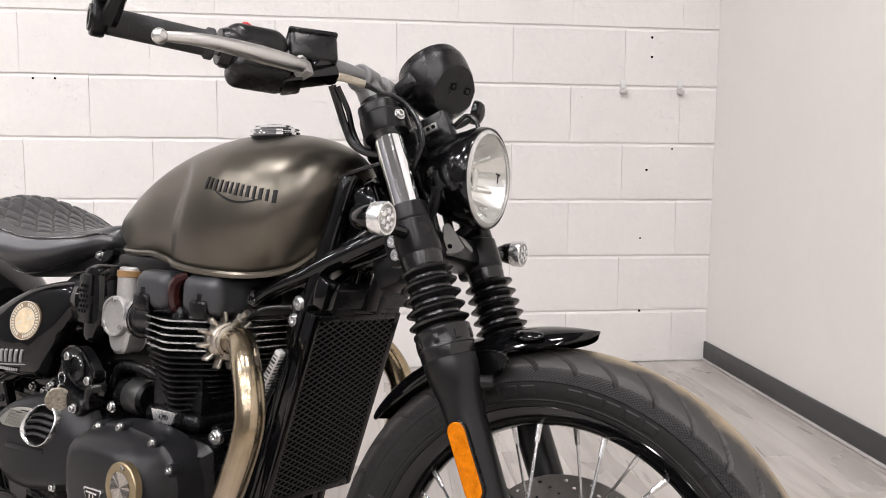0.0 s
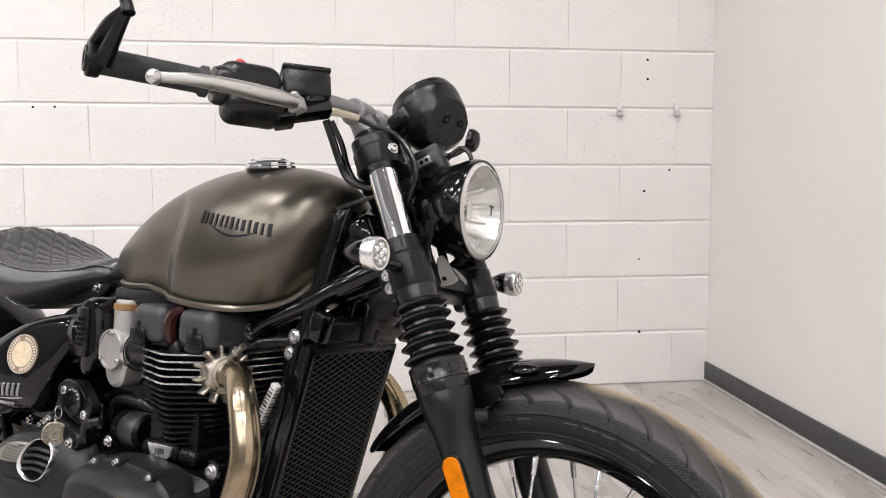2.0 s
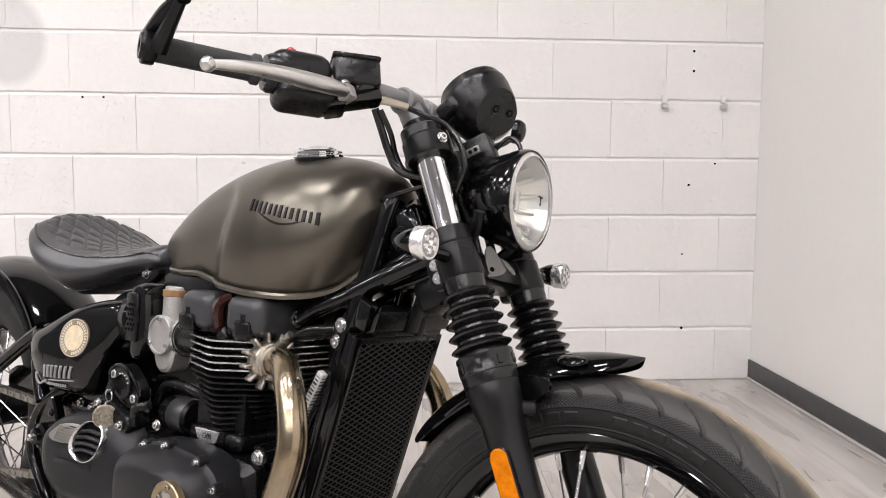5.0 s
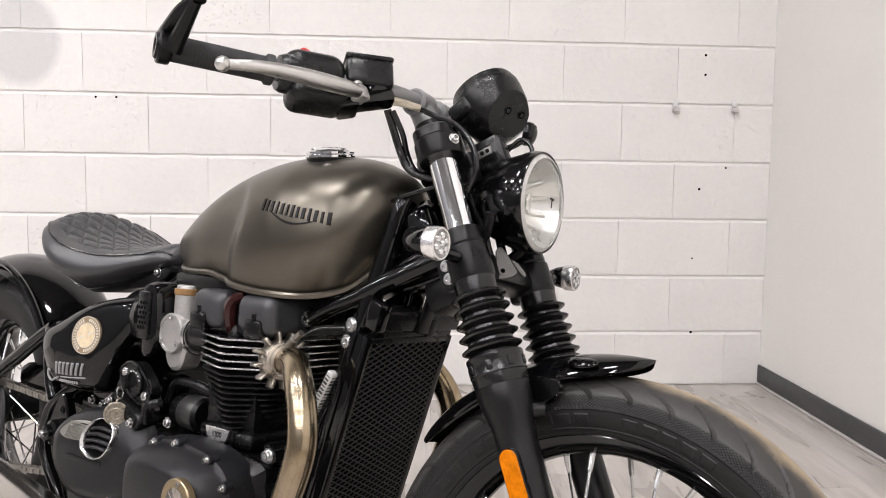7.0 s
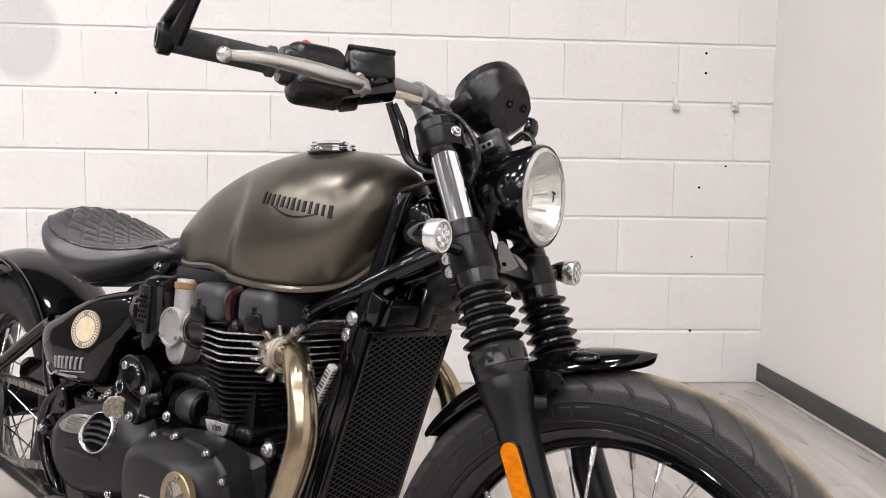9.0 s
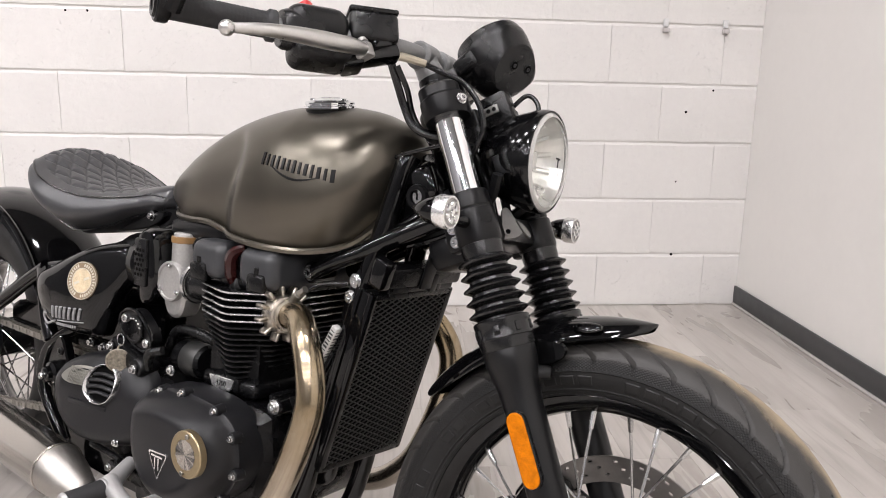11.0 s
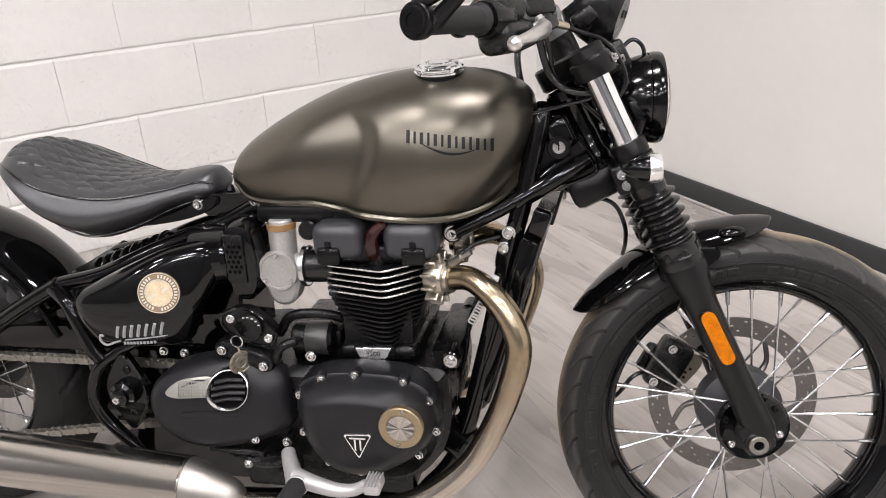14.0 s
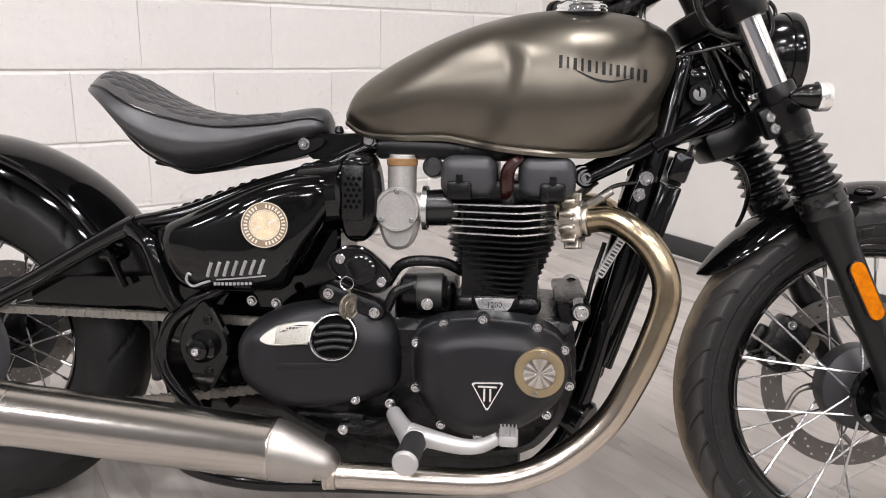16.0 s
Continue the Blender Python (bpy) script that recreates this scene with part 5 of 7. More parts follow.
    lathe(bm, [(0.049, 0.006), (0.052, 0.005), (0.053, 0.0), (0.05, -0.008), (0.04, -0.016), (0.02, -0.02), (0, -0.021)], facing, 40)
    shell = part("mirror_shell", bm, gloss_black, bike, "oval black bar-end mirror", bars)
    bm = bmesh.new()
    lathe(bm, [(0, 0.0058), (0.049, 0.0058), (0.049, 0.002)], facing, 40)
    part("mirror_glass", bm, mirror_glass, shell)


side_control(-1)
side_control(1)

# brake hose and cables
for pts, r in (([(0.052, -0.086, 1.082), (0.066, -0.07, 1.071), (0.082, -0.06, 1.054), (0.107, -0.058, 1.027), (0.118, -0.055, 0.99), (0.114, -0.055, 0.955), (0.094, -0.05, 0.936), (0.07, -0.04, 0.915), (0.06, -0.03, 0.87)], 0.0042),
               ([(0.022, -0.088, 1.088), (0.016, -0.075, 1.06), (0.012, -0.066, 1.03), (0.016, -0.066, 1.0), (0.033, -0.064, 0.978), (0.06, -0.06, 0.962), (0.085, -0.05, 0.955)], 0.006),
               ([(0.03, -0.088, 1.082), (0.026, -0.07, 1.05), (0.018, -0.058, 1.02), (0.024, -0.056, 0.99), (0.05, -0.05, 0.972)], 0.0042),
               ([(0.012, 0.13, 1.085), (-0.012, 0.1, 1.06), (-0.03, 0.075, 1.0), (-0.02, 0.07, 0.955), (0.02, 0.06, 0.92)], 0.006),
               ([(0.13, 0.03, 0.99), (0.165, 0.03, 1.0), (0.175, 0.03, 0.975), (0.15, 0.03, 0.945)], 0.0035)):
    bm = bmesh.new()
    tube(bm, pts, r, 10, 8)
    part("cable", bm, rubber, bike, m=bars)
bm = bmesh.new()
tube(bm, [(0.03, -0.105, 1.092), (0.045, -0.095, 1.087), (0.066, -0.072, 1.072)], [0.0068, 0.0062, 0.0055], 10, 4)
part("hose_fitting", bm, pale_brass, bike, m=bars)

# indicators
def indicator(x, y, z, sgn):
    m = pose(x, y, z) @ level @ pose(0, 0, 0, 0, 90, 0)
    bm = bmesh.new()
    lathe(bm, [(0, -0.05), (0.004, -0.049), (0.011, -0.04), (0.0165, -0.027), (0.0185, -0.016), (0.0185, -0.009), (0, -0.009)], m, 32)
    tube(bm, [(x - 0.03, y, z + 0.012), (x - 0.022, y - sgn * 0.03, z + 0.004), (0.074, sgn * 0.128, z - 0.002)], [0.007, 0.0075, 0.009], 10, 5)
    body = part("indicator", bm, gloss_black, bike, "bullet-shaped black indicator with a silver rim", steer)
    bm = bmesh.new()
    lathe(bm, [(0.0185, -0.012), (0.021, -0.012), (0.0215, -0.01), (0.0215, 0.0045), (0.0205, 0.006), (0.018, 0.006), (0.0175, 0.003)], m, 36)
    part("indicator_rim", bm, machined, body)
    bm = bmesh.new()
    lathe(bm, [(0.0178, 0.004), (0.012, 0.006), (0, 0.0065)], m, 24)
    part("indicator_lens", bm, alloy, body)
    for k in range(7):   # one lamp in the middle, six round it
        bm = bmesh.new()
        r = 0.0105 if k else 0.0
        lathe(bm, [(0.0045, 0.0066), (0.0035, 0.0085), (0, 0.009)], m @ pose(r * math.cos(1.047 * k), r * math.sin(1.047 * k), -0.001 if k else 0.0), 10)
        part("led", bm, chrome, body)


indicator(0.089, -0.2, 0.8255, -1)
indicator(0.106, 0.197, 0.8235, 1)

# front fender
def fender(cx, cz, R, a0, a1, half, drop, taper0, taper1, mat, th=0.0022, n=60):
    """A curved mudguard about y: from angle a0 to a1, with rolled edges and tapered ends."""
    rows = []
    nv = 24
    for i in range(n + 1):
        s = i / n
        a = radians(a0 + (a1 - a0) * s)
        f = 1.0
        if s < taper0:
            f = math.sqrt(max(0.0, 1 - (1 - s / taper0) ** 2))
        if s > 1 - taper1:
            f = math.sqrt(max(0.0, 1 - (1 - (1 - s) / taper1) ** 2))
        f = max(f, 0.06)
        ring = []
        for k in range(nv + 1):
            q = -1 + 2 * k / nv
            y = half * f * math.sin(q * 1.35) / math.sin(1.35)
            r = R - drop * f * (1 - math.cos(q * 1.35)) / (1 - math.cos(1.35))
            ring.append((cx + r * math.cos(a), y, cz + r * math.sin(a)))
        inner = []
        for k in range(nv + 1):
            q = 1 - 2 * k / nv
            y = (half * f - th) * math.sin(q * 1.35) / math.sin(1.35)
            r = R - th - drop * f * (1 - math.cos(q * 1.35)) / (1 - math.cos(1.35))
            inner.append((cx + r * math.cos(a), y, cz + r * math.sin(a)))
        rows.append(ring + inner)
    me = grid_mesh("fender", rows, wrap_cols=True)
    bm = bmesh.new()
    bm.from_mesh(me)
    bm.verts.ensure_lookup_table()
    m = len(rows[0])
    bm.faces.new([bm.verts[k] for k in range(m)])
    bm.faces.new([bm.verts[n * m + k] for k in range(m)][::-1])
    bmesh.ops.recalc_face_normals(bm, faces=bm.faces)
    bpy.data.meshes.remove(me)
    return bm


bm = fender(FW[0], FW[1], 0.359, 59, 121.5, 0.062, 0.032, 0.3, 0.3, gloss_black)
ff = part("front_fender", bm, gloss_black, bike, "short gloss black front mudguard", steer, sharp=60)
for sgn in (-1, 1):
    bm = bmesh.new()
    plate(bm, [(0.035, 0.62), (0.12, 0.615), (0.135, 0.635), (0.09, 0.655), (0.045, 0.66)], [(sgn * 0.062, 0.002), (sgn * 0.066, 0), (sgn * 0.07, 0.002)])
    part("fender_bracket", bm, gloss_black, ff)

for sgn in (-1, 1):
    bm = bmesh.new()
    boss_m = pose(0.168, sgn * 0.052, 0.647, sgn * -40, 19, 0) @ Matrix.Diagonal((1.0, 0.45, 0.4, 1))
    lathe(bm, [(0.021 * math.cos(math.pi / 2 * k / 6), 0.012 * math.sin(math.pi / 2 * k / 6)) for k in range(7)], boss_m, 24)
    part("fender_boss", bm, gloss_black, ff)

# rear wheel and fender
RW = (-1.10, 0.345)
bm = bmesh.new()
lathe(bm, [(0, -0.09), (0.03, -0.09), (0.045, -0.08), (0.06, -0.06), (0.045, -0.04), (0.045, 0.05), (0.07, 0.07), (0, 0.08)], pose(RW[0], 0, RW[1], 90), 32)
rear_wheel = part("rear_wheel", bm, satin_black, bike, "wire-spoked black rear wheel")


def rear_groove(a, s):
    q = abs(s)
    if 0.12 < q < 0.58:
        u = (a * 16 / (2 * math.pi) + (0.5 if s > 0 else 0) + 1.2 * q) % 1.0
        f = abs(u - 0.5) * 0.126
        return 0.005 * step01((0.006 - f) / 0.003)
    return 0.0


me = tyre_mesh("tyre", 0.325, 0.078, 0.213, 64, 300, rear_groove)
me.transform(pose(RW[0], 0, RW[1]))
rest_on_floor(me, bike.matrix_basis, 0.0)
part_of("tyre", me, tyre_rubber, rear_wheel, "wide black rear tyre", sharp=50)
bm = bmesh.new()
ring_profile(bm, *RW, [(0.220, -0.054), (0.214, -0.05), (0.206, -0.04), (0.196, -0.02), (0.192, 0), (0.196, 0.02), (0.206, 0.04), (0.214, 0.05), (0.220, 0.054), (0.204, 0.046), (0.19, 0.022), (0.186, 0), (0.19, -0.022), (0.204, -0.046)])
part("rim", bm, gloss_black, rear_wheel)
bm = bmesh.new()
lathe(bm, [(0.03, 0.0), (0.1, 0.0), (0.104, 0.003), (0.1, 0.008), (0.07, 0.012), (0.05, 0.03), (0.03, 0.034)], pose(RW[0], -0.088, RW[1], 90) @ Matrix.Diagonal((1.1, 1.1, 1, 1)), 40)
part("rear_sprocket", bm, hub_grey, rear_wheel, "dark rear sprocket")
spoke_set(rear_wheel, *RW, 0.05, 0.19, 0.05, 32, bolt_steel)
bm = bmesh.new()
drilled_disc(bm, *RW, 0.085, 0.09, 0.128, 0.005, 24)
part("brake_disc", bm, disc_steel, rear_wheel, "drilled steel rear brake disc", sharp=30)
bm = bmesh.new()
lathe(bm, [(0, 0.0), (0.094, 0.0), (0.098, 0.004), (0.094, 0.01), (0.06, 0.02), (0, 0.022)], pose(RW[0], 0.084, RW[1], -90), 40)
part("disc_carrier", bm, hub_grey, rear_wheel)
bm = fender(RW[0], RW[1] - 0.015, 0.396, 28, 150, 0.098, 0.05, 0.04, 0.05, gloss_black, n=70)
rf = part("rear_fender", bm, gloss_black, bike, "wide gloss black rear mudguard", sharp=60)
bm = bmesh.new()
for sgn in (-1,):
    tube(bm, [(RW[0] + 0.36 * math.cos(radians(a)), sgn * 0.1, RW[1] + 0.36 * math.sin(radians(a))) for a in range(20, 110, 10)], 0.007, 8, 3)
part("fender_stay", bm, gloss_black, rf)
# wiring and covers about the steering head
bm = bmesh.new()
box(bm, (-0.012, 0.005, 0.925), (0.05, 0.08, 0.06), 0.014, None, 3)
part("head_cover", bm, gloss_black, bike, m=bars)
for pts, r in (([(0.125, -0.04, 0.858), (0.158, -0.044, 0.868), (0.199, -0.046, 0.878), (0.235, -0.046, 0.8865), (0.25, -0.044, 0.897)], 0.0032),):
    bm = bmesh.new()
    tube(bm, pts, r, 10, 6)
    part("cable", bm, rubber, bike)


# ---- engine and frame ----
# crankcase body
bm = bmesh.new()
plate(bm, [(-0.52, 0.40), (-0.42, 0.44), (-0.25, 0.44), (-0.03, 0.445), (0.0, 0.41), (0.0, 0.33), (-0.03, 0.26), (-0.1, 0.215), (-0.3, 0.21), (-0.44, 0.25), (-0.53, 0.32)], [(-0.14, 0.016), (-0.125, 0), (0.125, 0), (0.14, 0.016)])
crank = part("crankcase", bm, cast_black, bike, "black cast engine crankcase")

# clutch cover
CL = [(-0.254, 0.422), (-0.224, 0.449), (-0.165, 0.459), (-0.11, 0.458), (-0.064, 0.452), (-0.022, 0.428), (-0.007, 0.373), (-0.03, 0.323), (-0.084, 0.284), (-0.143, 0.267), (-0.204, 0.282), (-0.249, 0.342)]
bm = bmesh.new()
plate(bm, CL, [(-0.13, 0), (-0.178, 0), (-0.182, 0.001), (-0.1835, 0.004), (-0.192, 0.007), (-0.205, 0.011), (-0.217, 0.017), (-0.2265, 0.0245), (-0.2325, 0.032), (-0.236, 0.039), (-0.2372, 0.046)], steps=8, dome=True)
clutch = part("clutch_cover", bm, cover_black, bike, "satin black clutch cover", sharp=45)
for x, z in ((-0.252, 0.42), (-0.208, 0.452), (-0.146, 0.462), (-0.06, 0.452), (-0.016, 0.418), (-0.006, 0.36), (-0.04, 0.31), (-0.15, 0.268), (-0.21, 0.285), (-0.252, 0.345)):
    bm = bmesh.new()
    cx, cz = -0.13, 0.365
    px, pz = x + (cx - x) * 0.04, z + (cz - z) * 0.04
    rod(bm, (px, -0.174, pz), (px, -0.191, pz), 0.0105, 0.009, n=16, edge=0.001)
    part("bolt_boss", bm, cover_black, clutch)
    bm = bmesh.new()
    hex_bolt(bm, (px, -0.191, pz), (0, -1, 0), 0.0052, 0.006)
    part("cover_bolt", bm, bolt_steel, clutch)
# round inspection cap
dm = pose(-0.059, -0.236, 0.394, 90)
bm = bmesh.new()
lathe(bm, [(0.037, -0.004), (0.037, 0.006), (0.0355, 0.0078), (0.024, 0.0078), (0.0235, 0.006), (0, 0.006)], dm, 56)
cap = part("inspection_cap", bm, bronze, clutch, "bronze ring with a machined silver centre")
bm = bmesh.new()
hub_v = bm.verts.new(dm @ Vector((0, 0, 0.0085)))
fan = [bm.verts.new(dm @ Vector((0.0232 * math.cos(math.pi * k / 12), 0.0232 * math.sin(math.pi * k / 12), 0.0078 + (0.0011 if k % 2 else -0.0004)))) for k in range(24)]
for k in range(24):
    bm.faces.new((hub_v, fan[k], fan[(k + 1) % 24]))
part("cap_centre", bm, brushed, clutch, sharp=1)
for a in (80, -100):
    bm = bmesh.new()
    hex_bolt(bm, (-0.059 + 0.0305 * math.cos(radians(a)), -0.244, 0.394 + 0.0305 * math.sin(radians(a))), (0, -1, 0), 0.004, 0.003, washer=False)
    part("cap_screw", bm, chain_steel, clutch)
# three-cornered emblem
for sc, y, mt in ((1.0, -0.2395, machined), (0.86, -0.2402, logo_black)):
    bm = bmesh.new()
    plate(bm, [(-0.134 + sc * dx, 0.359 + sc * dz) for dx, dz in ((-0.0235, 0.0135), (-0.021, 0.016), (0.021, 0.018), (0.0235, 0.0155), (0.0015, -0.026), (-0.0015, -0.026))], [(-0.232, 0), (y, 0)], smooth=False)
    part("emblem", bm, mt, clutch)
bm = bmesh.new()
box(bm, (-0.134, -0.2405, 0.3695), (0.028, 0.001, 0.003))
box(bm, (-0.1385, -0.2405, 0.357), (0.003, 0.001, 0.02))
box(bm, (-0.1295, -0.2405, 0.357), (0.003, 0.001, 0.02))
part("emblem_mark", bm, machined, clutch)

# sprocket cover with its gauze window and ring
def gear_skin(bm):
    """The cover's skin leans in towards its front and its top."""
    for v in bm.verts:
        if v.co.y < -0.14:
            v.co.y += 0.03 * step01((v.co.x + 0.45) / 0.17) + 0.02 * step01((v.co.z - 0.4) / 0.07) - 0.0155
    return bm


SC = [(-0.531, 0.409), (-0.507, 0.438), (-0.443, 0.463), (-0.335, 0.468), (-0.29, 0.438), (-0.279, 0.384), (-0.289, 0.328), (-0.371, 0.303), (-0.463, 0.305), (-0.518, 0.335), (-0.534, 0.372)]
bm = bmesh.new()
plate(bm, SC, [(-0.13, 0), (-0.165, 0.0), (-0.176, 0.004), (-0.184, 0.012), (-0.189, 0.024), (-0.191, 0.04)], dome=True)
sprk = part("sprocket_cover", gear_skin(bm), cover_black, bike, "satin black sprocket cover with a gauze window", sharp=50)
bm = bmesh.new()
plate(bm, [(-0.491, 0.418), (-0.465, 0.437), (-0.425, 0.444), (-0.405, 0.44), (-0.41, 0.416), (-0.44, 0.409), (-0.478, 0.408)], [(-0.18, 0), (-0.1905, 0), (-0.192, 0.0015)])
win = part("gauze_window", gear_skin(bm), wire_mesh, sprk, "silver gauze window")
bm = bmesh.new()
for k in range(4, 15):
    x = -0.486 + 0.005 * k
    for j in range(4):
        box(bm, (x, -0.1926, 0.4155 + 0.006 * j), (0.0011, 0.0014, 0.006))
for k in range(6):
    for j in range(5):
        box(bm, (-0.4614 + 0.0104 * j, -0.193, 0.412 + 0.005 * k), (0.0104, 0.0014, 0.0011))
part("gauze", gear_skin(bm), wire_mesh, win)
rm = pose(-0.376, -0.186, 0.4215, 90)
bm = bmesh.new()
lathe(bm, [(0.0315, 0.0), (0.0362, 0.0), (0.0362, 0.011), (0.0352, 0.0138), (0.0336, 0.0142), (0.0322, 0.012), (0.031, 0.009), (0.031, 0.002)], rm, 56)
part("cover_ring", gear_skin(bm), bolt_steel, sprk, "thin bright ring")
bm = bmesh.new()
lathe(bm, [(0, 0.0056), (0.01, 0.0056), (0.02, 0.0056), (0.031, 0.0056)], rm, 40)
part("louvre_back", gear_skin(bm), core_black, sprk)
for k in range(4):
    w = math.sqrt(max(0, 0.028 ** 2 - (0.016 - 0.0105 * k) ** 2))
    bm = bmesh.new()
    tube(bm, [(-0.376 - w, -0.194, 0.4215 + 0.014 - 0.0105 * k), (-0.376, -0.197, 0.4215 + 0.018 - 0.0105 * k), (-0.376 + w, -0.194, 0.4215 + 0.014 - 0.0105 * k)], 0.0032, 8, 5)
    part("cover_louvre", gear_skin(bm), cover_black, sprk)
bm = bmesh.new()
box(bm, (-0.415, -0.188, 0.375), (0.1, 0.006, 0.01), 0.002, pose(0, 0, 0))
part("cover_rib", gear_skin(bm), cover_black, sprk)
# bolts and bits about the gearbox
for x, y, z in ((-0.345, -0.165, 0.318), (-0.29, -0.17, 0.31), (-0.36, -0.16, 0.275), (-0.53, -0.125, 0.459), (-0.489, -0.125, 0.456), (-0.3905, -0.168, 0.4852), (-0.3171, -0.168, 0.4571)):
    bm = bmesh.new()
    rod(bm, (x, -0.12, z), (x, y, z), 0.0095, 0.009, n=16, edge=0.001)
    boss = part("bolt_boss", bm, cast_black, crank)
    bm = bmesh.new()
    hex_bolt(bm, (x, y, z), (0, -1, 0), 0.0062, 0.007)
    part("case_bolt", bm, bolt_steel, crank)
bm = bmesh.new()
plate(bm, [(-0.407, 0.49), (-0.394, 0.501), (-0.378, 0.497), (-0.345, 0.486), (-0.309, 0.472), (-0.3, 0.455), (-0.314, 0.442), (-0.35, 0.452), (-0.402, 0.47)], [(-0.13, 0), (-0.158, 0), (-0.163, 0.003), (-0.165, 0.008)], steps=4)
tube(bm, [(-0.30, -0.15, 0.46), (-0.285, -0.16, 0.49), (-0.26, -0.15, 0.5)], 0.008, 10, 5)
part("cover_bracket", bm, cast_black, crank)

# starter motor behind the cylinders
bm = bmesh.new()
rod(bm, (-0.285, -0.09, 0.478), (-0.21, -0.09, 0.48), 0.03, n=28, edge=0.006)
tube(bm, [(-0.31, -0.1, 0.49), (-0.28, -0.105, 0.527), (-0.22, -0.1, 0.53), (-0.18, -0.08, 0.51)], 0.009, 12, 6)
box(bm, (-0.25, 0.0, 0.46), (0.1, 0.16, 0.06), 0.012)
starter = part("starter_motor", bm, cast_black, bike)
bm = bmesh.new()
lathe(bm, [(0.0304, 0.0), (0.0312, 0.002), (0.0312, 0.04), (0.0304, 0.042)], pose(-0.258, -0.09, 0.479, 0, 90), 28)
part("starter_band", bm, hub_alloy, starter, "dull grey metal band")
bm = bmesh.new()
hex_bolt(bm, (-0.236, -0.148, 0.47), (0, -1, 0), 0.007, 0.006)
part("starter_bolt", bm, bolt_steel, starter)

# cylinders with fins
bm = bmesh.new()
plate(bm, [(-0.185, 0.455), (-0.185, 0.635), (-0.062, 0.64), (-0.062, 0.46)], [(-0.105, 0), (0.105, 0)], smooth=False)
box(bm, (-0.125, 0, 0.464), (0.14, 0.236, 0.03), 0.012, None, 3)
box(bm, (-0.129, -0.113, 0.468), (0.076, 0.018, 0.028), 0.006)
cyl = part("cylinder_block", bm, cast_black, bike, "black finned twin cylinder block with bright fin edges")


def fin(x0, x1, yh, z, tilt, th, mat, name, notch=False):
    bm = bmesh.new()
    r = 0.016
    xm, ye, yl = x0 + 0.64 * (x1 - x0), yh - 0.04, yh - 0.034   # each side comes to a blunt prow
    half = [(x1, ye - r), (x1 - r * 0.3, ye - r * 0.3), (x1 - r, ye + 0.004), (xm + 0.012, yh - 0.003), (xm, yh), (xm - 0.012, yh - 0.0025), (x0 + r, yl + 0.002), (x0 + r * 0.3, yl - r * 0.4), (x0, yl - r)]
    out = half + [(a, -b) for a, b in half[::-1]]
    plate(bm, out, [(-th / 2, 0.001), (-th / 2 + 0.0008, 0), (th / 2 - 0.0008, 0), (th / 2, 0.001)], pose(0, 0, z, -90 , 0, 0), smooth=False)
    bmesh.ops.transform(bm, matrix=pose(-0.125, 0, z, 0, tilt, 0) @ pose(0.125, 0, -z), verts=bm.verts)
    return part(name, bm, mat, cyl)


for k in range(5):
    z = 0.6285 - 0.0115 * k
    fin(-0.213 + 0.001 * k, -0.036, 0.152, z, -1.0, 0.0042, cast_black, "fin")
    fin(-0.2142 + 0.001 * k, -0.0348, 0.1533, z, -1.0, 0.0031, machined, "fin_edge")
for k in range(10):
    z = 0.6285 - 0.0575 - 0.0098 * k
    fin(-0.21 + 0.0035 * k, -0.034 - 0.0035 * k, 0.15 - 0.0025 * k, z, -1.0, 0.0034, leg_black, "fin")
bm = bmesh.new()
plate(bm, [(-0.162, 0.477), (-0.098, 0.479), (-0.104, 0.463), (-0.11, 0.457), (-0.15, 0.456), (-0.156, 0.461)], [(-0.115, 0), (-0.1245, 0), (-0.1255, 0.001)], smooth=False)
plaque = part("capacity_plaque", bm, machined, cyl, "small silver plaque with the engine capacity")
cu = bpy.data.curves.new("capacity", "FONT")
cu.body, cu.size, cu.align_x, cu.align_y, cu.extrude = "1200", 0.0125, "CENTER", "CENTER", 0.0005
cu.materials.append(logo_black)
txt = new("capacity_number", cu)
txt.parent = cyl
txt.matrix_basis = pose(-0.130, -0.1256, 0.4672, 90, -1.5, 0)

# head and cam covers
bm = bmesh.new()
box(bm, (-0.118, 0, 0.648), (0.19, 0.244, 0.036), 0.01, None, 3)
headb = part("cylinder_head", bm, cast_black, bike)
for poly in ([(-0.222, 0.65), (-0.219, 0.686), (-0.201, 0.701), (-0.149, 0.697), (-0.136, 0.685), (-0.13, 0.65)], [(-0.098, 0.652), (-0.093, 0.692), (-0.071, 0.702), (-0.03, 0.687), (-0.014, 0.66), (-0.014, 0.652)]):
    bm = bmesh.new()
    cx = sum(p[0] for p in poly) / len(poly)
    box(bm, (cx, 0, 0.671), (0.09, 0.27, 0.066), 0.021, None, 6)
    part("cam_cover", bm, cast_grey, headb, "satin dark grey cam cover")
for x in (-0.19, -0.045):
    bm = bmesh.new()
    box(bm, (x, -0.13, 0.65), (0.04, 0.022, 0.03), 0.006, None, 3)
    cyl_r = part("bolt_tower", bm, cast_black, headb)
    bm = bmesh.new()
    rod(bm, (x, -0.128, 0.66), (x, -0.128, 0.675), 0.0095, n=6)
    rod(bm, (x, -0.128, 0.66), (x, -0.128, 0.664), 0.013, n=16)
    part("head_bolt", bm, cast_black, headb)
bm = bmesh.new()
tube(bm, [(-0.116, -0.118, 0.638), (-0.116, -0.126, 0.655), (-0.115, -0.128, 0.68), (-0.107, -0.126, 0.693), (-0.094, -0.118, 0.7)], [0.0085, 0.0105, 0.0112, 0.0095, 0.007], 8, 3)
part("plug_boot", bm, red_boot, bike, "dark red spark plug boot")
bm = bmesh.new()
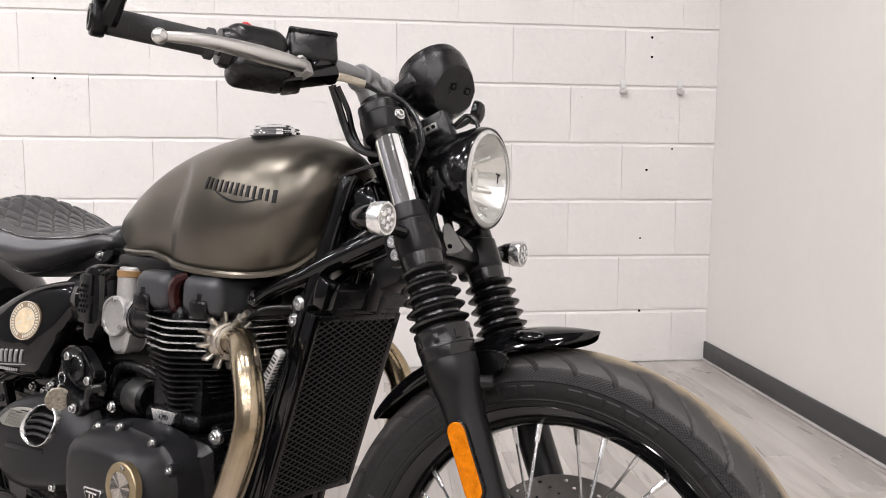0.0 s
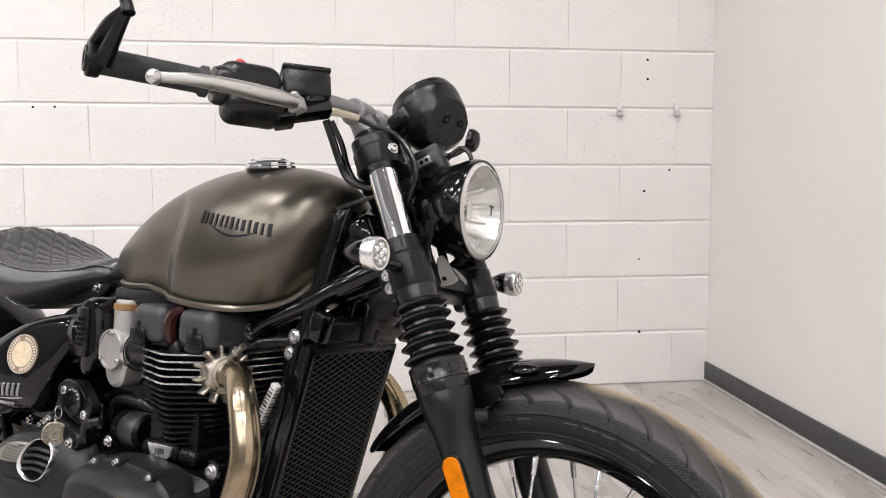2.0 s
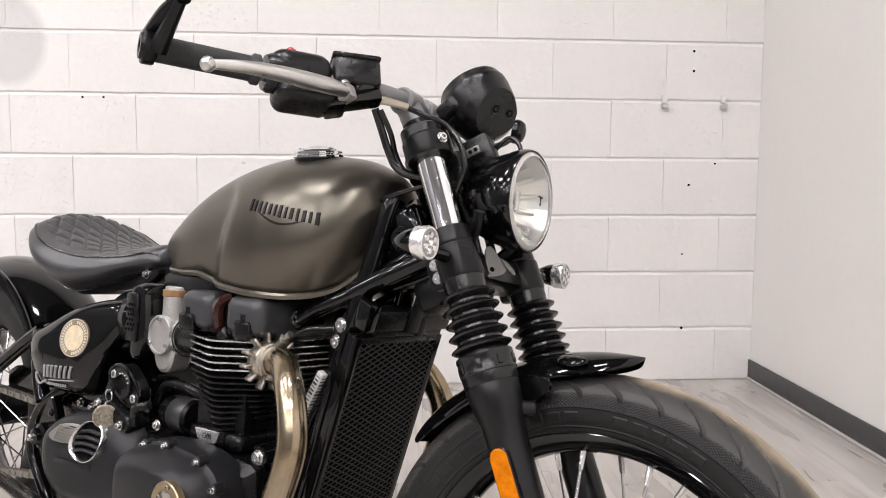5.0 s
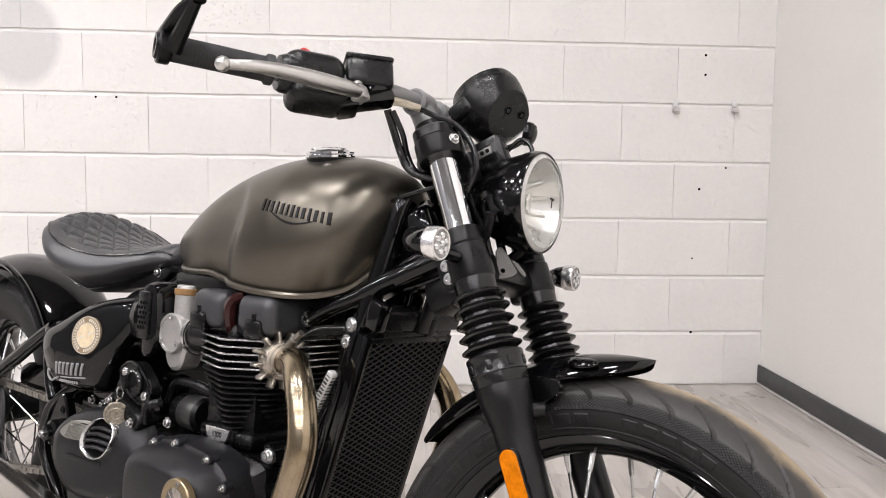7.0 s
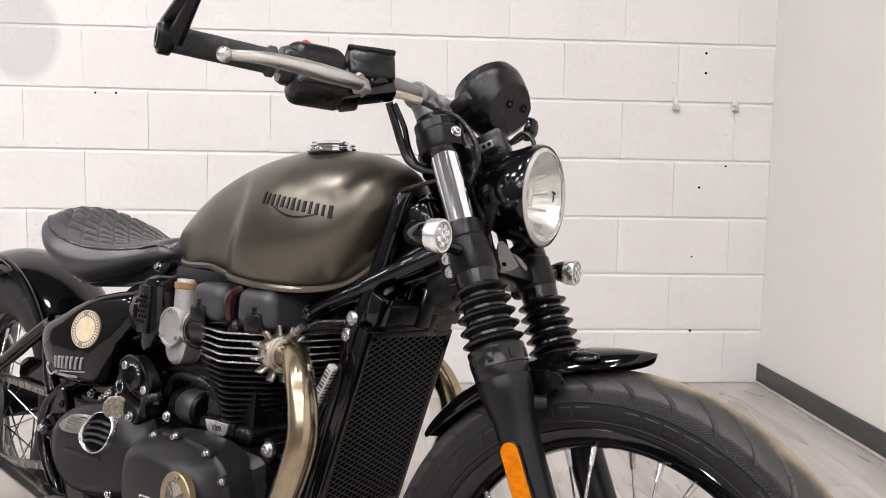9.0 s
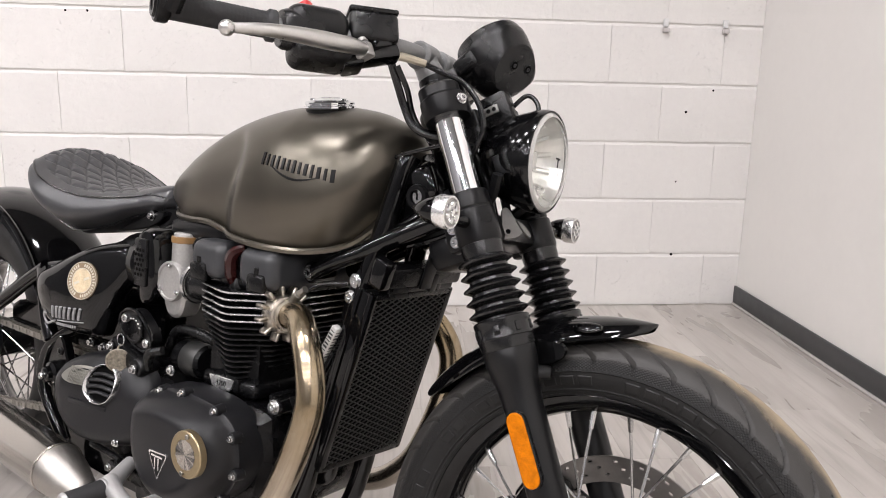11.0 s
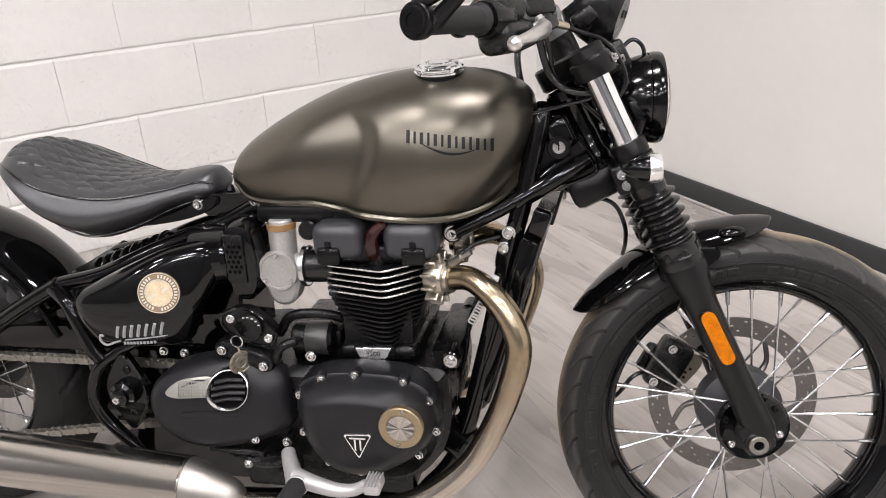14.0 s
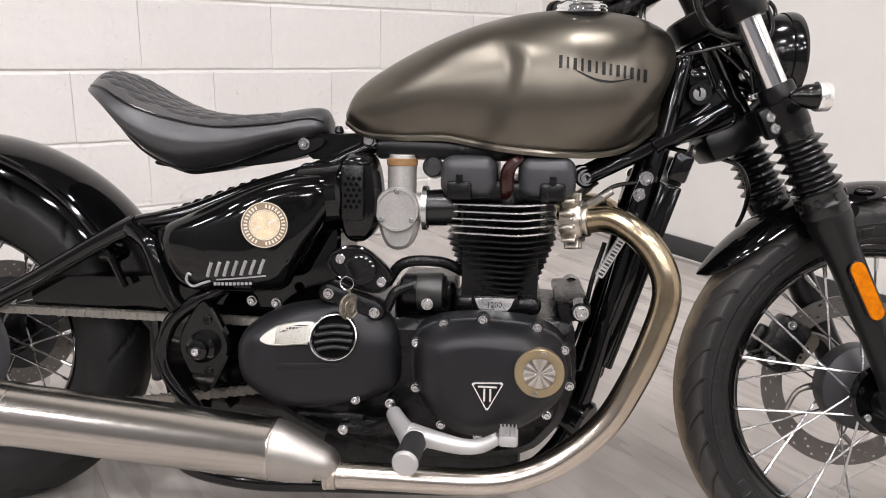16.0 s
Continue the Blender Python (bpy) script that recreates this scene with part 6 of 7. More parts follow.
rod(bm, (-0.113, -0.112, 0.632), (-0.113, -0.116, 0.65), 0.016, 0.012, n=16, edge=0.002)
part("plug_base", bm, cast_black, bike)
bm = bmesh.new()
for x0, x1, y, z in ((-0.3, 0.03, 0.0, 0.725), (-0.33, -0.05, -0.05, 0.71)):
    box(bm, ((x0 + x1) / 2, y, z), (x1 - x0, 0.09, 0.03), 0.008)
part("wiring_tray", bm, satin_black, bike)

# throttle body
bm = bmesh.new()
lathe(bm, [(0, 0), (0.036, 0.0), (0.036, 0.02), (0.0345, 0.0225), (0.031, 0.0225), (0.03, 0.02), (0.026, 0.02), (0.0, 0.021)], pose(-0.29, -0.1, 0.616, 90), 40)
rod(bm, (-0.286, -0.092, 0.62), (-0.286, -0.092, 0.692), 0.0235, 0.0235, n=28, edge=0.002)
plate(bm, [(-0.32, 0.612), (-0.258, 0.612), (-0.26, 0.58), (-0.27, 0.556), (-0.29, 0.549), (-0.308, 0.556), (-0.319, 0.58)], [(-0.07, 0.004), (-0.075, 0), (-0.108, 0), (-0.113, 0.006)], steps=3)
rod(bm, (-0.32, -0.095, 0.617), (-0.22, -0.095, 0.617), 0.025, n=24, edge=0.002)
thr = part("throttle_body", bm, alloy, bike, "pale cast alloy throttle body")
for a in (90, 215, 325):
    bm = bmesh.new()
    hex_bolt(bm, (-0.29 + 0.029 * math.cos(radians(a)), -0.1225, 0.616 + 0.029 * math.sin(radians(a))), (0, -1, 0), 0.0042, 0.003, washer=False)
    part("screw", bm, bolt_steel, thr)
bm = bmesh.new()
lathe(bm, [(0.0237, 0.0), (0.0252, 0.001), (0.0252, 0.011), (0.024, 0.012)], pose(-0.286, -0.092, 0.685), 32)
part("cap_band", bm, copper_cap, thr, "brown band round the cap")
bm = bmesh.new()
rod(bm, (-0.286, -0.092, 0.69), (-0.286, -0.092, 0.703), 0.0225, 0.021, n=28, edge=0.002)
part("top_cap", bm, alloy, thr)
bm = bmesh.new()
rod(bm, (-0.252, -0.092, 0.617), (-0.19, -0.09, 0.62), 0.029, 0.031, n=28, edge=0.004)
part("intake_rubber", bm, rubber, bike)
bm = bmesh.new()
lathe(bm, [(0.0335, -0.004), (0.0365, -0.004), (0.0365, 0.004), (0.0335, 0.004)], pose(-0.247, -0.091, 0.617, 0, 90), 32, closed=True)
part("hose_clamp", bm, bolt_steel, thr)
bm = bmesh.new()
rod(bm, (-0.235, -0.07, 0.68), (-0.235, -0.105, 0.685), 0.017, n=20, edge=0.003)
part("sensor_plug", bm, plastic_black, bike)
# air box boot
bm = bmesh.new()
plate(bm, [(-0.386, 0.64), (-0.381, 0.69), (-0.358, 0.704), (-0.33, 0.694), (-0.319, 0.64), (-0.324, 0.59), (-0.345, 0.563), (-0.376, 0.573)], [(-0.06, 0.004), (-0.065, 0), (-0.118, 0), (-0.128, 0.006), (-0.131, 0.014)])
airb = part("intake_box", bm, gloss_black, bike, "gloss black intake box with a perforated grille")
bm = bmesh.new()
box(bm, (-0.359, -0.132, 0.642), (0.036, 0.01, 0.088), 0.004)
gp = part("grille_plate", bm, plastic_black, airb, "black perforated plate")
bm = bmesh.new()
for r_ in range(6):
    for c_ in range(3):
        rod(bm, (-0.37 + 0.009 * c_ + (0.0045 if r_ % 2 else 0), -0.135, 0.62 + 0.009 * r_), (-0.37 + 0.009 * c_ + (0.0045 if r_ % 2 else 0), -0.1375, 0.62 + 0.009 * r_), 0.0032, n=8)
part("grille_hole", bm, core_black, airb)
bm = bmesh.new()
rod(bm, (-0.37, -0.085, 0.635), (-0.45, -0.07, 0.625), 0.055, 0.06, n=28, edge=0.006)
part("intake_duct", bm, gloss_black, bike)

# ignition lock
bm = bmesh.new()
plate(bm, [(-0.392, 0.545), (-0.37, 0.558), (-0.338, 0.557), (-0.3, 0.525), (-0.297, 0.505), (-0.318, 0.49), (-0.365, 0.503), (-0.39, 0.525)], [(-0.14, 0), (-0.158, 0), (-0.162, 0.003)])
igp = part("ignition_plate", bm, satin_black, bike, "black ignition switch plate", pose(0, 0.013, -0.003))
bm = bmesh.new()
rim_line = [(p.x, -0.1615, p.y) for p in round_poly([(-0.392, 0.545), (-0.37, 0.558), (-0.338, 0.557), (-0.3, 0.525), (-0.297, 0.505), (-0.318, 0.49), (-0.365, 0.503), (-0.39, 0.525)], 5)]
tube(bm, rim_line + rim_line[:1], 0.0034, 8, 1, smooth=False)
part("plate_rim", bm, gloss_black, igp)
bm = bmesh.new()
lathe(bm, [(0, 0.0), (0.025, 0), (0.025, 0.009), (0.0235, 0.011), (0.019, 0.011), (0.0185, 0.008), (0, 0.008)], pose(-0.342, -0.158, 0.525, 90), 36)
igl = part("ignition_lock", bm, plastic_black, bike, "", pose(0, 0.013, -0.003))
bm = bmesh.new()
for a in range(20, 110, 22):
    box(bm, (-0.342 + 0.0215 * math.cos(radians(a)), -0.1692, 0.525 + 0.0215 * math.sin(radians(a))), (0.0042, 0.0006, 0.0022), 0.0)
part("lock_mark", bm, white_print, igl)
for x, z in ((-0.375, 0.541), (-0.309, 0.506)):
    bm = bmesh.new()
    hex_bolt(bm, (x, -0.16, z), (0, -1, 0), 0.0085, 0.007)
    part("plate_bolt", bm, bolt_steel, igp)

# side cover with round sticker and script
def cover_tuck(x, z):
    """How far the cover's skin draws in towards its front, its foot and its upper edge."""
    return 0.03 * step01((x + 0.56) / 0.17) + 0.014 * step01((0.55 - z) / 0.08) + 0.012 * step01((z - 0.565) / 0.08) - 0.013


SCV = [(-0.667, 0.575), (-0.62, 0.604), (-0.5316, 0.643), (-0.4746, 0.662), (-0.42, 0.669), (-0.393, 0.661), (-0.385, 0.638), (-0.396, 0.612), (-0.427, 0.5607), (-0.458, 0.506), (-0.472, 0.484), (-0.5, 0.477), (-0.583, 0.477), (-0.637, 0.48), (-0.66, 0.51)]
bm = bmesh.new()
plate(bm, SCV, [(-0.115, 0), (-0.14, 0), (-0.152, 0.004), (-0.16, 0.012), (-0.165, 0.024), (-0.1675, 0.04), (-0.168, 0.06)], dome=True)
# front edge tucks in
for v in bm.verts:
    if v.co.y < -0.12:
        v.co.y += cover_tuck(v.co.x, v.co.z)
bmesh.ops.recalc_face_normals(bm, faces=bm.faces)
scover = part("side_cover", bm, gloss_black, bike, "gloss black side cover with a round sticker and silver script", sharp=60)
ST_X, ST_Z = -0.492, 0.591
ST_A, ST_B = cover_tuck(ST_X + 0.03, ST_Z) - cover_tuck(ST_X - 0.03, ST_Z), cover_tuck(ST_X, ST_Z + 0.03) - cover_tuck(ST_X, ST_Z - 0.03)
ST_OUT = Vector((ST_A / 0.06, -1, ST_B / 0.06)).normalized()
bmm = Matrix.Translation((ST_X, -0.1688 + cover_tuck(ST_X, ST_Z), ST_Z)) @ ST_OUT.to_track_quat("Z", "Y").to_matrix().to_4x4()
bm = bmesh.new()
lathe(bm, [(0, -0.004), (0.0362, -0.004), (0.0362, 0.0012), (0, 0.0012)], bmm, 48)
stick = part("round_sticker", bm, brown_print, scover, "round brown and cream sticker with a tan centre")
bm = bmesh.new()
lathe(bm, [(0, 0.0013), (0.0225, 0.0013), (0.0225, 0.0016), (0, 0.0016)], bmm, 40)
part("sticker_centre", bm, tan_print, stick)
bm = bmesh.new()
plate(bm, [(0, 0.018), (0.006, 0.006), (0.005, -0.012), (0, -0.017), (-0.005, -0.012), (-0.006, 0.006)], [(0.0015, 0), (0.0021, 0)], bmm @ pose(0, 0, 0, 0, 0, 18) @ pose(0, 0, 0, -90), steps=2)
part("sticker_emblem", bm, brown_print, stick)
bm = bmesh.new()
for sx in (-1, 1):
    box(bm, (sx * 0.0125, 0, 0.0018), (0.013, 0.0045, 0.0006), 0.0, bmm @ pose(0, 0, 0, 0, 0, 24))
lathe(bm, [(0.0345, 0.0013), (0.0355, 0.0013), (0.0355, 0.0016), (0.0345, 0.0016)], bmm, 48, closed=True)
lathe(bm, [(0.0228, 0.0013), (0.0240, 0.0013), (0.0240, 0.0017), (0.0228, 0.0017)], bmm, 48, closed=True)
for k in range(34):
    if k in (9, 10, 24, 25):
        continue
    a = 2 * math.pi * k / 34
    box(bm, (0, 0, 0), (0.0026, 0.0056, 0.0006), 0.0, bmm @ pose(0.0292 * math.cos(a), 0.0292 * math.sin(a), 0.0015, 0, 0, math.degrees(a) + 90))
part("sticker_print", bm, cream_print, stick)


def side_line(bm, pts, r):
    line = []
    for x, z in pts:
        y = -0.1685 + cover_tuck(x, z)
        line.append((x, y, z))
    tube(bm, line, r, 6, 6)


# slanted plain strokes over a line of small bars
ox, oz, w = -0.594, 0.516, 0.078


def stroke(pts, r):
    bm = bmesh.new()
    side_line(bm, pts, r)
    return part("script_stroke", bm, grey_print, scover)


stroke([(ox + w * u, oz + v) for u, v in ((0.16, -0.017), (0.0, -0.021), (-0.22, -0.027), (-0.34, -0.018), (-0.29, -0.006), (-0.22, -0.008))], 0.0021)
for k in range(7):
    u = 0.12 + 0.175 * k
    stroke([(ox + w * u, oz - 0.009 + 0.001 * k), (ox + w * (u + 0.06), oz + 0.003 + 0.001 * k), (ox + w * (u + 0.12), oz + 0.014 + 0.001 * k)], 0.003)
stroke([(ox + w * u, oz + v) for u, v in ((0.3, -0.0145), (0.7, -0.0115), (1.1, -0.0085), (1.3, -0.007))], 0.0013)
bm = bmesh.new()
for k in range(10):
    x = ox + w * (0.26 + 0.08 * k)
    y = -0.1688 + cover_tuck(x, oz - 0.022)
    box(bm, (x, y, oz - 0.0215 + 0.0002 * k), (0.0042, 0.0012, 0.005))
part("script_line", bm, grey_print, scover)
# ---- exhaust ----
for sgn in (1, -1):
    def Q(x, y, z):
        return (x, sgn * y, z)
    bm = bmesh.new()
    pipe = [(-0.03, -0.105, 0.603), (0.008, -0.112, 0.606), (0.05, -0.13, 0.61), (0.092, -0.155, 0.585), (0.12, -0.17, 0.545), (0.128, -0.176, 0.5), (0.112, -0.18, 0.437), (0.083, -0.184, 0.366), (0.045, -0.19, 0.301), (-0.013, -0.197, 0.249), (-0.073, -0.204, 0.219), (-0.143, -0.21, 0.206), (-0.277, -0.215, 0.207), (-0.38, -0.22, 0.209)]
    tube(bm, [Q(*p) for p in pipe], [0.0205] * 3 + [0.0215] * 8 + [0.021] * 3, 24, 8)
    ex = part("exhaust_header", bm, header_steel, bike, "brown heat-tinted steel exhaust header")
    bm = bmesh.new()
    fm, _ = along(Q(-0.028, -0.1, 0.603), Q(0.012, -0.113, 0.606))
    lathe(bm, [(0.022, 0.004), (0.03, 0.004), (0.032, 0.007), (0.032, 0.03), (0.029, 0.036), (0.0225, 0.038)], fm, 40)
    lathe(bm, [(0.0215, 0.036), (0.0255, 0.037), (0.0265, 0.041), (0.0255, 0.045), (0.0215, 0.046)], fm, 40)
    part("header_clamp", bm, clamp_steel, ex, "finned steel header clamp")
    for k in range(12):   # rounded paddles
        fk = fm @ pose(0, 0, 0, 0, 0, 30 * k + 9)
        bm = bmesh.new()
        box(bm, (0.0375, 0, 0.019), (0.017, 0.0062, 0.024), 0.0028, fk, 3)
        part("clamp_fin", bm, clamp_steel, ex)
    bm = bmesh.new()
    rod(bm, Q(0.012, -0.108, 0.628), Q(0.035, -0.118, 0.645), 0.0085, 0.0075, n=12, edge=0.001)
    rod(bm, Q(0.03, -0.116, 0.641), Q(0.048, -0.118, 0.654), 0.0055, n=10)
    part("oxygen_sensor", bm, chain_steel, ex)
    # silencer, slightly raised to the rear, with an off-centre cone
    p0, p1 = Vector(Q(-0.462, -0.222, 0.2465)), Vector(Q(-1.06, -0.224, 0.2925))
    mm, ln = along(p0, p1)
    bm = bmesh.new()
    tube(bm, [Q(-0.381, -0.22, 0.209), Q(-0.383, -0.22, 0.216), Q(-0.389, -0.2205, 0.2245), Q(-0.4, -0.221, 0.2285), Q(-0.416, -0.2212, 0.2328), Q(-0.434, -0.2215, 0.2378), Q(-0.452, -0.222, 0.2428), Q(-0.47, -0.222, 0.2471)], [0.0236, 0.0265, 0.0305, 0.034, 0.0385, 0.0428, 0.046, 0.0478], 40, 5)
    cone = part("silencer_cone", bm, cone_steel, ex, "satin steel silencer cone")
    bm = bmesh.new()
    lathe(bm, [(0.046, 0.0), (0.0486, 0.0), (0.0496, 0.0014), (0.0496, 0.005), (0.0488, 0.0062), (0.0498, 0.43), (0.0508, 0.431), (0.0508, ln - 0.02), (0.0495, ln), (0.044, ln + 0.002), (0.042, ln - 0.05), (0.0, ln - 0.06)], mm, 48)
    part("silencer", bm, brushed, bike, "brushed steel silencer with a seamed end")
    bm = bmesh.new()
    cm, _ = along(Q(-0.365, -0.2195, 0.2087), Q(-0.381, -0.22, 0.209))
    lathe(bm, [(0.0215, 0.0), (0.0235, 0.001), (0.0235, 0.005), (0.0225, 0.006), (0.0235, 0.0075), (0.0235, 0.012), (0.0225, 0.0135), (0.0245, 0.0155), (0.0245, 0.019), (0.022, 0.02)], cm, 28)
    part("pipe_clamp", bm, clamp_steel, ex)
    bm = bmesh.new()
    hex_bolt(bm, Q(-0.408, -0.243, 0.2475), (0, sgn * -0.8, 0.6), 0.0045, 0.005)
    part("clamp_bolt", bm, bolt_steel, ex)

# ---- radiator ----
RAD = pose(0.166, 0.005, 0.658, 0, 17.3, -4)   # top of its front face; its z runs up, x forward
RW2, RH = 0.095, 0.318
bm = bmesh.new()
box(bm, (-0.02, 0, -RH / 2), (0.026, 0.17, RH - 0.01), 0.003, RAD)
rad = part("radiator", bm, core_black, bike, "black radiator behind a wire guard")
for sy in (-1, 1):
    bm = bmesh.new()
    box(bm, (-0.005, sy * (RW2 - 0.007), -RH / 2), (0.01, 0.014, RH), 0.003, RAD)
    box(bm, (-0.02, sy * (RW2 - 0.007), -RH / 2), (0.024, 0.008, RH - 0.006), 0.002, RAD)
    box(bm, (-0.03, sy * (RW2 - 0.006), -RH / 2), (0.008, 0.012, RH - 0.004), 0.002, RAD)
    part("side_channel", bm, gloss_black, rad)
bm = bmesh.new()
box(bm, (-0.008, 0, -0.006), (0.016, 2 * RW2 - 0.006, 0.011), 0.003, RAD)
part("top_rail", bm, plastic_black, rad)
bm = bmesh.new()
box(bm, (-0.008, 0, -RH + 0.006), (0.016, 2 * RW2 - 0.006, 0.013), 0.003, RAD)
part("bottom_rail", bm, plastic_black, rad)
bm = bmesh.new()
box(bm, (-0.012, 0.016, 0.026), (0.03, 0.168, 0.034), 0.005, RAD)
box(bm, (-0.01, 0.012, 0.005), (0.022, 0.15, 0.01), 0.002, RAD)
part("header_tank", bm, plastic_black, rad)
bm = bmesh.new()
box(bm, (-0.012, -0.076, 0.03), (0.03, 0.026, 0.046), 0.006, RAD)
part("tank_end", bm, gloss_black, rad)
bm = bmesh.new()
box(bm, (0.005, 0.012, 0.04), (0.006, 0.026, 0.066), 0.002, RAD)
box(bm, (0.004, 0.03, 0.016), (0.008, 0.016, 0.03), 0.002, RAD)
part("radiator_mount", bm, satin_black, rad)
bm = bmesh.new()
hex_bolt(bm, RAD @ Vector((0.008, 0.012, 0.062)), (1, 0, 0), 0.007, 0.006)
part("mount_bolt", bm, chain_steel, rad)
# wire guard: two crossing families of flat wires
bm = bmesh.new()
W2, Z0, Z1 = RW2 - 0.013, -RH + 0.012, -0.011
for fam in (1, -1):
    sl = fam * 1.9
    for k in range(-46, 47):
        c = k * 0.0185
        za, zb = sorted(((-W2 - c) / sl, (W2 - c) / sl))
        lo, hi = max(Z0, za), min(Z1, zb)
        if hi - lo < 0.004:
            continue
        p, q = Vector((-0.002 + 0.0003 * fam, sl * lo + c, lo)), Vector((-0.002 + 0.0003 * fam, sl * hi + c, hi))
        d = (q - p).normalized()
        s_ = Vector((0, -d.z, d.y)) * 0.00085
        f_ = Vector((0.0009, 0, 0))
        vs = [bm.verts.new(RAD @ v) for v in (p - s_ - f_, p + s_ - f_, p + s_ + f_, p - s_ + f_, q - s_ - f_, q + s_ - f_, q + s_ + f_, q - s_ + f_)]
        for f4 in ((0, 1, 5, 4), (1, 2, 6, 5), (2, 3, 7, 6), (3, 0, 4, 7)):
            bm.faces.new([vs[t_] for t_ in f4])
bmesh.ops.recalc_face_normals(bm, faces=bm.faces)
tagged(part("wire_guard", bm, grille_black, rad, "black diamond-mesh wire guard"), kind="stuff")
# lower hose stub
bm = bmesh.new()
tube(bm, [RAD @ Vector(v) for v in ((-0.02, -0.05, -RH - 0.002), (-0.02, -0.05, -RH - 0.03), (-0.05, -0.04, -RH - 0.055))], 0.014, 12, 4)
part("lower_hose", bm, rubber, rad)

# ---- frame ----
def frame_tube(pts, r, name="frame_tube", mat=None, steps=8):
    bm = bmesh.new()
    tube(bm, pts, r, 16, steps)
    return part(name, bm, mat or gloss_black, bike)


for s in (-1, 1):
    frame_tube([(0.163, s * 0.028, 0.868), (0.1555, s * 0.036, 0.84), (0.129, s * 0.05, 0.7236), (0.099, s * 0.058, 0.614), (0.059, s * 0.066, 0.446), (0.008, s * 0.076, 0.265), (-0.05, s * 0.08, 0.18), (-0.12, s * 0.08, 0.14), (-0.4, s * 0.085, 0.128), (-0.56, s * 0.1, 0.132), (-0.66, s * 0.12, 0.17), (-0.66, s * 0.13, 0.25)], 0.0165)
    frame_tube([(0.205, s * 0.02, 0.79), (0.12, s * 0.05, 0.725), (0.06, s * 0.065, 0.695), (0.01, s * 0.068, 0.67)], 0.0125)
    frame_tube([(0.235, s * 0.02, 0.785), (0.18, s * 0.04, 0.755), (0.115, s * 0.056, 0.72)], 0.016)
    frame_tube([(-0.30, s * 0.03, 0.735), (-0.36, s * 0.04, 0.708), (-0.437, s * 0.056, 0.673), (-0.545, s * 0.075, 0.637), (-0.646, s * 0.095, 0.597), (-0.735, s * 0.105, 0.578), (-0.76, s * 0.108, 0.566)], 0.0145)
    frame_tube([(-0.73, s * 0.112, 0.582), (-0.80, s * 0.115, 0.545), (-0.9, s * 0.118, 0.487), (-1.02, s * 0.12, 0.42), (-1.1, s * 0.122, 0.36)], 0.0155)
    frame_tube([(-0.745, s * 0.112, 0.575), (-0.705, s * 0.13, 0.555), (-0.688, s * 0.137, 0.53), (-0.668, s * 0.14, 0.475), (-0.65, s * 0.14, 0.445)], 0.015)
    frame_tube([(-0.57, s * 0.12, 0.485), (-0.615, s * 0.135, 0.46), (-0.66, s * 0.14, 0.425), (-0.678, s * 0.142, 0.38), (-0.676, s * 0.142, 0.345), (-0.658, s * 0.14, 0.31), (-0.62, s * 0.138, 0.265), (-0.6, s * 0.135, 0.24)], 0.0125)
    bm = bmesh.new()
    plate(bm, [(-0.602, 0.462), (-0.574, 0.418), (-0.562, 0.384), (-0.575, 0.345), (-0.606, 0.304), (-0.634, 0.345), (-0.647, 0.386), (-0.634, 0.425)], [(s * 0.13, 0.003), (s * 0.133, 0), (s * 0.146, 0), (s * 0.15, 0.003)])
    pv = part("pivot_plate", bm, gloss_black, bike)
    bm = bmesh.new()
    lathe(bm, [(0, 0), (0.024, 0), (0.026, 0.006), (0.024, 0.016), (0.017, 0.02), (0.0155, 0.028), (0.01, 0.03), (0, 0.03)], pose(-0.604, s * 0.15, 0.385, 90 if s < 0 else -90), 32)
    part("pivot_cap", bm, gloss_black, pv)
    bm = bmesh.new()
    hex_bolt(bm, (-0.604, s * 0.18, 0.385), (0, s, 0), 0.007, 0.008, washer=False)
    part("pivot_bolt", bm, bolt_steel, pv)
    for zz in (0.43, 0.342):
        bm = bmesh.new()
        hex_bolt(bm, (-0.597, s * 0.149, zz), (0, s, 0), 0.008, 0.004)
        part("plate_bolt", bm, cast_black, pv)
    # downtube bracket and bolts
    bm = bmesh.new()
    plate(bm, [(0.108, 0.69), (0.118, 0.685), (0.104, 0.62), (0.096, 0.606), (0.08, 0.61), (0.088, 0.65)], [(s * 0.05, 0.002), (s * 0.066, 0), (s * 0.07, 0.002)], steps=3)
    br = part("engine_bracket", bm, gloss_black, bike)
    for x, z in ((0.106, 0.672), (0.098, 0.645)):
        bm = bmesh.new()
        hex_bolt(bm, (x, s * 0.07, z), (0, s, 0), 0.0085, 0.006)
        part("bracket_bolt", bm, bolt_steel, br)
    for x, y, z, rr in ((0.01, 0.072, 0.671, 0.0115), (0.007, 0.13, 0.461, 0.0105), (-0.348, 0.05, 0.723, 0.009), (-0.462, 0.045, 0.716, 0.0085)):
        bm = bmesh.new()
        rod(bm, (x, s * (y - 0.045), z), (x, s * y, z), rr * 1.5, n=20, edge=0.002)
        b2 = part("bolt_boss", bm, gloss_black, bike)
        bm = bmesh.new()
        hex_bolt(bm, (x, s * y, z), (0, s, 0), rr * 0.85, 0.008)
        part("frame_bolt", bm, bolt_steel, b2)

# front engine hanger
bm = bmesh.new()
plate(bm, [(-0.03, 0.468), (-0.005, 0.472), (0.018, 0.474), (0.024, 0.462), (0.014, 0.446), (-0.02, 0.44)], [(-0.11, 0.002), (-0.105, 0), (0.105, 0), (0.11, 0.002)], steps=3)
part("engine_hanger", bm, cast_black, bike)
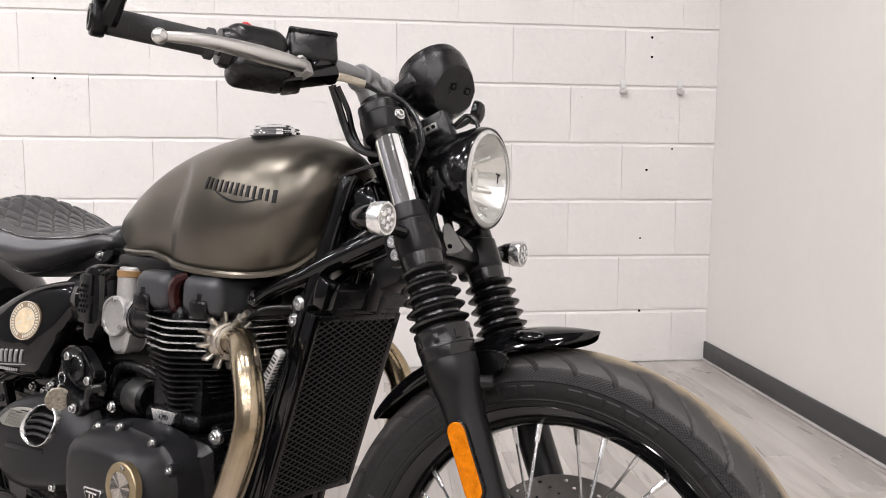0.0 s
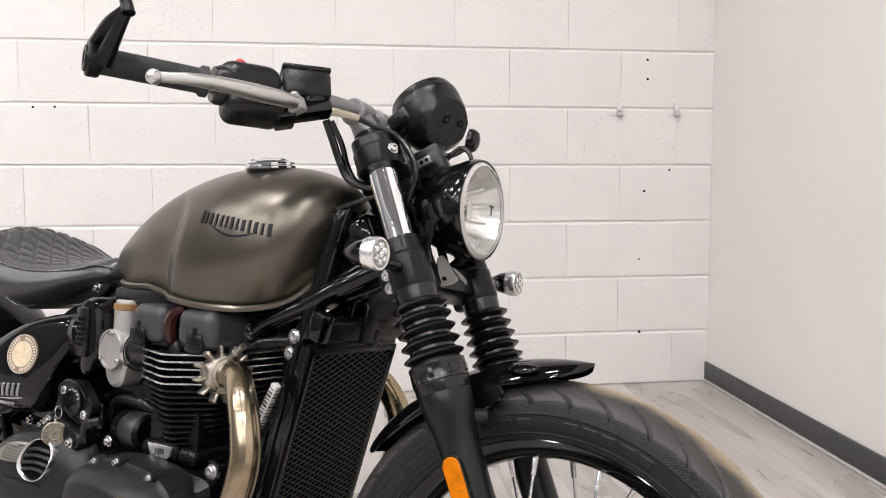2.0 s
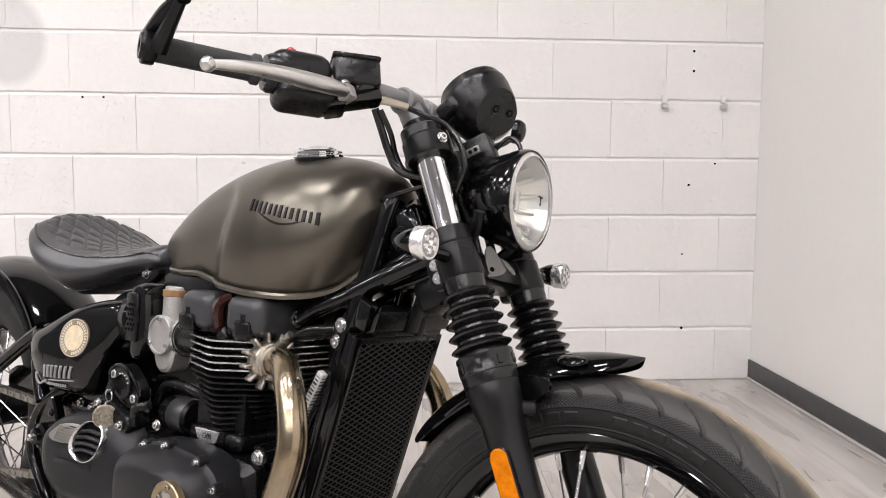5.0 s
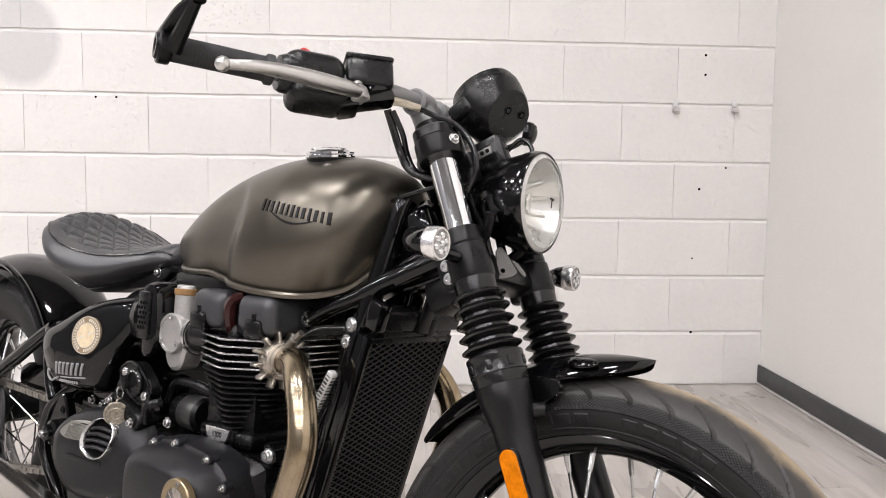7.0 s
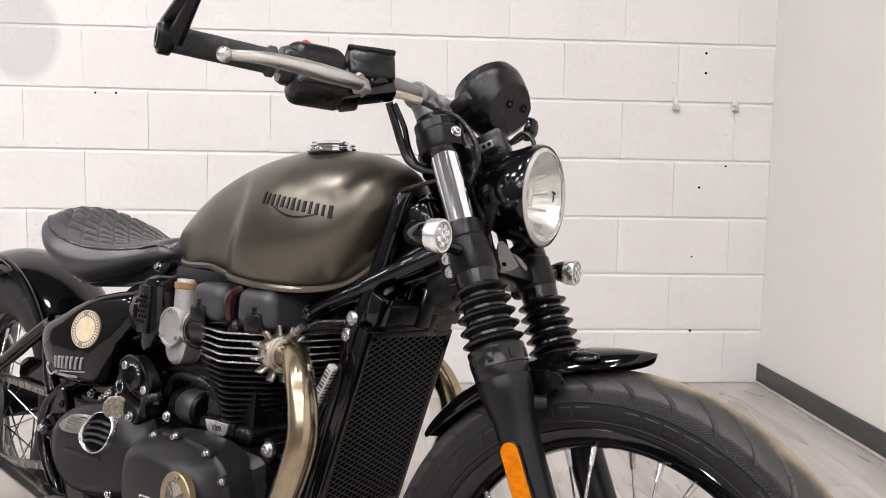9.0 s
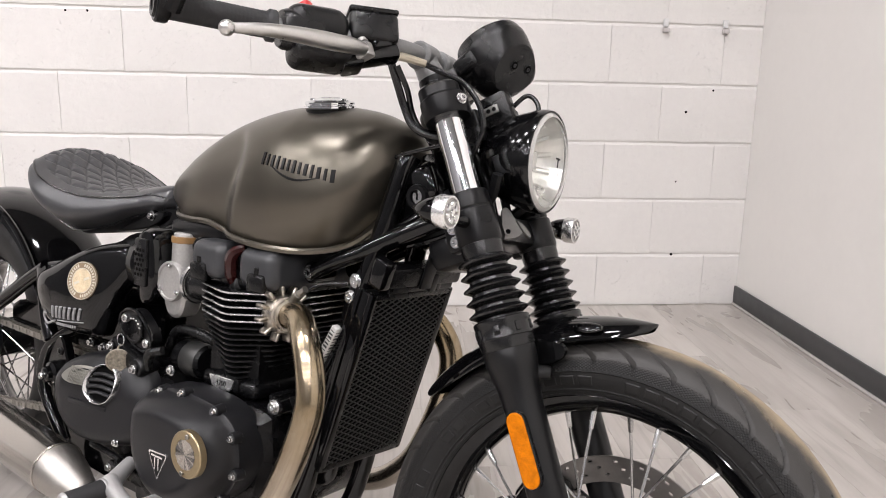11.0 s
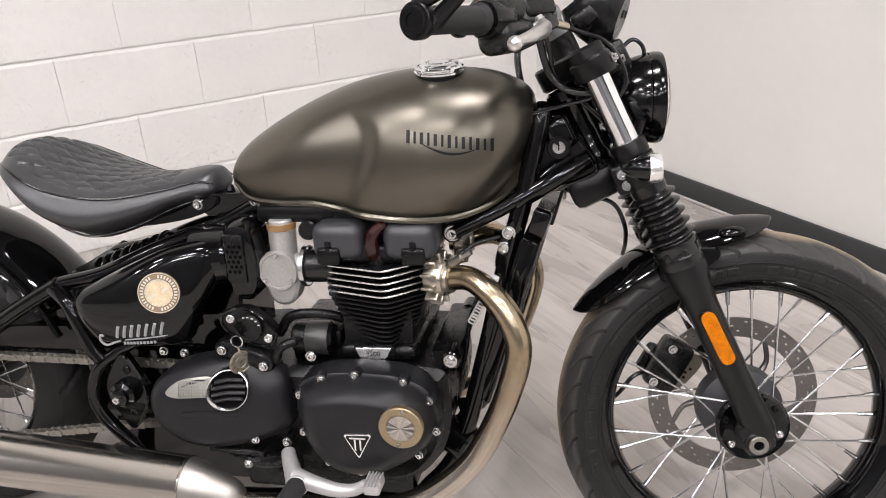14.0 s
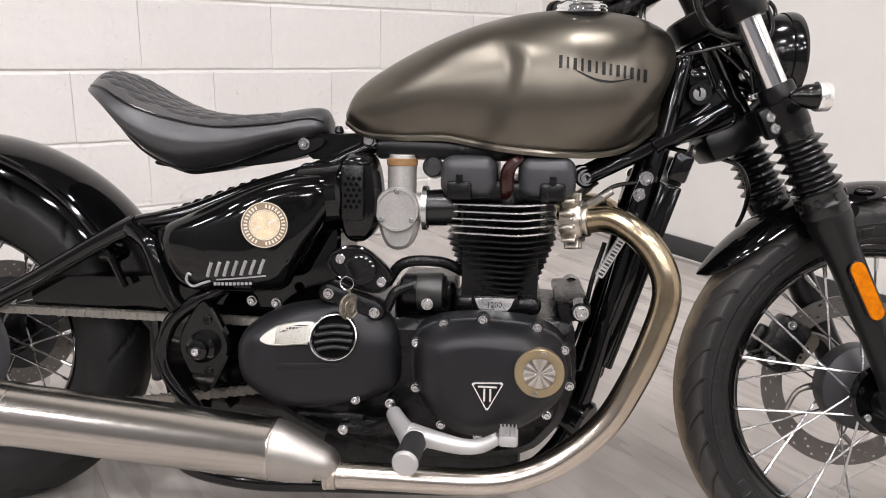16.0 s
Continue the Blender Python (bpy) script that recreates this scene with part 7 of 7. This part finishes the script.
# steering head gusset with its lock
bm = bmesh.new()
GUSSET = [(0.158, 0.838), (0.192, 0.848), (0.225, 0.81), (0.25, 0.772), (0.226, 0.752), (0.15, 0.728), (0.148, 0.75)]
plate(bm, GUSSET, [(-0.022, 0.003), (-0.019, 0), (0.019, 0), (0.022, 0.003)], steps=3)
gus = part("head_gusset", bm, satin_black, bike)
for sgn in (-1, 1):
    bm = bmesh.new()
    edge_line = [(p.x, sgn * 0.0215, p.y) for p in round_poly(GUSSET, 5)]
    tube(bm, edge_line + edge_line[:1], 0.0042, 8, 1, smooth=False)
    part("gusset_rim", bm, gloss_black, gus)
bm = bmesh.new()
lathe(bm, [(0.0105, 0), (0.019, 0), (0.019, 0.009), (0.0175, 0.012), (0.0115, 0.012), (0.0105, 0.01)], pose(0.188, -0.03, 0.808, 90), 28)
part("lock_bezel", bm, satin_black, gus)
bm = bmesh.new()
lathe(bm, [(0, 0), (0.0105, 0), (0.0105, 0.008), (0.0, 0.0085)], pose(0.188, -0.03, 0.808, 90), 28)
lock = part("steering_lock", bm, bolt_steel, gus, "round steel steering lock")
bm = bmesh.new()
box(bm, (0.188, -0.0388, 0.808), (0.002, 0.0012, 0.009))
part("keyhole", bm, hole_black, lock)
# seat mount under the nose
bm = bmesh.new()
plate(bm, [(-0.47, 0.725), (-0.455, 0.735), (-0.38, 0.735), (-0.34, 0.742), (-0.335, 0.715), (-0.37, 0.7), (-0.45, 0.69)], [(-0.035, 0.002), (-0.032, 0), (0.032, 0), (0.035, 0.002)], steps=3)
part("seat_mount", bm, gloss_black, bike)
bm = bmesh.new()
rod(bm, (-0.407, -0.02, 0.735), (-0.407, -0.02, 0.747), 0.009, 0.006, n=12, edge=0.002)
part("seat_knob", bm, rubber, bike)
# shock spring under the seat
bm = bmesh.new()
coil = []
for k in range(8 * 14 + 1):
    a = 2 * math.pi * k / 14
    t_ = k / (8 * 14)
    coil.append((-0.56 - 0.17 * t_ + 0.0, 0.024 * math.cos(a), 0.626 - 0.062 * t_ + 0.024 * math.sin(a)))
tube(bm, coil, 0.0048, 8, 2, smooth=False)
part("shock_spring", bm, rubber, bike, "black coil spring of the rear shock")
bm = bmesh.new()
rod(bm, (-0.54, 0, 0.63), (-0.74, 0, 0.56), 0.011, n=14)
part("shock_body", bm, satin_black, bike)

# swingarm, guard and chain
bm = bmesh.new()
plate(bm, [(-0.72, 0.55), (-0.62, 0.6), (-0.42, 0.63), (-0.4, 0.5), (-0.42, 0.3), (-0.5, 0.22), (-0.66, 0.24), (-0.715, 0.35)], [(-0.055, 0.006), (-0.05, 0), (0.09, 0), (0.095, 0.006)], steps=3)
part("battery_case", bm, gloss_black, bike)
bm = bmesh.new()
box(bm, (-0.86, 0.11, 0.345), (0.5, 0.03, 0.1), 0.012, None, 3)
part("swingarm", bm, gloss_black, bike)
bm = bmesh.new()
plate(bm, [(-0.94, 0.468), (-0.872, 0.482), (-0.757, 0.486), (-0.7, 0.487), (-0.7, 0.428), (-0.745, 0.428), (-0.844, 0.4225), (-0.94, 0.4218)], [(-0.03, 0.003), (-0.04, 0), (-0.074, 0), (-0.08, 0.004)], steps=3)
part("chain_guard", bm, gloss_black, bike)
# no real part: black plate added to darken the bright gap below
bm = bmesh.new()
plate(bm, [(-0.7, 0.34), (-0.5, 0.34), (-0.3, 0.3), (-0.3, 0.2), (-0.36, 0.165), (-0.6, 0.165), (-0.68, 0.2)], [(-0.03, 0.004), (-0.035, 0), (-0.075, 0), (-0.08, 0.004)], steps=3)
part("lower_gap_filler", bm, gloss_black, bike)
bm = bmesh.new()
box(bm, (-0.73, 0, 0.44), (0.02, 0.14, 0.3), 0.008)
part("inner_guard", bm, rubber, bike)
bm = bmesh.new()
plate(bm, [(-0.71, 0.585), (-0.775, 0.555), (-0.793, 0.5), (-0.777, 0.45), (-0.762, 0.4), (-0.71, 0.38)], [(-0.06, 0.003), (-0.055, 0), (0.055, 0), (0.06, 0.003)], steps=3)
part("mud_guard", bm, rubber, bike)
lk = bmesh.new()
for s in (-1, 1):
    plate(lk, [(-0.0105, 0.004), (-0.007, 0.0072), (-0.003, 0.0062), (0.003, 0.0062), (0.007, 0.0072), (0.0105, 0.004), (0.0105, -0.004), (0.007, -0.0072), (0.003, -0.0062), (-0.003, -0.0062), (-0.007, -0.0072), (-0.0105, -0.004)], [(s * 0.006, 0), (s * 0.008, 0)], smooth=False)
rod(lk, (-0.0078, -0.009, 0), (-0.0078, 0.009, 0), 0.004, n=8)
rod(lk, (0.0078, -0.009, 0), (0.0078, 0.009, 0), 0.004, n=8)
chain_me = bpy.data.meshes.new("link")
lk.to_mesh(chain_me)
lk.free()
chain_me.materials.append(chain_steel)
bm = bmesh.new()
lathe(bm, [(0.03, -0.004), (0.075, -0.004), (0.082, 0.0), (0.075, 0.004), (0.03, 0.004)], pose(-0.46, -0.092, 0.355, 90), 34, closed=True)
chain = part("drive_sprocket", bm, chain_steel, bike)
for k in range(37):
    for z0, z1 in ((0.415, 0.421), (0.3, 0.212)):
        ob = new("link", chain_me)
        ob.parent = chain
        ob.matrix_basis = pose(-0.50 - 0.0159 * k, -0.092 + (0.0016 if k % 2 else 0), z0 + (z1 - z0) * k / 37)

# ---- foot controls ----
bm = bmesh.new()
tube(bm, [(-0.281, -0.19, 0.302), (-0.272, -0.208, 0.298), (-0.252, -0.242, 0.29), (-0.243, -0.258, 0.287)], [0.0125, 0.0135, 0.016, 0.018], 14, 5)
tube(bm, [(-0.247, -0.25, 0.296), (-0.205, -0.262, 0.291), (-0.168, -0.266, 0.286), (-0.14, -0.266, 0.2885), (-0.115, -0.266, 0.302)], [0.0155, 0.0135, 0.0118, 0.0105, 0.009], 14, 6)
pedal = part("brake_pedal", bm, silver_cast, bike, "silver brake pedal and footrest hanger")
bm = bmesh.new()
box(bm, (-0.101, -0.275, 0.308), (0.028, 0.04, 0.018), 0.005, None)
pad = part("pedal_pad", bm, silver_cast, pedal)
for k in range(5):
    bm = bmesh.new()
    box(bm, (-0.112 + 0.0055 * k, -0.275, 0.318), (0.0028, 0.039, 0.004), 0.001)
    part("pad_rib", bm, silver_cast, pad)
bm = bmesh.new()
rod(bm, (-0.237, -0.26, 0.291), (-0.243, -0.325, 0.283), 0.0172, 0.0182, n=24, edge=0.003)
peg = part("footrest", bm, grip_rubber, bike, "rubber-sleeved footrest with a silver end")
bm = bmesh.new()
rod(bm, (-0.243, -0.325, 0.283), (-0.2436, -0.332, 0.282), 0.0192, 0.0178, n=24, edge=0.001)
part("footrest_end", bm, silver_cast, peg)
bm = bmesh.new()
lathe(bm, [(0.0175, 0), (0.019, 0.001), (0.019, 0.005), (0.0175, 0.006)], pose(-0.237, -0.264, 0.2905, 90), 24)
part("footrest_collar", bm, silver_cast, peg)
bm = bmesh.new()
tube(bm, [(-0.44, -0.17, 0.288), (-0.36, -0.175, 0.288), (-0.33, -0.18, 0.288)], 0.006, 10, 4)
tube(bm, [(-0.37, -0.17, 0.268), (-0.32, -0.18, 0.27), (-0.27, -0.2, 0.3)], 0.009, 10, 5)
box(bm, (-0.31, -0.17, 0.27), (0.09, 0.02, 0.03), 0.006)
part("pedal_linkage", bm, cast_black, bike)
for x, z in ((-0.345, 0.318), (-0.365, 0.266)):
    bm = bmesh.new()
    hex_bolt(bm, (x, -0.18, z), (0, -1, 0), 0.006, 0.006)
    part("linkage_bolt", bm, bolt_steel, bike)
# oil filter low in front, and a sump
bm = bmesh.new()
rod(bm, (-0.02, -0.05, 0.28), (0.03, -0.08, 0.26), 0.036, n=28, edge=0.005)
part("oil_filter", bm, gloss_black, bike)
bm = bmesh.new()
box(bm, (-0.25, 0, 0.19), (0.34, 0.19, 0.07), 0.015)
part("sump", bm, cast_black, bike)
# white printed label on the downtube
L0, L1 = Vector((0.084, -0.08, 0.5978)), Vector((0.0368, -0.08, 0.5113))
m0, ln = along(L0, L1)
bm = bmesh.new()
box(bm, (0, 0, ln / 2), (0.0135, 0.0135, ln), 0.003, m0, 3)
lab = part("frame_label", bm, white_print, bike, "white printed label on the downtube")
for k in range(15):   # plain bars where the print stands
    bm = bmesh.new()
    for size in ((0.0138, 0.0085), (0.0085, 0.0138)):
        box(bm, (0, 0, 0.008 + (ln - 0.014) * k / 14), (*size, 0.0016 + 0.0012 * (k * 7 % 3)), 0.0, m0)
    part("label_bar", bm, base_black, lab)

# side hoses and cables
for pts, r in (([(0.16, 0.05, 0.72), (0.196, 0.06, 0.713), (0.24, 0.05, 0.705), (0.281, 0.045, 0.69), (0.3, 0.05, 0.65), (0.303, 0.075, 0.61), (0.3, 0.1, 0.58)], 0.004),
               ([(0.03, -0.1, 0.645), (0.055, -0.09, 0.66), (0.09, -0.07, 0.665)], 0.0035),
               ([(-0.25, -0.07, 0.71), (-0.2, -0.08, 0.72), (-0.15, -0.06, 0.735)], 0.006),
               ([(0.05, -0.03, 0.56), (0.03, -0.05, 0.5), (0.02, -0.04, 0.44), (0.0, -0.02, 0.36)], 0.004)):
    frame_tube(pts, r, "hose", rubber, 6)

# side stand, folded out on the far side
bm = bmesh.new()
tube(bm, [(-0.4, 0.13, 0.2), (-0.41, 0.2, 0.12), (-0.42, 0.255, 0.02)], [0.013, 0.012, 0.011], 12, 5)
box(bm, (-0.42, 0.262, 0.0), (0.05, 0.05, 0.01), 0.003, None)
part("side_stand", bm, satin_black, bike)

# ---- key with its fob ----
key = tagged(new("key_ring"), "ignition key with a round antique silver medallion on a ring", "key")
key.matrix_basis = bike.matrix_basis @ pose(-0.361, -0.163, 0.5025)
bm = bmesh.new()
box(bm, (0.012, 0.006, 0.016), (0.004, 0.022, 0.024), 0.0015, pose(0, 0, 0, 0, -30, 0))
part("key", bm, plastic_black, key)
bm = bmesh.new()
ring = [(0.0105 * math.cos(2 * math.pi * k / 24), -0.004, 0.0105 * math.sin(2 * math.pi * k / 24)) for k in range(25)]
tube(bm, ring, 0.0011, 7, 1, smooth=False)
part("split_ring", bm, chrome, key)
bm = bmesh.new()
fobm = pose(0.006, -0.012, -0.0355, 0, 0, -36) @ pose(0, 0, 0, 0, 90, 0)
lathe(bm, [(0, -0.0016), (0.0198, -0.0016), (0.0212, -0.0004), (0.0212, 0.0012), (0.0198, 0.002), (0.0178, 0.002), (0.0172, 0.001), (0.0105, 0.001), (0.0098, 0.0017), (0.009, 0.001), (0.0, 0.001)], fobm, 40)
tube(bm, [fobm @ Vector((-0.0195, 0, 0)), fobm @ Vector((-0.0245, 0, 0)), (0.0, -0.004, -0.0095)], 0.0018, 6, 3)
fob = part("fob", bm, antique_silver, key, "round antique silver medallion")
for k in range(12):   # a ring of plain raised bars
    bm = bmesh.new()
    box(bm, (0.014, 0, 0.0014), (0.0042, 0.0028, 0.001), 0.0, fobm @ pose(0, 0, 0, 0, 0, 30 * k))
    part("fob_bar", bm, antique_silver, fob)


# ---- pieces of the wall and the floor ----
COURSE, BLOCK, BLOCK_PHASE = 0.2467, 0.4934, -0.662
FIRST = 0.237


def block_mesh(w, h, rnd):
    """A block with a softly ragged lower edge and a well rounded upper one."""
    bm = bmesh.new()
    hx, hz, n = w / 2, h / 2, 7
    wob = [[rnd.uniform(-0.0012, 0.0012) for k in range(n + 1)] for side in range(2)]

    def outline(y_low, y_high, e, c, top):
        low = [(-hx + e + (w - 2 * e) * k / n, y_low, -hz + c + wob[0][k]) for k in range(n + 1)]
        high = [(hx - e - (w - 2 * e) * k / n, y_high, hz - top + wob[1][k]) for k in range(n + 1)]
        return [bm.verts.new(p) for p in low + high]

    rings = [outline(0.015, 0.015, 0, 0, 0), outline(-0.0142, -0.0098, 0, 0, 0), outline(-0.015, -0.015, 0.0012, 0.0012, 0.0105)]
    for a, b in zip(rings, rings[1:]):
        for k in range(len(a)):
            bm.faces.new((a[k], a[(k + 1) % len(a)], b[(k + 1) % len(a)], b[k]))
    bm.faces.new(rings[-1])
    bm.normal_update()
    me = bpy.data.meshes.new("block")
    bm.to_mesh(me)
    bm.free()
    me.materials.append(block_paint)
    return me


meshes = {}
for row in range(-1, math.ceil(ROOM_H / COURSE)):
    z0 = FIRST + COURSE * row
    z1 = min(z0 + COURSE, ROOM_H)
    z0 = max(z0, 0.0)
    if z1 - z0 < 0.03:
        continue
    x = BLOCK_PHASE + (0 if row % 2 else BLOCK * 0.48) - BLOCK * 12
    while x < 0:
        x0, x1 = x, min(x + BLOCK, 0.0)
        x += BLOCK
        if x1 - x0 < 0.03:
            continue
        key = (round(x1 - x0, 3), round(z1 - z0, 3), random.randrange(4))
        if key not in meshes:
            meshes[key] = block_mesh(key[0], key[1] - 0.007, random)
        ob = new("block", meshes[key])
        ob.parent = wall_north
        ob.location = ((x0 + x1) / 2, 0.015 + random.uniform(-0.0006, 0.0006), (z0 + z1) / 2 + 0.001)
        ob.rotation_euler = (random.uniform(-0.002, 0.002), 0, random.uniform(-0.002, 0.002))

PLANK_W, PLANK_L = 0.178, 1.22
bm = bmesh.new()
box(bm, (0, 0, 0), (PLANK_W - 0.0005, PLANK_L - 0.0006, 0.01), 0.0005, seg=1)
plank_me = bpy.data.meshes.new("plank")
bm.to_mesh(plank_me)
bm.free()
plank_me.materials.append(plank_wood)
col = 0
BUTTS = {2: 2.04, 3: 1.297}   # where the boards by the wall end
x = ROOM_E - 0.042 + PLANK_W
while x > ROOM_W - PLANK_W:
    y = ROOM_S - PLANK_L * random.random()
    if col in BUTTS:
        y = ROOM_S - PLANK_L + (BUTTS[col] - ROOM_S) % PLANK_L
    end = ROOM_N + 0.1 - math.tan(SKEW) * (ROOM_E - x)
    while y < end:
        y0, y1 = max(y, ROOM_S - 0.1), min(y + PLANK_L, end)
        y += PLANK_L
        if y1 - y0 < 0.03:
            continue
        ob = new("plank", plank_me)
        ob.parent = floor
        ob.location = (x - PLANK_W / 2, (y0 + y1) / 2, -0.005)
        ob.scale = (1, (y1 - y0) / PLANK_L, 1)
    x -= PLANK_W
    col += 1
